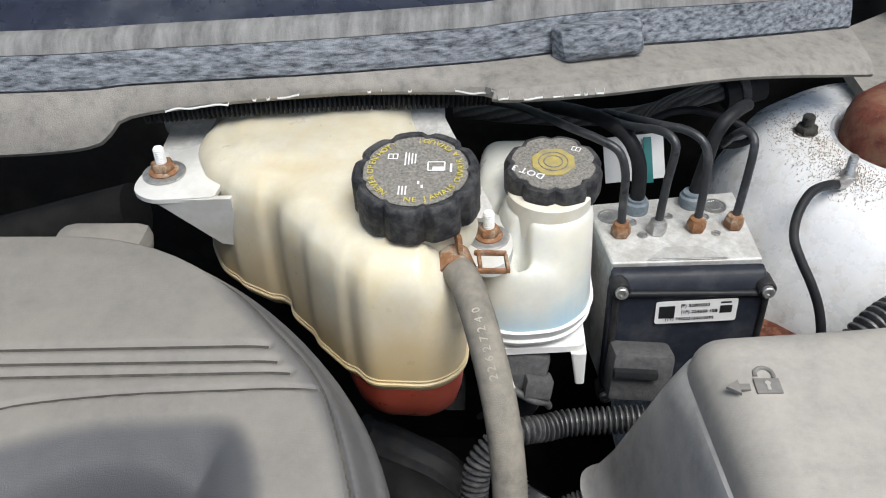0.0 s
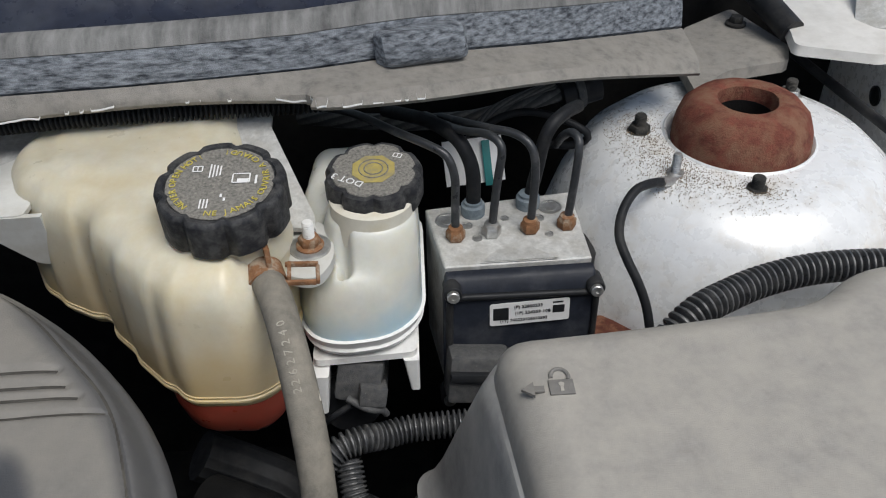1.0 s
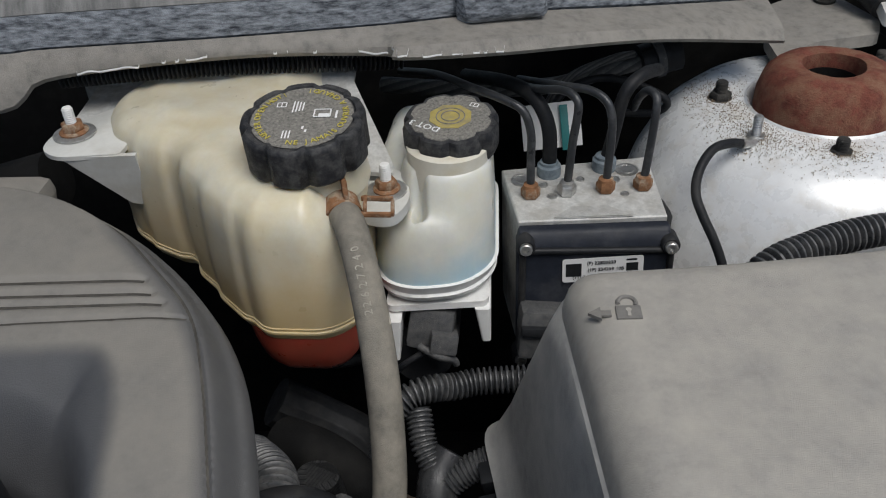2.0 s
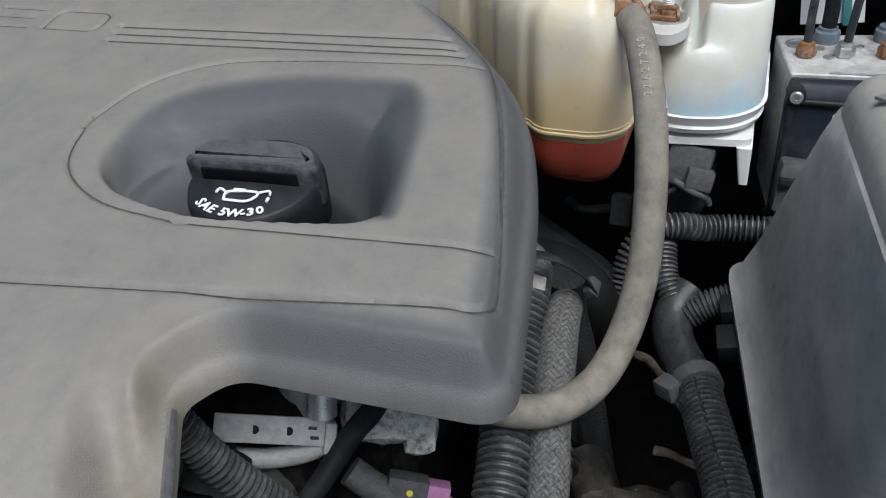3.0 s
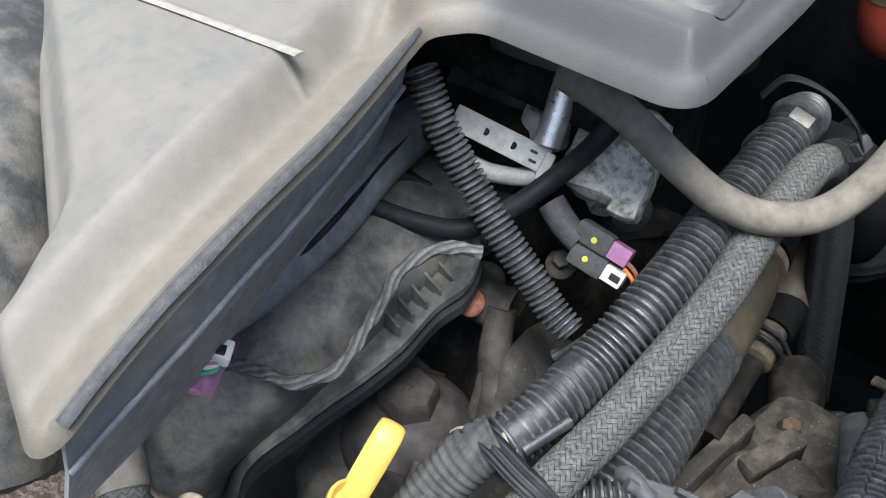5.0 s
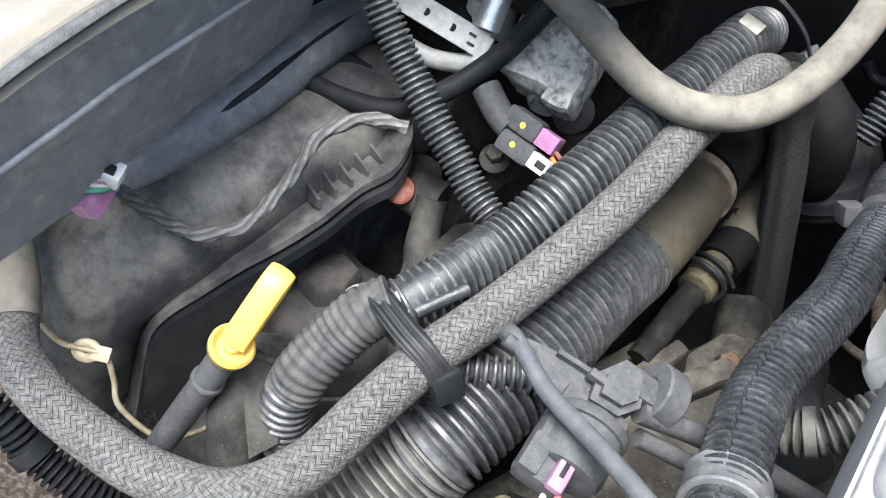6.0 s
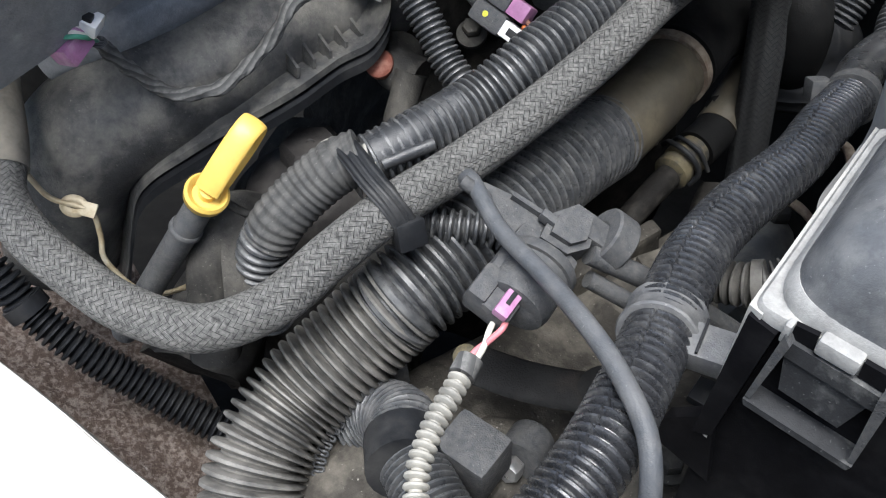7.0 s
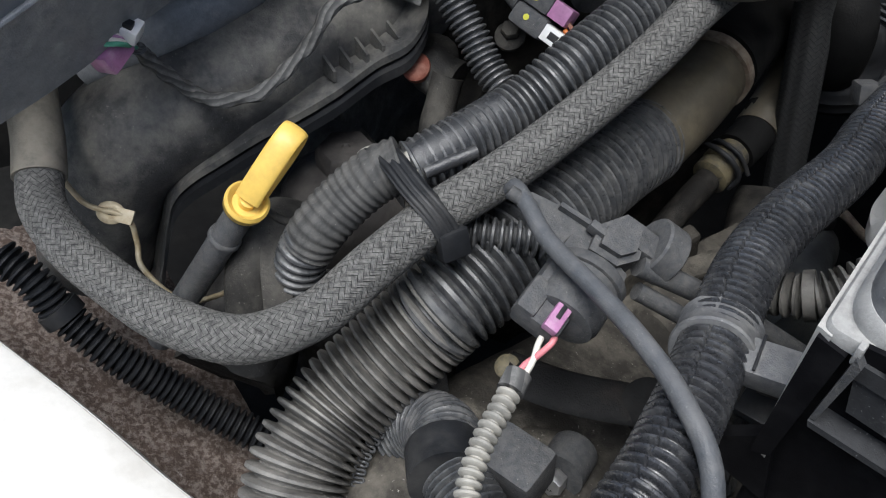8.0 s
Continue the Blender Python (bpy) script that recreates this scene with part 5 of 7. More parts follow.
strip("windscreen_trim", NAVY, [
    cowl_line((0.52, 0.523, 0.528, 0.538, 0.552, 0.556, 0.58, 0.628, 0.696), (1.052, 1.054, 1.054, 1.055, 1.055, 1.055, 1.052, 1.036, 1.013)),
    cowl_line((0.545, 0.547, 0.55, 0.56, 0.572, 0.576, 0.6, 0.65, 0.72), (1.062, 1.064, 1.064, 1.065, 1.065, 1.065, 1.062, 1.046, 1.023)),
    cowl_line((0.55, 0.552, 0.555, 0.565, 0.577, 0.581, 0.605, 0.655, 0.725), (1.07, 1.072, 1.072, 1.073, 1.073, 1.073, 1.07, 1.054, 1.031)),
    cowl_line((0.6, 0.602, 0.605, 0.615, 0.627, 0.631, 0.655, 0.7, 0.76), (1.078, 1.08, 1.08, 1.081, 1.081, 1.081, 1.078, 1.062, 1.039)),
], "dark blue-black glossy windscreen trim", "trim")
bump = thing("cowl_pocket", "weathered moulded pocket on the cowl face", "cowl part")
part("shell", moved(section_loft([([(-0.03, -0.012), (0.03, -0.012), (0.03, 0.012), (-0.03, 0.012)], -0.004, 0.005), ([(-0.027, -0.011), (0.031, -0.013), (0.03, 0.011), (-0.029, 0.011)], 0.008, 0.006), ([(-0.021, -0.008), (0.027, -0.01), (0.027, 0.009), (-0.025, 0.009)], 0.0115, 0.006)]), axes((0.097, 0.548, 1.032), (1, 0.42, -0.05), (-0.1, 0.3, 1))), WEATHER, bump)
conduit("cowl_conduit", "black finely ribbed conduit under the cowl lip", [(-0.2, 0.51, 1.0), (-0.132, 0.514, 1.003), (-0.064, 0.52, 1.003), (-0.012, 0.527, 1.0), (0.03, 0.54, 0.995)], 0.006, 0.0032, RUBBER, 0.2, 14)
plate = thing("hinge_plate", "dusty grey plastic end plate of the cowl with bolt", "plate")
part("plate", section_loft([(rounded([(0.31, 0.615), (0.345, 0.648), (0.4, 0.662), (0.41, 0.69), (0.385, 0.77), (0.33, 0.73), (0.31, 0.66)], 0.004, 2), 0.944, 0.0), (rounded([(0.31, 0.615), (0.345, 0.648), (0.4, 0.662), (0.41, 0.69), (0.385, 0.77), (0.33, 0.73), (0.31, 0.66)], 0.004, 2), 0.954, 0.0)], 2), COWL, plate)
part("bolt", joined("b", [lathe([(0.009, 0), (0.009, 0.002), (0.006, 0.003)], (0.378, 0.734, 0.9545), (0, 0, 1), 20), hexagon(0.0062, 0.006, (0.378, 0.734, 0.9565))]), IRON, plate)
prop = thing("hood_strut", "black gas strut running to the hood hinge", "hood strut")
part("rod", sweep([(0.418, 0.725, 0.94), (0.444, 0.679, 0.927), (0.457, 0.592, 0.93), (0.465, 0.54, 0.93)], 0.0042, 12), RUBBER, prop)
part("body", sweep([(0.372, 0.79, 1.0), (0.41, 0.69, 0.966)], 0.011, 20), BLACK, prop)
hinge = thing("hinge_bracket", "white painted hood hinge arm with dirty edges", "hinge")
part("arm", section_loft([([(0.398, 0.655), (0.462, 0.632), (0.515, 0.66), (0.53, 0.76), (0.42, 0.77)], 0.962, 0.008), ([(0.4, 0.657), (0.46, 0.634), (0.513, 0.662), (0.527, 0.758), (0.422, 0.768)], 0.97, 0.008)]), SILVER, hinge)
part("leaf", obox((0.5, 0.72, 0.985), (1, -0.5, 0.3), (0.2, 1, 0.3), (0.05, 0.09, 0.004), 0.0018), ALU, hinge, "bare grey hinge leaf")
# ---- hoses and conduits ----
TAN = [(0.006, 0.386, 0.976), (0.016, 0.362, 0.977), (0.026, 0.332, 0.963), (0.034, 0.303, 0.94), (0.038, 0.28, 0.907), (0.038, 0.262, 0.877), (0.033, 0.24, 0.853), (0.023, 0.216, 0.838), (0.006, 0.193, 0.836), (-0.014, 0.179, 0.843), (-0.035, 0.17, 0.856), (-0.065, 0.155, 0.88), (-0.1, 0.15, 0.89)]
chose = thing("coolant_hose", "dusty tan rubber coolant hose bent in a loop", "hose")
part("tube", sweep(TAN, 0.009, 22, 0.004), TANRUB, chose)
line_c, line_s = spline(TAN, 0.001)
for k, ch in enumerate("22627240"):
    n = int(len(line_c) * 0.083 + 46 - 4.9 * k)
    c, t = Vector(line_c[n]), Vector(line_c[n - 2] - line_c[n + 2]).normalized()
    up = Vector((-0.05, -0.55, 0.8))
    up = (up - up.dot(t) * t).normalized()
    m = Matrix((t, up.cross(t), up)).transposed().to_4x4()
    m.translation = c + up * 0.0091
    part("printed_character", moved(letters(ch, 0.0062), m), RIDGE, chose, "pale printed character")
part("paint_mark", obox((0.0345, 0.3135, 0.9535), (0.35, -0.93, -0.5), (0.9, 0.35, 0.1), (0.006, 0.011, 0.001), 0.0003), RIDGE, chose)
COR1 = [(-0.06, 0.335, 0.825), (-0.036, 0.3, 0.846), (-0.029, 0.272, 0.848), (-0.026, 0.243, 0.838), (-0.0225, 0.203, 0.824), (-0.0165, 0.165, 0.811), (-0.0155, 0.131, 0.797), (-0.019, 0.102, 0.784), (-0.02, 0.061, 0.781), (-0.024, 0.03, 0.774)]
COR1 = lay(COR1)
cc = conduit("wiring_conduit", "black corrugated wiring conduit beside the braided hose", COR1, 0.0145, 0.0044, CORR, 0.1, 36)
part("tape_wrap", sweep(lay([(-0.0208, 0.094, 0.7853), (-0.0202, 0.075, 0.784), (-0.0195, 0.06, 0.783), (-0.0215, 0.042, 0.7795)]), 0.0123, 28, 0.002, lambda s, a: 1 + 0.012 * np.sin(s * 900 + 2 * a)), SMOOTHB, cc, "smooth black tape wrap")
part("taped_run", sweep([(-0.019, 0.034, 0.7625), (-0.0242, 0.0229, 0.7567), (-0.029, 0.0106, 0.7449), (-0.0318, -0.003, 0.7313), (-0.0345, -0.009, 0.719)], 0.0135, 40, 0.0006, lambda s, a: 1 + 0.035 * np.sin(s * 1480 + 0.5 * np.sin(a)) + 0.012 * np.sin(3 * a + s * 160)), CLOTH, cc, "wrinkled grey cloth tape")
part("lower_run", sweep([(-0.0318, -0.003, 0.7313), (-0.0351, -0.0107, 0.7166), (-0.0387, -0.0125, 0.6965), (-0.0446, -0.0086, 0.6745), (-0.052, 0.0, 0.65)], 0.0132, 36, 0.0046 / 8, rings(0.0046, 0.2)), CORR, cc)
for k, turn in enumerate((0.3, 1.0, 1.9, 2.6)):
    a = Vector((-0.0205 - 0.0018 * k, 0.031 - 0.0035 * k, 0.7608 - 0.002 * k))
    ex, ey = Vector((0.85, -0.05, -0.5)).normalized(), Vector((0.45, 0.35, 0.8)).normalized()
    part("frayed_strip", sweep([a + (ex * math.cos(b) + ey * math.sin(b)) * 0.0142 for b in np.linspace(turn - 0.5, turn + 0.6, 9)], 0.0011, 6, 0.001, flat=0.4), PALECON, cc, "frayed pale tape end")
part("taped_lead", sweep([(-0.0066, 0.0374, 0.7632), (-0.0039, 0.0497, 0.7671), (-0.0011, 0.0627, 0.7707)], 0.0033, 12, 0.003), SMOOTHB, cc)
BRAID = [(-0.012, 0.3, 0.81), (-0.008, 0.283, 0.83), (-0.006, 0.262, 0.838), (-0.003, 0.236, 0.834), (0.002, 0.196, 0.82), (0.008, 0.16, 0.803), (0.008, 0.121, 0.787), (0.007, 0.078, 0.779), (0.007, 0.037, 0.773), (0.01, 0.0, 0.764), (0.011, -0.034, 0.751), (-0.001, -0.066, 0.744), (-0.03, -0.088, 0.744), (-0.056, -0.099, 0.746), (-0.086, -0.11, 0.754), (-0.114, -0.113, 0.761), (-0.134, -0.106, 0.768)]
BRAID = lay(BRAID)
bh = thing("braided_hose", "dusty grey braided coolant hose with tan end tube", "hose")
part("braid", sweep(BRAID, 0.0113, 32, 0.003), BRAID_G, bh)
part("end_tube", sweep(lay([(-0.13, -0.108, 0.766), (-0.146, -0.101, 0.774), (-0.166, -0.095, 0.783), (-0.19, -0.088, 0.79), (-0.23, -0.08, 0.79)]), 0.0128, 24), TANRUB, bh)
BIG = [(-0.017, 0.205, 0.722), (-0.005, 0.158, 0.731), (0.011, 0.093, 0.731), (0.017, 0.042, 0.72), (0.0145, 0.009, 0.7), (0.0149, -0.0265, 0.6807), (0.0228, -0.0521, 0.6693), (0.0343, -0.0688, 0.6573), (0.0485, -0.0798, 0.6409), (0.0617, -0.0891, 0.6099), (0.0721, -0.0964, 0.5645)]
ih = thing("intake_hose", "large dusty grey corrugated air hose joined to beige pipe", "hose")
part("corrugated", sweep(BIG[:4] + [(0.0155, 0.025, 0.709)], 0.0268, 64, 0.0053 / 8, rings(0.0053, 0.2)), CORR, ih)
part("front_corrugated", sweep([(0.0165, 0.034, 0.7155)] + BIG[4:], 0.0268, 64, 0.0053 / 8, rings(0.0053, 0.22)), CORRL, ih, "paler dusty corrugated end")
# the wavy cut edge of the split along the hose
EDGE_C, EDGE_S = spline([(0.0315, 0.0289, 0.6994), (0.0323, 0.0143, 0.691), (0.0334, -0.0041, 0.6804), (0.0375, -0.0199, 0.673), (0.0432, -0.0331, 0.6658), (0.0508, -0.0416, 0.6569), (0.062, -0.0478, 0.6454), (0.0741, -0.0526, 0.6271)], 0.0021)
EDGE_T = np.gradient(EDGE_C, axis=0)
wave = []
for k, (c, t) in enumerate(zip(EDGE_C, EDGE_T)):
    t = Vector(t).normalized()
    out = Vector((0.5, 0.8, 0.0))
    out = (out - out.dot(t) * t).normalized() * 0.0023
    wave += [tuple(Vector(c) + out * (1 if k % 2 else -1)), tuple(Vector(c) + out * (-1 if k % 2 else 1))]
part("split_edge", sweep(wave, 0.0008, 6, 0.0006), CORR, ih, "wavy cut edge of the split")
part("smooth_pipe", sweep([(-0.012, 0.19, 0.722), (-0.025, 0.246, 0.728), (-0.034, 0.271, 0.73), (-0.05, 0.31, 0.733)], 0.0245, 28), BEIGE, ih, "smooth beige plastic pipe")
part("end_flange", sweep([(-0.036, 0.276, 0.7305), (-0.0385, 0.283, 0.731)], 0.0272, 28), CORRODED, ih, "corroded clamp flange")
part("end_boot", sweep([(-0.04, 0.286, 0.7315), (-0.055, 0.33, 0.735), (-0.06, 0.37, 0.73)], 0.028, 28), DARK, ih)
LOOM = [(0.07, 0.297, 0.777), (0.0745, 0.288, 0.777), (0.087, 0.245, 0.777), (0.098, 0.21, 0.773), (0.1075, 0.158, 0.77), (0.1145, 0.1285, 0.7655), (0.1243, 0.1044, 0.7642), (0.141, 0.0723, 0.7594), (0.1562, 0.0425, 0.757), (0.1708, 0.0086, 0.7506), (0.1798, -0.029, 0.7362)]
loom = thing("wiring_loom", "black split corrugated wiring loom with taped branch", "conduit")
part("split_conduit", sweep(LOOM, 0.0138, 120, 0.004 / 8, slit(0.004, 0.2, LOOM_SLIT, 0.035)), LOOMP, loom)
part("taped_branch", sweep([(0.0752, 0.287, 0.777), (0.066, 0.306, 0.776), (0.057, 0.326, 0.776), (0.053, 0.341, 0.779), (0.054, 0.354, 0.785), (0.062, 0.366, 0.795)], 0.0134, 24), SMOOTHB, loom)
part("side_branch", sweep([(0.056, 0.345, 0.782), (0.072, 0.352, 0.792), (0.09, 0.356, 0.8)], 0.0098, 18, 0.0004, rings(0.0032, 0.2)), CORR, loom)
part("upper_branch", sweep([(0.056, 0.35, 0.786), (0.045, 0.365, 0.8), (0.04, 0.385, 0.815)], 0.009, 18, 0.0004, rings(0.0032, 0.2)), CORR, loom)
pl2 = thing("loom_plugs", "black plastic plug pair on the loom branch", "connector")
part("upper_plug", obox((0.093, 0.342, 0.8), (1, 0.1, 0.2), (0, 1, 0.2), (0.022, 0.016, 0.016), 0.002), BLACK, pl2)
part("lower_plug", obox((0.094, 0.322, 0.79), (1, 0.1, 0.2), (0, 1, 0.2), (0.024, 0.02, 0.014), 0.002), BLACK, pl2)
lc = thing("loom_clip", "grey plastic clip round the wiring loom", "clip")
part("collar", sweep([(0.0715, 0.2965, 0.777), (0.0755, 0.287, 0.777)], 0.0156, 28), GREYP, lc)
part("tail", obox((0.0575, 0.284, 0.777), (0.5, 0.6, 0.1), (0.6, -0.5, 0.2), (0.012, 0.016, 0.012), 0.002), GREYP, lc)
lcl = thing("loom_clamp", "grey plastic clamp holding loom to two rods", "clip")
CLA, CLB = Vector((0.1335, 0.0875, 0.784)), Vector((0.143, 0.069, 0.789))
part("collar", lathe([(0.0135, -0.0005), (0.0165, 0.0), (0.0171, 0.0012), (0.0166, 0.002), (0.0166, 0.0165), (0.0171, 0.0173), (0.0165, 0.0185), (0.0135, 0.019)], CLA, CLB - CLA, 40), CLAMP, lcl)
part("latch", obox((0.1605, 0.0825, 0.7925), (0.9, 0.45, 0.1), (-0.4, 0.9, 0.1), (0.024, 0.017, 0.011), 0.002), CLAMP, lcl)
part("latch_seam", obox((0.155, 0.08, 0.7985), (0.9, 0.45, 0.1), (-0.4, 0.9, 0.1), (0.0012, 0.017, 0.0012), 0.0003), BLACK, lcl)
part("foot", obox((0.162, 0.09, 0.781), (0.9, 0.45, 0.1), (-0.4, 0.9, 0.1), (0.014, 0.012, 0.012), 0.002), BLACK, lcl)
hose("vacuum_hose", "thin grey rubber vacuum hose on the sensor", [(0.034, 0.057, 0.799), (0.038, 0.056, 0.804), (0.048, 0.053, 0.805), (0.07, 0.048, 0.803), (0.104, 0.044, 0.807), (0.134, 0.038, 0.812), (0.159, 0.031, 0.814), (0.182, 0.022, 0.81), (0.198, 0.008, 0.79), (0.205, -0.02, 0.78)], 0.0039, HOSEG, 14)
scn = conduit("sensor_conduit", "pale dusty corrugated sensor wire conduit", [(0.1, 0.01, 0.769), (0.105, 0.0, 0.768), (0.114, -0.017, 0.766), (0.126, -0.032, 0.763), (0.143, -0.043, 0.758), (0.16, -0.05, 0.75)], 0.0052, 0.004, PALECON, 0.2, 16)
part("tape_end", sweep([(0.0975, 0.014, 0.7695), (0.1015, 0.0065, 0.7685)], 0.0058, 16), TAPE, scn)
part("pink_wire", sweep([(0.094, 0.034, 0.782), (0.099, 0.029, 0.782), (0.0985, 0.022, 0.777), (0.097, 0.017, 0.773), (0.098, 0.012, 0.77)], 0.0014, 8, 0.002), WIREP, scn)
part("white_wire", sweep([(0.092, 0.032, 0.782), (0.094, 0.026, 0.777), (0.0985, 0.02, 0.776), (0.1, 0.015, 0.772), (0.1, 0.01, 0.77)], 0.0014, 8, 0.002), WIREW, scn)
fcn = conduit("front_conduit", "black corrugated conduit along the front insulation", [(-0.172, -0.142, 0.693), (-0.155, -0.132, 0.679), (-0.14, -0.125, 0.658), (-0.116, -0.11, 0.635), (-0.094, -0.089, 0.609), (-0.071, -0.07, 0.59), (-0.04, -0.045, 0.572)], 0.011, 0.0045, RUBBER, 0.14, 24)
part("clip", sweep([(-0.144, -0.127, 0.664), (-0.139, -0.1245, 0.657)], 0.0128, 20), BLACK, fcn)
hose("breather_hose", "smooth black rubber breather hose", [(-0.058, 0.178, 0.9), (-0.067, 0.166, 0.88), (-0.0774, 0.1524, 0.8562), (-0.0907, 0.1472, 0.8372), (-0.1043, 0.1255, 0.8165), (-0.1195, 0.1031, 0.803), (-0.14, 0.0904, 0.8006), (-0.165, 0.076, 0.805), (-0.184, 0.068, 0.816), (-0.198, 0.069, 0.828)], 0.006, RUBBER, 24)
conduit("branch_conduit", "dusty black corrugated branch conduit meeting the main conduit", [(-0.145, 0.089, 0.894), (-0.131, 0.092, 0.866), (-0.113, 0.098, 0.838), (-0.09, 0.103, 0.812), (-0.072, 0.108, 0.793), (-0.058, 0.1105, 0.779), (-0.045, 0.113, 0.77)], 0.0092, 0.0036, CORR, 0.14, 24)
tc = thing("taped_cable", "grey taped twisted sensor cable with violet plug", "cable")
part("cable", sweep([(-0.11, -0.0547, 0.7998), (-0.12, -0.045, 0.785), (-0.1274, -0.0261, 0.7635), (-0.1133, -0.0188, 0.763), (-0.1058, -0.007, 0.7654), (-0.1028, 0.0018, 0.7678), (-0.1064, 0.0158, 0.7735), (-0.1115, 0.0293, 0.7796), (-0.1101, 0.0372, 0.7895), (-0.1102, 0.0447, 0.8008), (-0.1104, 0.0582, 0.8061), (-0.107, 0.0719, 0.809), (-0.1024, 0.0838, 0.8067), (-0.0952, 0.0921, 0.8043)], 0.0036, 16, 0.0012, lambda s, a: 1 + 0.14 * np.cos(2 * a - s * 330) + 0.05 * np.cos(5 * a + s * 800)), TAPE, tc)
white = part("white_plug", obox((-0.1015, -0.0602, 0.8138), (0.5, 0.6, -0.3), (-0.6, 0.4, 0.3), (0.011, 0.01, 0.008), 0.0012), PRINT, tc)
part("plug_slot", obox((-0.098, -0.0612, 0.8178), (0.5, 0.6, -0.3), (-0.6, 0.4, 0.3), (0.005, 0.004, 0.003), 0.0005), BLACK, white)
part("violet_plug", obox((-0.103, -0.0692, 0.8034), (0.3, -0.5, -0.3), (0.5, 0.4, 0.2), (0.016, 0.013, 0.01), 0.0015), PINK, tc)
for nm, mt, k in (("green_wire", WIREG, 0), ("white_wire", WIREW, 1), ("violet_wire", PINK, 2), ("white_wire", WIREW, 3)):
    part(nm, sweep([(-0.0985 - 0.0025 * k, -0.0727 + 0.001 * k, 0.8102 + 0.0012 * k), (-0.0945 - 0.0015 * k, -0.0662, 0.8108 + 0.0008 * k), (-0.1095, -0.0557, 0.8008)], 0.0012, 8, 0.002), mt, tc)
rc = conduit("rear_conduit", "black corrugated conduit below the brake tank", [(0.016, 0.36, 0.785), (0.02, 0.375, 0.812), (0.034, 0.386, 0.825), (0.05, 0.393, 0.826), (0.064, 0.399, 0.822), (0.083, 0.405, 0.821), (0.13, 0.408, 0.822)], 0.0095, 0.0038, CORR, 0.16, 24)
hose("flat_braided_hose", "black braided hose running down behind the loop", [(-0.016, 0.32, 0.825), (-0.016, 0.331, 0.792), (-0.008, 0.331, 0.749), (-0.001, 0.333, 0.701), (0.008, 0.338, 0.63)], 0.0135, BRAID_B, 24, flat=0.75)
hh = thing("heater_hose", "black ribbed rubber heater hose in a bend", "hose")
part("tube", sweep([(-0.066, 0.415, 0.791), (-0.034, 0.417, 0.767), (-0.008, 0.412, 0.751), (0.005, 0.393, 0.736), (-0.004, 0.372, 0.73), (-0.025, 0.364, 0.728)], 0.018, 40, 0.004, lambda s, a: 1 + 0.025 * np.sign(np.cos(14 * a))), RUBBER, hh)
# rubber hose in near-black, the shade of the gap put into its colour
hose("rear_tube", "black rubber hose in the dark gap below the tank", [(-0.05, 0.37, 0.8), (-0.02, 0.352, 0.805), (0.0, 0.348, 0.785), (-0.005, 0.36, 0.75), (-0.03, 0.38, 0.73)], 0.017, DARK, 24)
tee = thing("vacuum_tee", "grey plastic valve on a thin tube", "valve")
part("body", obox((0.001, 0.458, 0.793), (1, 0, 0), (0, 0.4, 1), (0.016, 0.024, 0.016), 0.002), GREYP, tee)
part("tube", sweep([(-0.005, 0.458, 0.793), (-0.03, 0.455, 0.79), (-0.04, 0.452, 0.8)], 0.004, 10), BLACK, tee)
conduit("side_conduit", "black corrugated conduit with clamp ring beside fuse box", [(0.1, 0.143, 0.738), (0.112, 0.152, 0.744), (0.126, 0.158, 0.75), (0.135, 0.165, 0.755), (0.144, 0.181, 0.764), (0.153, 0.2, 0.769)], 0.011, 0.0044, CORRL, 0.2, 22)
tagged(part("conduit_ring", sweep([(0.1285, 0.1595, 0.7515), (0.1325, 0.1625, 0.7535)], 0.0122, 24), CORRL), "grey plastic ring round a conduit", "ring")
for k, pts in enumerate(([(0.089, 0.084, 0.784), (0.111, 0.113, 0.763), (0.148, 0.151, 0.729), (0.17, 0.17, 0.71)], [(0.093, 0.082, 0.772), (0.109, 0.1, 0.757), (0.145, 0.14, 0.722), (0.165, 0.16, 0.705)])):
    hose("coolant_tube", "grey dusty steel tube behind the sensor", pts, 0.0052 if k == 0 else 0.0042, GREYP, 16)
conduit("under_conduit", "black corrugated conduit under the braided hose", [(0.0, 0.047, 0.752), (0.018, 0.065, 0.752), (0.034, 0.083, 0.75), (0.05, 0.1, 0.74)], 0.0088, 0.0042, CORR)

# ---- cable straps ----
st = thing("cable_strap", "black ribbed plastic cable strap tying the hoses", "strap")
S1 = [(-0.041, 0.03, 0.768), (-0.036, 0.029, 0.786), (-0.022, 0.029, 0.7905), (-0.002, 0.029, 0.787), (0.012, 0.031, 0.782), (0.02, 0.034, 0.772), (0.0225, 0.035, 0.76)]
for d in (-0.0042, 0.0, 0.0042):
    part("rib", sweep([(x, y + d, z) for x, y, z in S1], 0.0019, 8, 0.002), BLACK, st)
part("band", sweep(S1, 0.0068, 12, 0.002, flat=0.2, up=(1, 0, 0)), BLACK, st)
part("buckle", obox((0.0215, 0.035, 0.767), (0.1, 1, 0), (0.4, 0, -1), (0.015, 0.014, 0.008), 0.0015), BLACK, st)
st2 = thing("cable_strap", "black plastic cable strap with white clip under the cover edge", "strap")
part("band", sweep([(-0.04, 0.248, 0.872), (-0.031, 0.254, 0.884), (-0.015, 0.266, 0.879), (0.002, 0.274, 0.865), (0.01, 0.279, 0.849)], 0.005, 12, 0.002, flat=0.22), BLACK, st2)
part("buckle", obox((0.0085, 0.279, 0.851), (0.5, 0.2, -0.6), (0.3, 1, 0), (0.008, 0.011, 0.006), 0.001), GREYP, st2)
wc = thing("conduit_clip", "pale grey plastic clip on the wiring conduit", "clip")
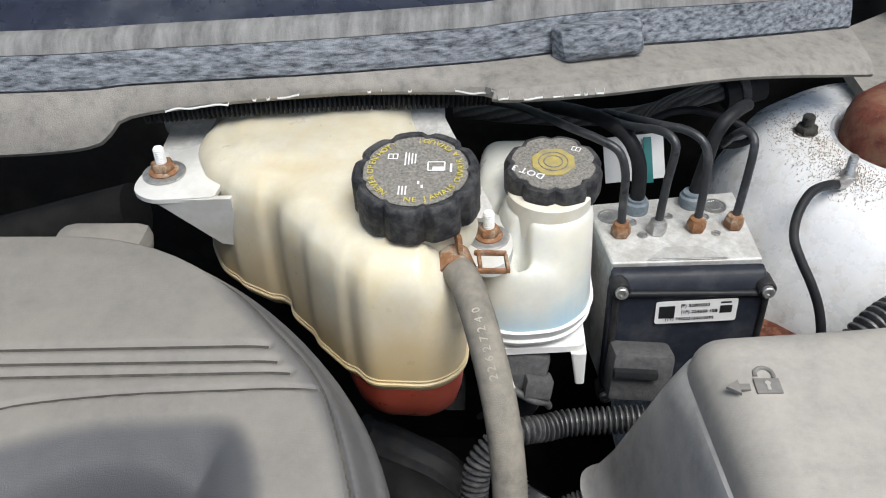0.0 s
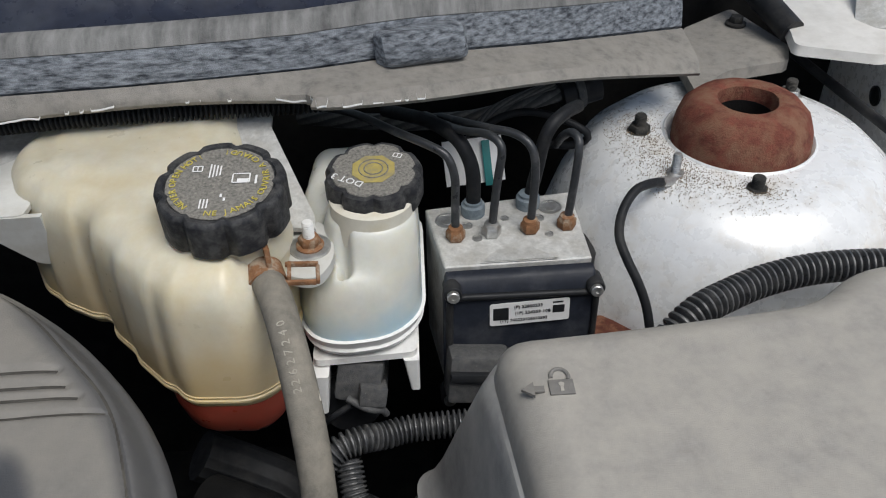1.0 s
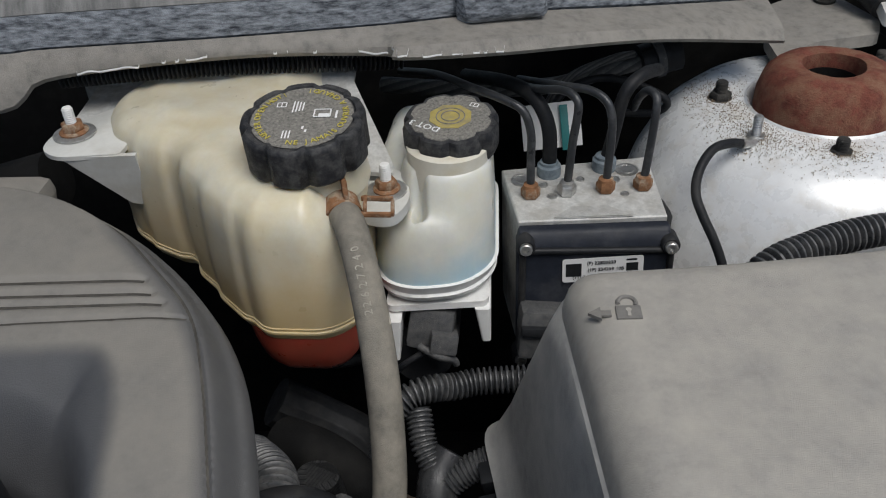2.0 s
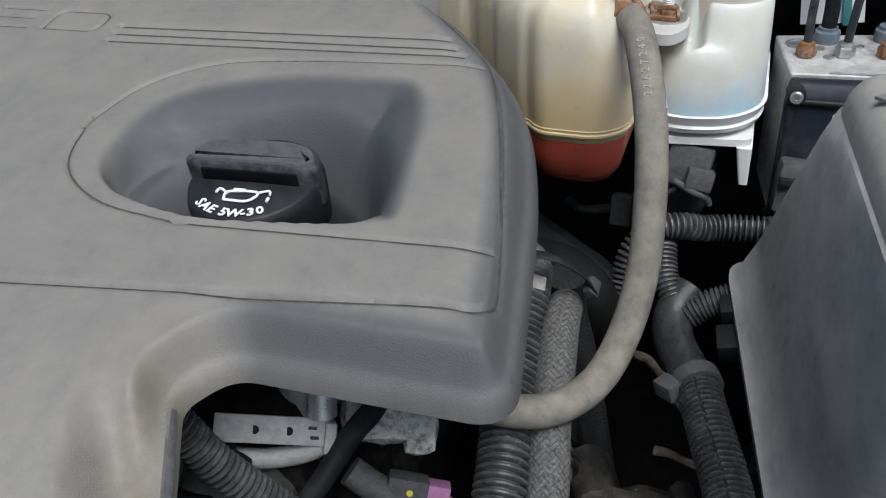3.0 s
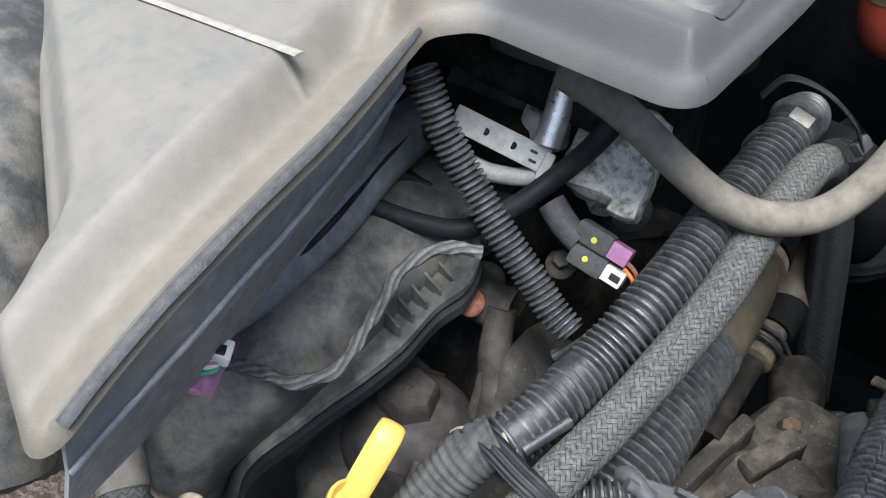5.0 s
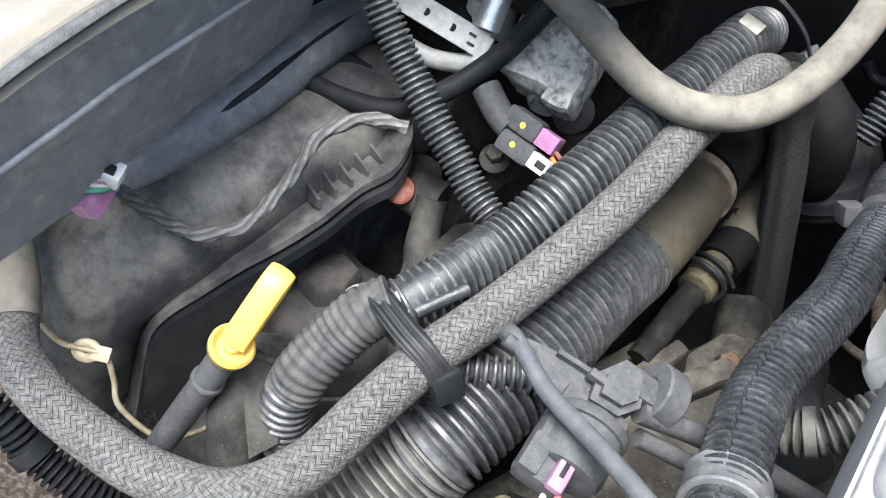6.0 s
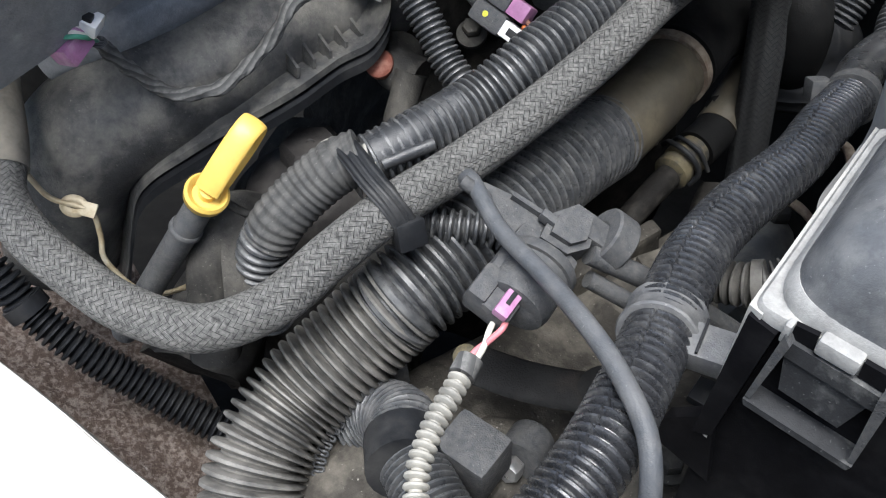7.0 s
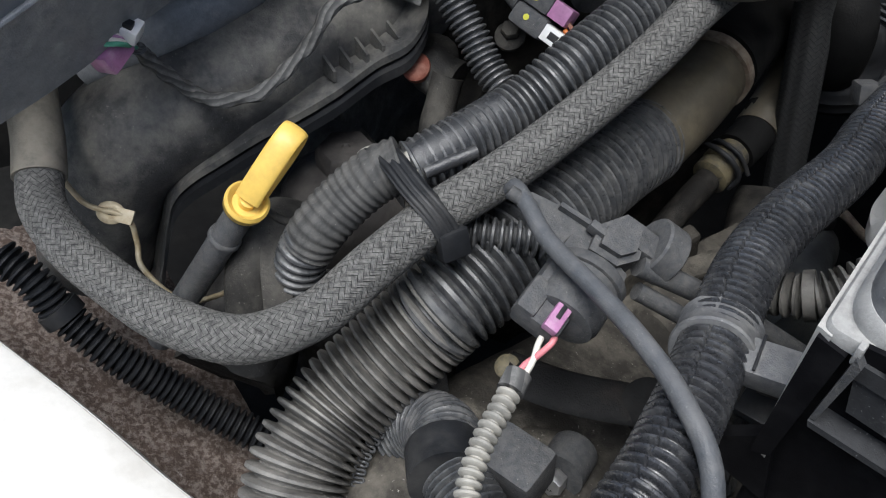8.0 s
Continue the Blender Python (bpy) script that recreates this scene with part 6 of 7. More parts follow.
part("collar", sweep([(-0.0335, 0.263, 0.8395), (-0.0325, 0.252, 0.8375)], 0.0138, 24), GREYP, wc)
part("tab", obox((-0.023, 0.266, 0.8585), (0.8, 0.2, -0.3), (0.3, 1, 0.3), (0.013, 0.009, 0.006), 0.001), PALECON, wc)

# ---- intake manifold ----
manifold = thing("intake_manifold", "dusty black plastic intake manifold under the cover", "manifold")
RUN = [(-0.16, 0.17, 0.79), (-0.1665, 0.1283, 0.7818), (-0.1669, 0.0887, 0.7722), (-0.1625, 0.0525, 0.7631), (-0.1601, 0.0192, 0.7536), (-0.1598, -0.0117, 0.7434), (-0.1657, -0.0381, 0.7294), (-0.171, -0.0592, 0.7104), (-0.1775, -0.0694, 0.6806), (-0.1933, -0.0736, 0.6332)]
part("runner", sweep(RUN, 0.036, 40, 0.005, lambda s, a: 1 + 0.03 * np.cos(2 * a + 0.6) + 0.012 * np.cos(s * 30)), RUNNER, manifold)
FLANGE = [(-0.1295, 0.1165, 0.799), (-0.1178, 0.1118, 0.793), (-0.1124, 0.1069, 0.7842), (-0.1116, 0.0957, 0.7718), (-0.1149, 0.0774, 0.7641), (-0.1107, 0.0499, 0.7547), (-0.1133, 0.0269, 0.7445), (-0.1188, 0.0057, 0.7343), (-0.1255, -0.015, 0.7211), (-0.1333, -0.0306, 0.7084), (-0.1388, -0.0395, 0.6947), (-0.1454, -0.043, 0.6716), (-0.1541, -0.0457, 0.6409), (-0.158, -0.0487, 0.6212)]


def ribbon(line, low, high, thick):
    """A moulded lip along a line, between two offsets from it."""
    L = spline(line, 0.004)[0]
    n = len(L)
    v = np.vstack([L + np.array(low), L + np.array(high), L + np.array(high) + np.array(thick), L + np.array(low) + np.array(thick)])
    f = [(k * n + i, k * n + i + 1, (k + 1) % 4 * n + i + 1, (k + 1) % 4 * n + i) for k in range(4) for i in range(n - 1)]
    return mesh_of(v, f + [(0, n, 2 * n, 3 * n), (n - 1, 4 * n - 1, 3 * n - 1, 2 * n - 1)], 40)


part("shelf", ribbon(FLANGE, (-0.045, 0.0, 0.004), (-0.002, 0.0, 0.0), (0, 0, -0.004)), RUNNER, manifold)
part("upper_lip", ribbon(FLANGE, (-0.006, 0.0, 0.002), (0.0025, -0.001, 0.0005), (0, 0, -0.0045)), RUNNER, manifold)
part("lower_lip", ribbon(FLANGE, (-0.004, 0.0, -0.0065), (0.005, -0.002, -0.008), (0.0, 0, -0.006)), BLACK, manifold)
for k in range(5):
    x, y, z = Vector((-0.1215, 0.094, 0.7755)).lerp(Vector((-0.117, 0.05, 0.7655)), k / 4)
    part("rib", loft([[(x - 0.02, y + d, z + 0.006), (x + 0.004, y + d, z - 0.002), (x + 0.004, y + d, z - 0.008), (x - 0.02, y + d, z - 0.008)] for d in (-0.0009, 0.0009)], 20), RUNNER, manifold)
PTOP = [(x + 0.0005, y, z - 0.006) for (x, y), z in zip(LIP, EDGE_Z)]
PLOW = [(-0.158, 0.068, 0.845), (-0.1385, 0.03, 0.8365), (-0.1225, -0.0115, 0.826), (-0.11, -0.036, 0.82), (-0.1025, -0.06, 0.8115), (-0.0975, -0.08, 0.803), (-0.092, -0.1, 0.796), (-0.087, -0.125, 0.788), (-0.084, -0.14, 0.784)]
PMID = [tuple(0.42 * Vector(a) + 0.58 * Vector(b) + Vector((0.004, 0, 0))) for a, b in zip(PLOW, PTOP)]
part("side_panel", loft([[(x + d, y, z) for x, y, z in L] + [(x + d - 0.004, y, z) for x, y, z in L[::-1]] for L, d in ((PLOW, -0.004), (PLOW, 0), (PMID, 0), (PTOP, 0))], 30), PANEL, manifold)
part("panel_ridge", sweep([tuple(Vector(q) + Vector((0.002, 0, 0.003))) for q in PMID], 0.0016, 8), PANEL, manifold)
part("rear_duct", sweep([(-0.2, 0.14, 0.83), (-0.185, 0.09, 0.822), (-0.168, 0.04, 0.808), (-0.165, -0.02, 0.785), (-0.19, -0.06, 0.76)], 0.017, 24), PANEL, manifold)
part("duct_seam", sweep([(-0.186, 0.13, 0.838), (-0.171, 0.085, 0.83), (-0.154, 0.037, 0.816), (-0.15, -0.012, 0.794)], 0.0022, 8), BLACK, manifold)
part("front_runner", sweep([(-0.42, -0.02, 0.9), (-0.32, -0.05, 0.89), (-0.22, -0.105, 0.865), (-0.16, -0.14, 0.83), (-0.14, -0.16, 0.78)], 0.034, 28), RUNNER, manifold)
part("front_runner", sweep([(-0.45, -0.1, 0.88), (-0.34, -0.13, 0.87), (-0.26, -0.18, 0.84)], 0.034, 28), RUNNER, manifold)

# ---- oil filter housing ----
of = thing("oil_filter_cap", "brown-black plastic oil filter cap with hexagon top", "oil filter")
FA = Vector((0.06, -0.1, 1)).normalized()
FC = Vector((-0.1147, 0.0591, 0.7015))
part("dome", lathe([(0.043, -0.09), (0.043, -0.03), (0.0415, -0.022), (0.036, -0.012), (0.026, -0.004), (0.018, -0.001), (0.0, 0.0)], FC, FA, 40), FILTER, of)
part("hex_top", lathe([(0.0185, -0.006), (0.0185, 0.01), (0.0165, 0.0125), (0.003, 0.0125), (0.0022, 0.0115), (0, 0.0115)], FC, FA, 6), FILTER, of)
part("housing", lathe([(0.047, -0.16), (0.047, -0.052), (0.0455, -0.048), (0.0435, -0.048)], FC, FA, 40), IRON, of, "dusty cast housing rim")

# ---- dipstick ----
dip = thing("oil_dipstick", "yellow plastic ring-handled dipstick in black tube", "dipstick")
DP = Vector((-0.046, -0.034, 0.746))
DD = (Vector((-0.046, -0.0065, 0.7795)) - DP).normalized()
VD = Vector((-0.311, 0.124, -0.249))
DX = (VD - DD * VD.dot(DD)).normalized()
DX = (DX - 0.16 * DD.cross(DX)).normalized()
loop = [DP + DD * u + DX * v for u, v in ((0.002, -0.004), (0.012, -0.0062), (0.026, -0.0072), (0.036, -0.006), (0.0415, -0.001), (0.0395, 0.0045), (0.03, 0.0075), (0.016, 0.0065), (0.003, 0.004))]
part("ring_handle", sweep(loop, 0.0062, 16, 0.0012, flat=0.24, up=tuple(DX)), YELLOW, dip)
CA = (DD * 0.55 - VD.normalized()).normalized()
part("collar", lathe([(0.0088, -0.005), (0.0105, -0.003), (0.0108, 0.001), (0.0095, 0.0026), (0.0085, 0.0018), (0.0068, -0.0005), (0.004, -0.0005), (0.0038, 0.003), (0.0, 0.0035)], DP, CA, 36), YELLOW, dip)
TUBE = [(-0.047, -0.0345, 0.7424), (-0.0549, -0.0419, 0.7241), (-0.0681, -0.0503, 0.6966), (-0.0804, -0.0594, 0.6691), (-0.0978, -0.0692, 0.6332)]
part("tube", sweep([DP - CA * 0.0075] + TUBE[1:], 0.0072, 20), GREYP, dip)
part("tube_bead", lathe([(0.0076, 0), (0.0084, 0.001), (0.0084, 0.003), (0.0076, 0.004)], TUBE[1], Vector(TUBE[2]) - Vector(TUBE[1]), 24), GREYP, dip)
pb = thing("filter_stay", "mottled grey pressed steel stay beside the dipstick", "bracket")
STAY = [(-0.0581, -0.0213, 0.7295), (-0.0491, -0.0125, 0.7234), (-0.034, -0.016, 0.704), (-0.0269, -0.0222, 0.6951), (-0.0289, -0.0363, 0.691), (-0.043, -0.031, 0.708)]
part("plate", loft([STAY, [(x - 0.003, y + 0.003, z - 0.001) for x, y, z in STAY]], 30), IRON, pb)
part("stay_edge", sweep([(-0.0585, -0.0208, 0.73), (-0.05, -0.0118, 0.7245), (-0.046, -0.004, 0.728), (-0.052, 0.012, 0.735)], 0.0022, 8), IRON, pb)
tg = thing("wire_tag", "tan coated bent wire bracket with pale tag", "bracket")
part("rod", sweep([(-0.15, -0.1, 0.762), (-0.14, -0.096, 0.745), (-0.133, -0.091, 0.735), (-0.12, -0.077, 0.729), (-0.114, -0.077, 0.715), (-0.105, -0.08, 0.704), (-0.089, -0.069, 0.686), (-0.082, -0.05, 0.684), (-0.08, -0.035, 0.69)], 0.0016, 8, 0.003), TAN_METAL, tg)
part("tag_plate", moved(joined("p", [sweep([(0.0055 * math.cos(a), 0.0038 * math.sin(a), 0) for a in np.linspace(0, 6.283, 20)], 0.0024, 8, 0.001, flat=0.4), box(0.0085, 0, 0, 0.008, 0.008, 0.0018, 0.0006)]), axes((-0.1255, -0.083, 0.7315), (0.6, 0.6, -0.15), (-0.5, 0.5, 0.5))), TAN_METAL, tg, "tan metal tab with a hole")

# ---- thermostat housing and sensors under the cover ----
th = thing("thermostat_housing", "grey cast aluminium thermostat housing with fittings", "housing")


def casting(points, r, seg, amp, seed=0):
    me = sweep(points, r, seg, 0.004)
    for v in me.vertices:
        v.co += Vector(noise.noise_vector(v.co * 45 + Vector((seed, 0, 0)))) * amp
    return me




def rough_box(at, x, y, size, bevel, amp, seed=0):
    """A cast block with rounded edges and an uneven skin."""
    bm = bmesh.new()
    bmesh.ops.create_cube(bm, size=1)
    bmesh.ops.scale(bm, vec=size, verts=bm.verts)
    bmesh.ops.bevel(bm, geom=bm.edges[:], offset=bevel, segments=2, affect="EDGES", profile=0.6)
    bmesh.ops.subdivide_edges(bm, edges=bm.edges[:], cuts=5, use_grid_fill=True)
    bmesh.ops.transform(bm, matrix=axes(at, x, y), verts=bm.verts)
    for v in bm.verts:
        v.co += Vector(noise.noise_vector(v.co * 90 + Vector((seed, 0, 0)))) * amp
    me = bpy.data.meshes.new("m")
    bm.to_mesh(me)
    bm.free()
    return smooth(me, 45)


part("body", rough_box((-0.086, 0.187, 0.835), (0.85, 0.35, -0.15), (-0.3, 0.5, 0.8), (0.05, 0.056, 0.045), 0.011, 0.0022), CAST, th)
part("pad", rough_box((-0.066, 0.178, 0.822), (0.85, 0.35, -0.15), (-0.3, 0.5, 0.8), (0.018, 0.03, 0.03), 0.005, 0.0018, 5), CAST, th)
part("neck_web", casting([(-0.125, 0.2, 0.83), (-0.1, 0.19, 0.822), (-0.08, 0.182, 0.808)], 0.014, 16, 0.004, 8), CAST, th)
part("rear_web", casting([(-0.2, 0.18, 0.85), (-0.14, 0.19, 0.845), (-0.1, 0.22, 0.84)], 0.024, 16, 0.005, 3), IRON, th)
part("flange_disc", lathe([(0.012, 0), (0.0125, 0.004), (0.009, 0.006), (0.004, 0.006), (0.0035, 0.004), (0, 0.004)], (-0.077, 0.196, 0.8), (1, -0.5, 0.1), 24), GREYP, th)
part("collar", lathe([(0.014, -0.02), (0.0145, -0.006), (0.013, 0.0), (0.01, 0.001), (0.009, -0.004), (0, -0.004)], (-0.123, 0.166, 0.856), (0, 0, 1), 28), ALU, th)
part("side_boss", lathe([(0.0105, -0.02), (0.011, -0.003), (0.0095, 0.0), (0.004, 0.001), (0.0, 0.001)], (-0.098, 0.168, 0.878), (0.3, -0.5, 0.8), 20), WHITEP, th)
tb = thing("support_tube", "silver steel tube with punched bracket", "bracket")
part("tube", sweep([(-0.108, 0.168, 0.895), (-0.1085, 0.162, 0.876), (-0.1065, 0.149, 0.846)], 0.0078, 20), BRIGHT, tb)
part("bend", sweep([(-0.105, 0.149, 0.835), (-0.108, 0.145, 0.828), (-0.118, 0.14, 0.824), (-0.135, 0.134, 0.822), (-0.15, 0.128, 0.825)], 0.0055, 14), ALU, tb)
part("bracket_plate", obox((-0.127, 0.133, 0.8465), (0.048, 0.025, -0.017), (-0.1, 0.5, 0.75), (0.058, 0.0145, 0.0022), 0.0008), ALU, tb)
part("turned_end", obox((-0.1035, 0.1465, 0.834), (0.048, 0.025, -0.017), (-0.1, 0.5, 0.75), (0.006, 0.0165, 0.014), 0.0015), ALU, tb)
for d in (-0.008, 0.009):
    q = Vector((-0.127, 0.133, 0.8465)) + Vector((0.048, 0.025, -0.017)).normalized() * d + Vector((0.1, -0.75, 0.5)).normalized() * 0.0012
    part("hole", lathe([(0.0022, 0), (0.0022, 0.0005), (0, 0.0005)], q, (0.1, -0.75, 0.55), 16), BLACK, tb)
for d, e in ((0.021, 0.002), (0.022, -0.003)):
    q = Vector((-0.127, 0.133, 0.8465)) + Vector((0.048, 0.025, -0.017)).normalized() * d + Vector((-0.1, 0.5, 0.75)).normalized() * e
    part("slot", obox(q + Vector((0.0001, -0.001, 0.0008)), (0.048, 0.025, -0.017), (-0.1, 0.5, 0.75), (0.0045, 0.0016, 0.0018), 0.0004), IRON, tb)
cn = thing("twin_connector", "grey twin sensor connector with violet and white locks", "connector")
cd = Vector((0.022, 0.006, -0.006)).normalized()
cu_ = Vector((-0.002, 0.006, 0.013)).normalized()
c0 = Vector((-0.061, 0.1425, 0.8035))
part("upper_half", obox(c0 + cu_ * 0.0065, cd, cu_, (0.022, 0.0125, 0.014), 0.003), GREYP, cn)
part("lower_half", obox(c0 - cu_ * 0.0065, cd, cu_, (0.022, 0.0125, 0.014), 0.003), GREYP, cn)
part("violet_lock", obox(c0 + cu_ * 0.006 + cd * 0.016, cd, cu_, (0.012, 0.01, 0.011), 0.001), PINK, cn)
part("white_lock", obox(c0 - cu_ * 0.0065 + cd * 0.016, cd, cu_, (0.012, 0.009, 0.012), 0.001), WHITEP, cn)
part("lock_slot", obox(c0 - cu_ * 0.0065 + cd * 0.0175 + cd.cross(cu_) * 0.0055, cd, cu_, (0.006, 0.004, 0.002), 0.0003), BLACK, cn)
for s in (1, -1):
    part("paint_dot", lathe([(0.0017, 0), (0.0017, 0.0004), (0, 0.0005)], c0 + cu_ * 0.0058 * s + cd * (0.001 if s > 0 else -0.001) + cd.cross(cu_) * 0.0071, cd.cross(cu_), 14), YDOT, cn)
part("stem", sweep([c0 - cd * 0.008, c0 - cd * 0.018 + cu_ * 0.003, c0 - cd * 0.03 + cu_ * 0.01], 0.008, 16), GREYP, cn)
part("orange_wire", sweep([c0 + cd * 0.02, c0 + cd * 0.027 - cu_ * 0.004, c0 + cd * 0.03 - cu_ * 0.014], 0.0013, 8, 0.002), ORANGE, cn)
part("red_wire", sweep([c0 + cd * 0.02 + cu_ * 0.004, c0 + cd * 0.028, c0 + cd * 0.031 - cu_ * 0.012], 0.0013, 8, 0.002), RED, cn)
hose("connector_cable", "grey taped cable dropping from the connector", [c0 + cd * 0.03 - cu_ * 0.014, (-0.038, 0.135, 0.77), (-0.05, 0.128, 0.75), (-0.06, 0.12, 0.74)], 0.0035, TAPE, 12)
pg = thing("small_plug", "small white and black plug with pink wire", "connector")
part("body", obox((-0.172, 0.107, 0.808), (1, 0.4, -0.2), (0, 0.4, 1), (0.03, 0.012, 0.012), 0.002), BLACK, pg)
part("white_tip", obox((-0.182, 0.1, 0.806), (0.4, -1, 0), (0, 0.4, 1), (0.008, 0.006, 0.01), 0.001), WHITEP, pg)
part("pink_wire", sweep([(-0.185, 0.105, 0.815), (-0.195, 0.107, 0.822), (-0.205, 0.11, 0.828)], 0.0012, 8, 0.002), WIREP, pg)
tagged(part("injector_rail", sweep([(-0.21, 0.13, 0.838), (-0.15, 0.122, 0.83), (-0.14, 0.12, 0.828)], 0.006, 14), IRON), "dusty grey metal rail stub under the cover", "rail")
rb = thing("bracket_bolt", "red-painted bolt on a dusty cast bracket", "bolt")
part("bolt", joined("b", [lathe([(0.0085, 0), (0.009, 0.002), (0.0085, 0.008), (0.0065, 0.0095), (0, 0.0098)], (-0.116, 0.107, 0.752), (0.55, -0.62, 0.55), 20)]), RED, rb)
part("bracket", casting([(-0.13, 0.13, 0.75), (-0.116, 0.118, 0.748), (-0.1, 0.125, 0.745)], 0.014, 16, 0.002), IRON, rb)
part("strut", casting([(-0.1, 0.118, 0.752), (-0.095, 0.108, 0.73), (-0.085, 0.1, 0.7), (-0.078, 0.09, 0.67)], 0.0095, 14, 0.0025, 5), IRON, rb)
part("second_strut", casting([(-0.098, 0.112, 0.738), (-0.092, 0.1, 0.71), (-0.092, 0.09, 0.68)], 0.006, 12, 0.002, 8), IRON, rb)
b7 = thing("flange_bolt", "dirty flange bolt on the engine", "bolt")
part("bolt", joined("b", [lathe([(0.009, 0), (0.009, 0.003), (0.006, 0.004)], (-0.087, 0.15, 0.775), (0.4, -0.5, 0.7), 20), hexagon(0.0058, 0.007, (-0.087, 0.15, 0.778), (0.4, -0.5, 0.7))]), IRON, b7)

# ---- sensor on the hoses ----
sensor = thing("vacuum_sensor", "dusty grey plastic vacuum sensor with violet lock", "sensor")
SN, SX, SY = Vector((0.4766, -0.1258, 0.87)), Vector((0.333, -0.89, -0.31)), Vector((0.813, 0.438, -0.382))


def plate_on(corners, low, high):
    """A plate over corners given on the sensor's face, between two heights above it."""
    P = [Vector(c) for c in corners]
    return loft([[tuple(c + SN * h) for c in P] for h in (low, high)], 30)


SBLOCK = [(0.0741, 0.0704, 0.7732), (0.0757, 0.0844, 0.7743), (0.0838, 0.0893, 0.7706), (0.0924, 0.0774, 0.7642), (0.0905, 0.0665, 0.764), (0.08, 0.0598, 0.7685)][::-1]
part("tab_plate", plate_on([(0.0462, 0.0437, 0.7846), (0.05, 0.0535, 0.783), (0.0597, 0.0611, 0.7797), (0.0741, 0.0704, 0.7732), (0.08, 0.0598, 0.7685), (0.0766, 0.0501, 0.7689), (0.0563, 0.048, 0.779)][::-1], -0.007, -0.003), GREYP, sensor)
part("tab_rib", plate_on([(0.0597, 0.0611, 0.7797), (0.0741, 0.0704, 0.7732), (0.0752, 0.0685, 0.7725), (0.0608, 0.0592, 0.779)][::-1], -0.003, 0.0005), GREYP, sensor)
part("upper_block", plate_on(SBLOCK, -0.014, 0.002), GREYP, sensor)
mid = sum((Vector(c) for c in SBLOCK), Vector()) / 6
part("block_step", plate_on([tuple(mid.lerp(Vector(c), 0.72)) for c in SBLOCK], 0.002, 0.0052), GREYP, sensor)
part("latch_rail", obox((0.0805, 0.0695, 0.7718), SX, SY, (0.004, 0.018, 0.006), 0.001), GREYP, sensor)
drum = Vector((0.0915, 0.0485, 0.7602)) - SN * 0.008
part("housing", obox(Vector((0.0885, 0.0505, 0.7622)) - SN * 0.009, SX, SY, (0.036, 0.031, 0.018), 0.005), GREYP, sensor)
part("drum", lathe([(0.0135, -0.014), (0.0155, -0.0125), (0.0158, 0.009), (0.0145, 0.0125), (0.0115, 0.0135), (0.0, 0.0135)], drum, SX, 36), GREYP, sensor)
part("drum_rim", lathe([(0.0162, -0.013), (0.017, -0.012), (0.017, -0.008), (0.0158, -0.0075)], drum, SX, 36), GREYP, sensor)
part("plug", obox(Vector((0.0895, 0.033, 0.7572)) - SN * 0.005, SX, SY, (0.02, 0.021, 0.013), 0.003), GREYP, sensor)
part("plug_face", obox(Vector((0.0842, 0.0292, 0.7592)) - SN * 0.002, SX, SY, (0.017, 0.009, 0.011), 0.002), GREYP, sensor)
part("violet_lock", obox(Vector((0.0955, 0.0325, 0.756)) + SN * 0.0018, SX, SY, (0.016, 0.0066, 0.005), 0.0012), PINK, sensor)
part("lock_slot", obox(Vector((0.095, 0.0337, 0.7565)) + SN * 0.0043, SX, SY, (0.008, 0.002, 0.0008), 0.0002), BLACK, sensor)
TD = Vector((0.52, 0.66, -0.54)).normalized()
TU = (SN - TD * SN.dot(TD)).normalized()
ring_at = Vector((0.0895, 0.0945, 0.761))
part("rod_clip", lathe([(0.0062, -0.006), (0.0125, -0.006), (0.0135, -0.005), (0.0135, 0.005), (0.0125, 0.006), (0.0062, 0.006), (0.0062, -0.006)], ring_at, TD, 32), GREYP, sensor)
part("clip_arm", obox((0.0865, 0.0865, 0.764), TD, TU, (0.014, 0.012, 0.012), 0.002), GREYP, sensor)
part("nipple", sweep([(0.046, 0.043, 0.783), (0.056, 0.05, 0.7775)], 0.0032, 10), GREYP, sensor)

# ---- fuse box ----
fuse = thing("fuse_box", "black plastic fuse box with grey lid and pale dusty latch rim", "fuse box")
FU, FN, FO = Vector((0.976, 0.217, 0)), Vector((0.217, -0.976, 0)), Vector((0.174, 0.071, 0.85))


def face(u, z, out=0.0):
    """A place on the front of the fuse box: along, up from the rim, and out of it."""
    return FO + FU * u + FN * out + Vector((0, 0, z))


def slab(corners, low, high, angle=30):
    """A plate on the front of the fuse box over corners (along, up)."""
    return loft([[tuple(face(u, z, o)) for u, z in corners] for o in (low, high)], angle)


def plan(points, inset=0.0):
    c = Vector((0.24, 0.14))
    return [tuple(Vector(p) + (c - Vector(p)).normalized() * inset) for p in points]


BODY = [tuple(face(0.0, 0, -0.002)[:2]), tuple(face(0.17, 0, -0.002)[:2]), (0.31, 0.21), (0.143, 0.182)]
RIMP = [tuple(face(-0.001, 0, 0.001)[:2]), tuple(face(0.17, 0, 0.001)[:2]), (0.31, 0.215), (0.139, 0.186)]
part("body", section_loft([(BODY, 0.62, 0.003), (BODY, 0.845, 0.003)], 4), FUSEB, fuse)
SIDE = [Vector((*RIMP[0], 0)), Vector((*RIMP[3], 0))]
# pale sheet over the black case: light on this side put into the colour
part("side_wall", loft([[tuple(p + Vector((-d, 0, z))) for p, z in ((SIDE[0], 0.848), (SIDE[1], 0.848), (SIDE[1], 0.772), (SIDE[0], 0.772))] for d in (-0.004, 0.0015)], 30), AIRWALL, fuse, "mottled grey side wall, light on it put into the colour")
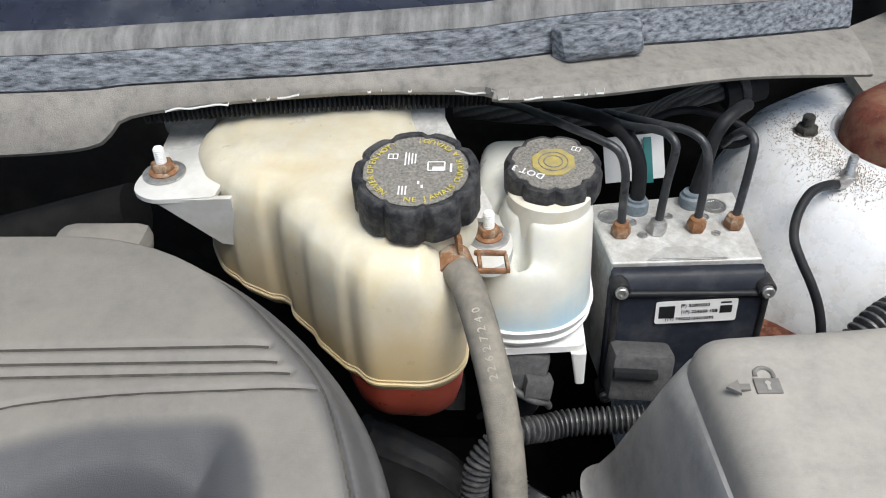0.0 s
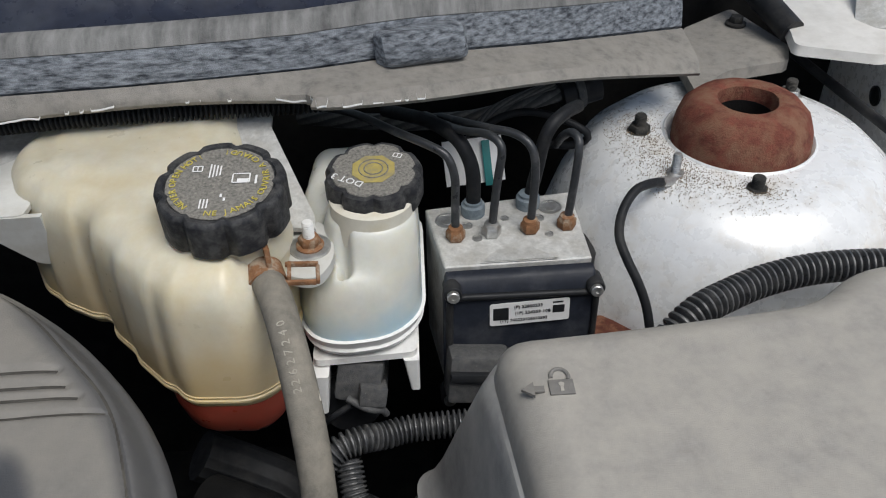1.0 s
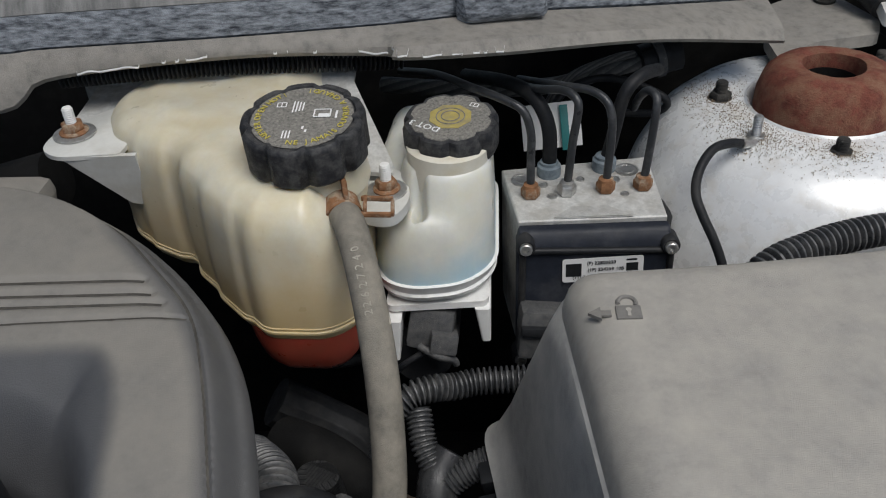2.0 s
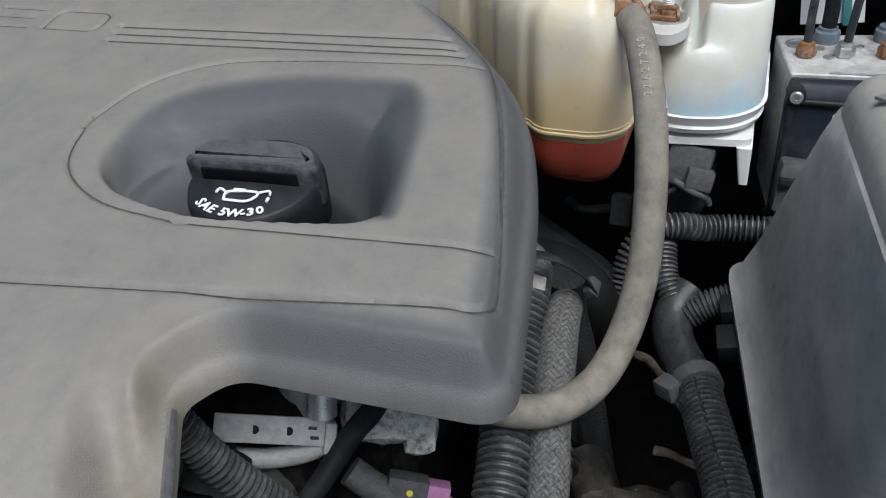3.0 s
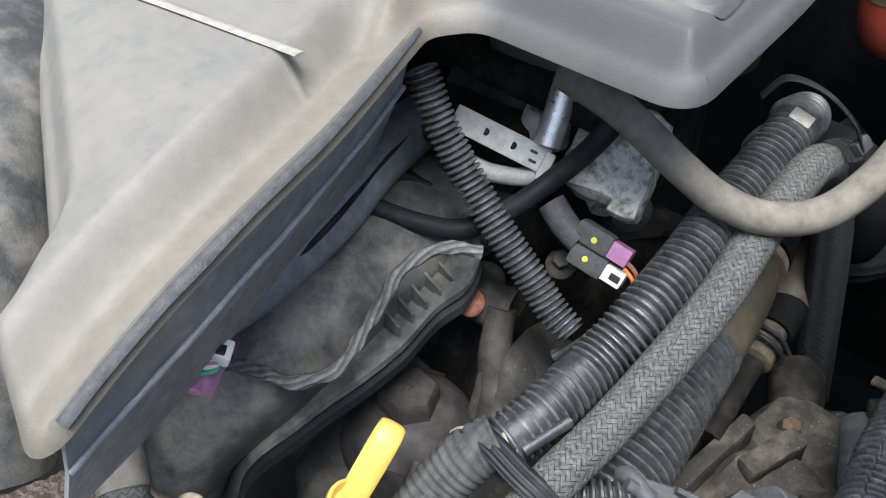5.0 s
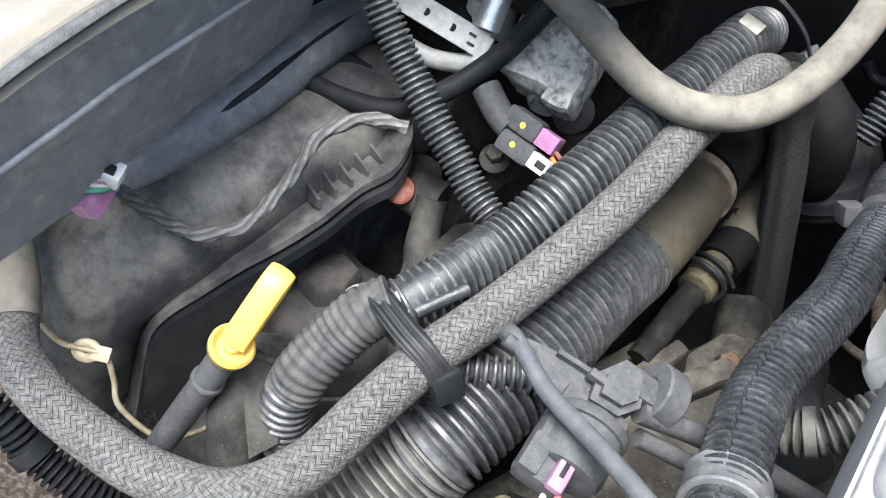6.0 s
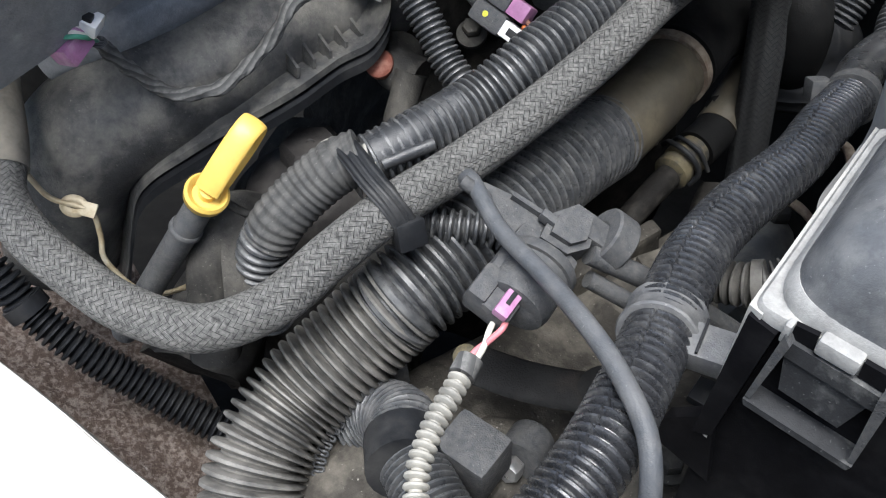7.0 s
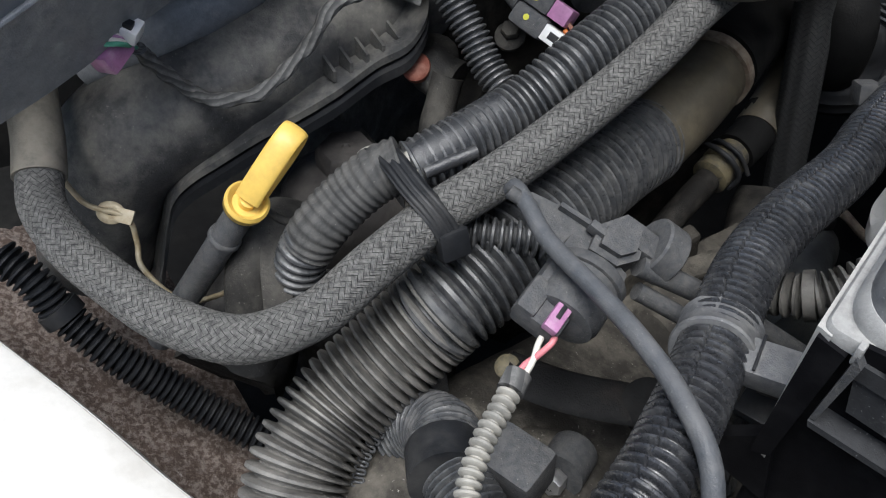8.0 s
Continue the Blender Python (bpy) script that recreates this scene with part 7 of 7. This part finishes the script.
part("rim", section_loft([(RIMP, 0.8445, 0.004), (RIMP, 0.8495, 0.005), (plan(RIMP, 0.001), 0.8505, 0.005)], 6), PALE, fuse, "pale dusty rim")
part("lid_edge", section_loft([(plan(RIMP, 0.004), 0.85, 0.018), (plan(RIMP, 0.004), 0.855, 0.018), (plan(RIMP, 0.007), 0.858, 0.018)], 8), PALE, fuse, "pale dusty lid edge")
part("lid", section_loft([(plan(RIMP, 0.0065), 0.8575, 0.02), (plan(RIMP, 0.009), 0.868, 0.022), (plan(RIMP, 0.014), 0.878, 0.024), (plan(RIMP, 0.024), 0.886, 0.024), (plan(RIMP, 0.04), 0.8885, 0.02)], 10), FLID, fuse)
part("corner_rib", slab([(-0.001, -0.004), (-0.003, -0.078), (0.004, -0.074), (0.0095, -0.006)], -0.004, 0.003), FUSEB, fuse)
part("side_tab", slab([(-0.003, -0.07), (-0.016, -0.085), (-0.018, -0.1), (0.01, -0.105), (0.004, -0.074)], -0.006, 0.001), FUSEB, fuse)
part("latch_side", slab([(0.0125, 0.0), (0.0095, -0.037), (0.0115, -0.037), (0.0155, -0.004)], -0.002, 0.0065), GREYP, fuse)
part("latch_side", slab([(0.045, -0.004), (0.0475, -0.037), (0.0495, -0.037), (0.049, 0.0)], -0.002, 0.0065), GREYP, fuse)
part("latch_ledge", slab([(0.0095, -0.0375), (0.0105, -0.0405), (0.0485, -0.0405), (0.0495, -0.0375)], -0.002, 0.0075), LATCH, fuse, "scuffed grey ledge")
part("latch_header", slab([(0.0115, -0.004), (0.0125, -0.0115), (0.0475, -0.0125), (0.0485, -0.005)], -0.001, 0.004), LATCH, fuse)
part("latch_tongue", slab([(0.0145, -0.0125), (0.0178, -0.029), (0.0395, -0.03), (0.0435, -0.0135)], 0.0, 0.0025), LATCH, fuse, "scuffed grey latch tongue")
part("latch_gap", slab([(0.013, 0.002), (0.0135, -0.004), (0.0215, -0.004), (0.021, 0.003)], 0.0, 0.0022), FUSEB, fuse)
part("latch_gap", slab([(0.036, 0.003), (0.0365, -0.004), (0.045, -0.004), (0.045, 0.003)], 0.0, 0.0022), FUSEB, fuse)
part("latch_hook", obox(face(0.0288, 0.0005, 0.0015), FU, (0, 0, 1), (0.0142, 0.0068, 0.006), 0.0014), PALE, fuse, "pale dusty latch hook")
part("rim_curl", obox(face(0.0122, -0.001, 0.003), FU, (0, 0, 1), (0.0026, 0.0085, 0.005), 0.0011), PALE, fuse)
part("foot_bolt", joined("b", [lathe([(0.011, 0), (0.011, 0.003), (0.007, 0.004)], (0.144, 0.119, 0.652), (0.1, -0.2, 1), 20), hexagon(0.0075, 0.009, (0.144, 0.119, 0.655), (0.1, -0.2, 1))]), IRON, fuse)
for o in fuse.children:
    o.data.transform(Matrix.Translation((0.2614, -0.1252, 1.0592)) @ Matrix.Scale(0.95, 4) @ Matrix.Translation((-0.2614, 0.1252, -1.0662)))
part("tray_arm", obox((0.15, 0.16, 0.69), (1, 0.3, 0), (0, 1, 0.1), (0.05, 0.05, 0.006), 0.002), BLACK, fuse)

# ---- engine and gearbox ----
engine = thing("engine_block", "dirty cast metal engine block", "engine")
part("block", casting([(-0.3, 0.3, 0.62), (-0.2, 0.26, 0.62), (-0.1, 0.24, 0.62)], 0.13, 40, 0.01), DEEP, engine)
part("head", box(-0.27, 0.24, 0.8, 0.3, 0.2, 0.1, 0.012), DEEP, engine)
part("cam_cover", box(-0.24, 0.24, 0.87, 0.32, 0.16, 0.03, 0.008), DEEP, engine)
part("front_casting", casting([(-0.06, 0.14, 0.72), (-0.075, 0.12, 0.68), (-0.07, 0.09, 0.63), (-0.05, 0.06, 0.58)], 0.035, 28, 0.008, 2), IRON, engine)
part("side_casting", casting([(-0.17, 0.1, 0.66), (-0.13, 0.02, 0.62), (-0.1, -0.03, 0.58)], 0.035, 28, 0.008, 4), IRON, engine)
part("filter_arm", casting([(-0.06, 0.01, 0.7), (-0.062, -0.015, 0.715), (-0.056, -0.03, 0.69), (-0.05, -0.035, 0.64)], 0.014, 18, 0.003, 6), IRON, engine)


def ground_casting():
    X, Y = np.meshgrid(np.arange(-0.02, 0.31, 0.006), np.arange(-0.09, 0.36, 0.006), indexing="ij")
    Z = 0.645 + 0.02 * np.sin(X * 23) * np.cos(Y * 17)
    for cx, cy, r, h in ((0.1, 0.045, 0.03, 0.012), (0.15, 0.11, 0.035, 0.008), (0.03, 0.28, 0.03, -0.005), (0.06, 0.2, 0.045, 0.02), (0.2, 0.02, 0.05, 0.015), (0.06, 0.02, 0.025, 0.015)):
        Z += h * (1 - sstep(r * 0.7, r, np.hypot(X - cx, Y - cy)))
    Z += np.array([[noise.noise(Vector((a, b, 0)) * 50) * 0.003 for a, b in zip(ra, rb_)] for ra, rb_ in zip(X, Y)])
    Z -= 0.1 * sstep(0.02, -0.02, X) + 0.22 * sstep(0.29, 0.335, Y + 0.25 * np.maximum(0, 0.05 - X)) * sstep(0.13, 0.1, X)
    n, m = X.shape
    v = np.stack([X, Y, Z], -1).reshape(-1, 3)
    f = [(i * m + j, (i + 1) * m + j, (i + 1) * m + j + 1, i * m + j + 1) for i in range(n - 1) for j in range(m - 1)]
    return mesh_of(v, f, 45)


gear = thing("gearbox", "dusty cast aluminium gearbox housing", "gearbox")
part("case", ground_casting(), GEAR, gear)
part("lug_block", rough_box((0.0425, 0.222, 0.648), (0.22, 1, 0), (-1, 0.22, 0), (0.048, 0.0155, 0.024), 0.003, 0.0012, 2), GEAR, gear)
part("plank_rib", rough_box((0.0165, 0.19, 0.643), (0.05, 1, 0.1), (-1, 0.05, 0), (0.085, 0.012, 0.03), 0.003, 0.0012, 7), GEAR, gear)
part("plank_rib", rough_box((-0.004, 0.185, 0.636), (0.05, 1, 0.1), (-1, 0.05, 0), (0.08, 0.01, 0.03), 0.003, 0.0012, 9), GEAR, gear)
part("web", rough_box((0.09, 0.225, 0.645), (0.6, 0.8, 0), (-0.8, 0.6, 0), (0.05, 0.02, 0.024), 0.006, 0.003, 4), GEAR, gear)
part("boss", lathe([(0.02, -0.03), (0.019, 0.0), (0.016, 0.004), (0.0, 0.004)], (0.105, 0.048, 0.652), (0.0, -0.35, 1), 28), GEAR, gear)
part("side_pad", obox((0.098, 0.02, 0.688), (1, 0.3, 0), (0, 1, 0.1), (0.03, 0.026, 0.03), 0.004), GREYP, gear)
link = thing("shift_link", "dark grease-stained steel shift lever", "lever")
part("bar", sweep([(0.06, 0.042, 0.705), (0.086, 0.063, 0.7), (0.112, 0.09, 0.697)], 0.0125, 16, flat=0.3), BROWNBAR, link)
part("pivot", lathe([(0.013, -0.01), (0.013, 0.006), (0.008, 0.008), (0, 0.008)], (0.112, 0.09, 0.698), (0.1, -0.4, 1), 24), DARK, link)
part("brass_end", lathe([(0.0065, -0.006), (0.0065, 0.004), (0.004, 0.006), (0, 0.006)], (0.058, 0.045, 0.702), (0.1, -0.4, 1), 20), TANFIT, link)
sb = thing("drain_stud", "grey sleeve with steel bolt on the gearbox", "bolt")
part("sleeve", sweep([(0.098, 0.06, 0.665), (0.106, 0.042, 0.67)], 0.0125, 22), GREYP, sb)
part("bolt", hexagon(0.0062, 0.009, (0.106, 0.041, 0.67), (0.35, -0.85, 0.3)), STEEL, sb)
el = thing("wrapped_elbow", "black tape-wrapped corrugated elbow beside the air hose", "conduit")
part("elbow", sweep([(0.035, -0.006, 0.655), (0.046, 0.003, 0.672), (0.062, 0.004, 0.682), (0.076, -0.005, 0.688)], 0.0185, 24, 0.0034 / 8, rings(0.0034, 0.16)), CORR, el)
part("wrap", sweep([(0.07, -0.002, 0.686), (0.088, -0.012, 0.692)], 0.0195, 20), BLACK, el)
part("tail", sweep([(0.086, -0.008, 0.691), (0.11, -0.012, 0.693), (0.14, -0.014, 0.69), (0.17, -0.012, 0.68)], 0.0165, 24, 0.0034 / 8, slit(0.0034, 0.16, 1.2, 0.1)), CORR, el)
ft = thing("speed_sensor", "black and tan sensor fitting with spring clip", "sensor")
fb, fd = Vector((-0.0142, 0.2838, 0.69)), Vector((-0.16, 0.9, 0.28)).normalized()
part("stem", casting([fb - fd * 0.075 + Vector((0, 0, -0.008)), fb - fd * 0.04 + Vector((0, 0, -0.003)), fb - fd * 0.012], 0.0085, 16, 0.001), DEEP, ft)
part("body", lathe([(0.009, -0.016), (0.0125, -0.014), (0.0125, -0.006), (0.011, -0.004), (0.0135, -0.002), (0.0135, 0.008), (0.0115, 0.01), (0.0115, 0.016)], fb, fd, 28), TANFIT, ft)
part("hood", sweep([fb + fd * 0.014, fb + fd * 0.035, fb + fd * 0.055 + Vector((-0.004, 0, 0.003))], 0.0145, 22), DARK, ft)
part("pipe", sweep([fb + fd * 0.04, fb + fd * 0.07 + Vector((-0.004, 0, 0.006)), fb + fd * 0.11 + Vector((-0.01, 0, 0.02))], 0.0155, 22), BEIGE, ft)
part("clip", sweep([fb + Vector(v) for v in ((-0.016, -0.004, 0.006), (-0.006, -0.01, 0.0145), (0.01, -0.008, 0.012), (0.016, -0.002, 0.0), (0.012, -0.004, -0.01))], 0.002, 8), BLACK, ft)
part("clip_loop", sweep([fb + Vector(v) for v in ((-0.015, 0.004, 0.007), (-0.005, -0.002, 0.016), (0.011, 0.0, 0.013), (0.017, 0.006, 0.0))], 0.0016, 8), BLACK, ft)
part("side_bolt", hexagon(0.0085, 0.01, fb + Vector((-0.03, -0.002, 0.002)), (0.1, -0.4, 1)), STEEL, ft)
lug = thing("gearbox_lug", "rusty bolt through a dark cast lug", "bolt")
part("arm", casting([(0.024, 0.277, 0.63), (0.014, 0.3, 0.638), (-0.004, 0.33, 0.65)], 0.02, 24, 0.003, 3), DEEP, lug)
part("boss", lathe([(0.026, -0.03), (0.025, -0.004), (0.02, 0.0), (0.0, 0.0)], (0.024, 0.279, 0.642), (0.0, -0.25, 1), 28), DEEP, lug)
part("rusty_bolt", joined("b", [lathe([(0.01, 0), (0.01, 0.003), (0.007, 0.004)], (0.024, 0.277, 0.6425), (0, -0.25, 1), 20), hexagon(0.0072, 0.007, (0.024, 0.277, 0.6445), (0, -0.25, 1))]), RUSTDULL, lug)
gb = thing("selector_bracket", "dusty blue-grey cast selector arm", "bracket")
part("arm", casting([(0.072, 0.262, 0.69), (0.082, 0.24, 0.69), (0.1, 0.21, 0.69), (0.12, 0.19, 0.69)], 0.016, 18, 0.002, 9), SELECT, gb)
part("bolt", hexagon(0.008, 0.007, (0.073, 0.262, 0.706)), IRON, gb)
br = thing("rusted_bracket", "corroded pale brown bracket strip in the gap", "bracket")
part("strip", casting([(0.02, 0.409, 0.69), (0.04, 0.395, 0.69), (0.06, 0.37, 0.692), (0.079, 0.333, 0.69)], 0.0042, 10, 0.004, 11), CORRODED, br)
part("cross_strip", casting([(0.05, 0.313, 0.688), (0.07, 0.31, 0.688), (0.09, 0.309, 0.686)], 0.0035, 10, 0.004, 5), CORRODED, br)
tagged(part("corner_bracket", obox((0.02, 0.02, 0.668), (1, -0.1, 0), (0, 1, 0.1), (0.02, 0.02, 0.02), 0.003), GREYP), "grey plastic bracket corner on the gearbox", "bracket")

# ---- front panel, insulation and the bay ----
FE = [(-0.3, -0.225, 0.675), (-0.083, -0.149, 0.688), (-0.007, -0.122, 0.678), (0.045, -0.105, 0.668), (0.12, -0.1, 0.65)]
fl = [np.array(FE) + np.array([0.01, 0.012, -0.07]), np.array(FE) + np.array([0.004, 0.004, -0.008]), np.array(FE), np.array(FE) + np.array([0.005, -0.012, 0.006]), np.array(FE) + np.array([0.06, -0.13, 0.012])]
strip("front_panel", SILVER, [[tuple(p) for p in l] for l in fl], "pale silver painted front body panel", "body panel", 0.002)


def mat():
    X, Y = np.meshgrid(np.arange(-0.3, 0.08, 0.0035), np.arange(-0.26, -0.045, 0.0035), indexing="ij")
    Z = 0.575 - 0.35 * (Y + 0.12) + 0.1 * (-0.1 - X)
    Z += np.array([[noise.noise(Vector((a, b, 0)) * 180) * 0.004 + noise.noise(Vector((a, b, 1)) * 60) * 0.003 for a, b in zip(ra, rb_)] for ra, rb_ in zip(X, Y)])
    n, m = X.shape
    v = np.stack([X, Y, Z], -1).reshape(-1, 3)
    return mesh_of(v, [(i * m + j, (i + 1) * m + j, (i + 1) * m + j + 1, i * m + j + 1) for i in range(n - 1) for j in range(m - 1)], 80)


tagged(part("insulation_mat", mat(), FOAM), "brown and grey fibrous insulation mat", "insulation", kind="structure")
# plain sheets added to close the bay, near-black in place of its shade
tagged(part("bay_floor", box(0, 0.25, 0.33, 1.6, 1.5, 0.04, 0.0), DARK), "plain floor closing the engine bay, shade put into its colour", "bay floor", kind="structure")
tagged(part("firewall", box(0, 0.8, 0.66, 1.6, 0.03, 0.62, 0.0), DARK), "plain bulkhead closing the bay behind the engine, shade put into its colour", "bulkhead", kind="structure")
tagged(part("far_fender", box(-0.8, 0.25, 0.66, 0.03, 1.5, 0.62, 0.0), DARK), "plain far side closing the engine bay, shade put into its colour", "fender", kind="structure")
tagged(part("near_fender", box(0.6, 0.25, 0.64, 0.03, 1.5, 0.58, 0.0), DARK), "plain near side closing the engine bay, shade put into its colour", "fender", kind="structure")
tagged(part("front_bulkhead", box(0, -0.5, 0.5, 1.6, 0.03, 0.34, 0.0), DARK), "plain front end closing the engine bay, shade put into its colour", "bulkhead", kind="structure")
tagged(part("hood", loft([[(-0.85, 0.82, 1.06), (0.5, 0.82, 1.06), (0.5, 0.84, 1.07), (-0.85, 0.84, 1.07)], [(-0.85, 0.3, 1.95), (0.5, 0.3, 1.95), (0.5, 0.32, 1.96), (-0.85, 0.32, 1.96)]], 20), PAINT), "open silver hood above the engine bay", "hood", kind="structure")
booster = thing("brake_booster", "black round brake booster in the shadow under the cowl", "booster")
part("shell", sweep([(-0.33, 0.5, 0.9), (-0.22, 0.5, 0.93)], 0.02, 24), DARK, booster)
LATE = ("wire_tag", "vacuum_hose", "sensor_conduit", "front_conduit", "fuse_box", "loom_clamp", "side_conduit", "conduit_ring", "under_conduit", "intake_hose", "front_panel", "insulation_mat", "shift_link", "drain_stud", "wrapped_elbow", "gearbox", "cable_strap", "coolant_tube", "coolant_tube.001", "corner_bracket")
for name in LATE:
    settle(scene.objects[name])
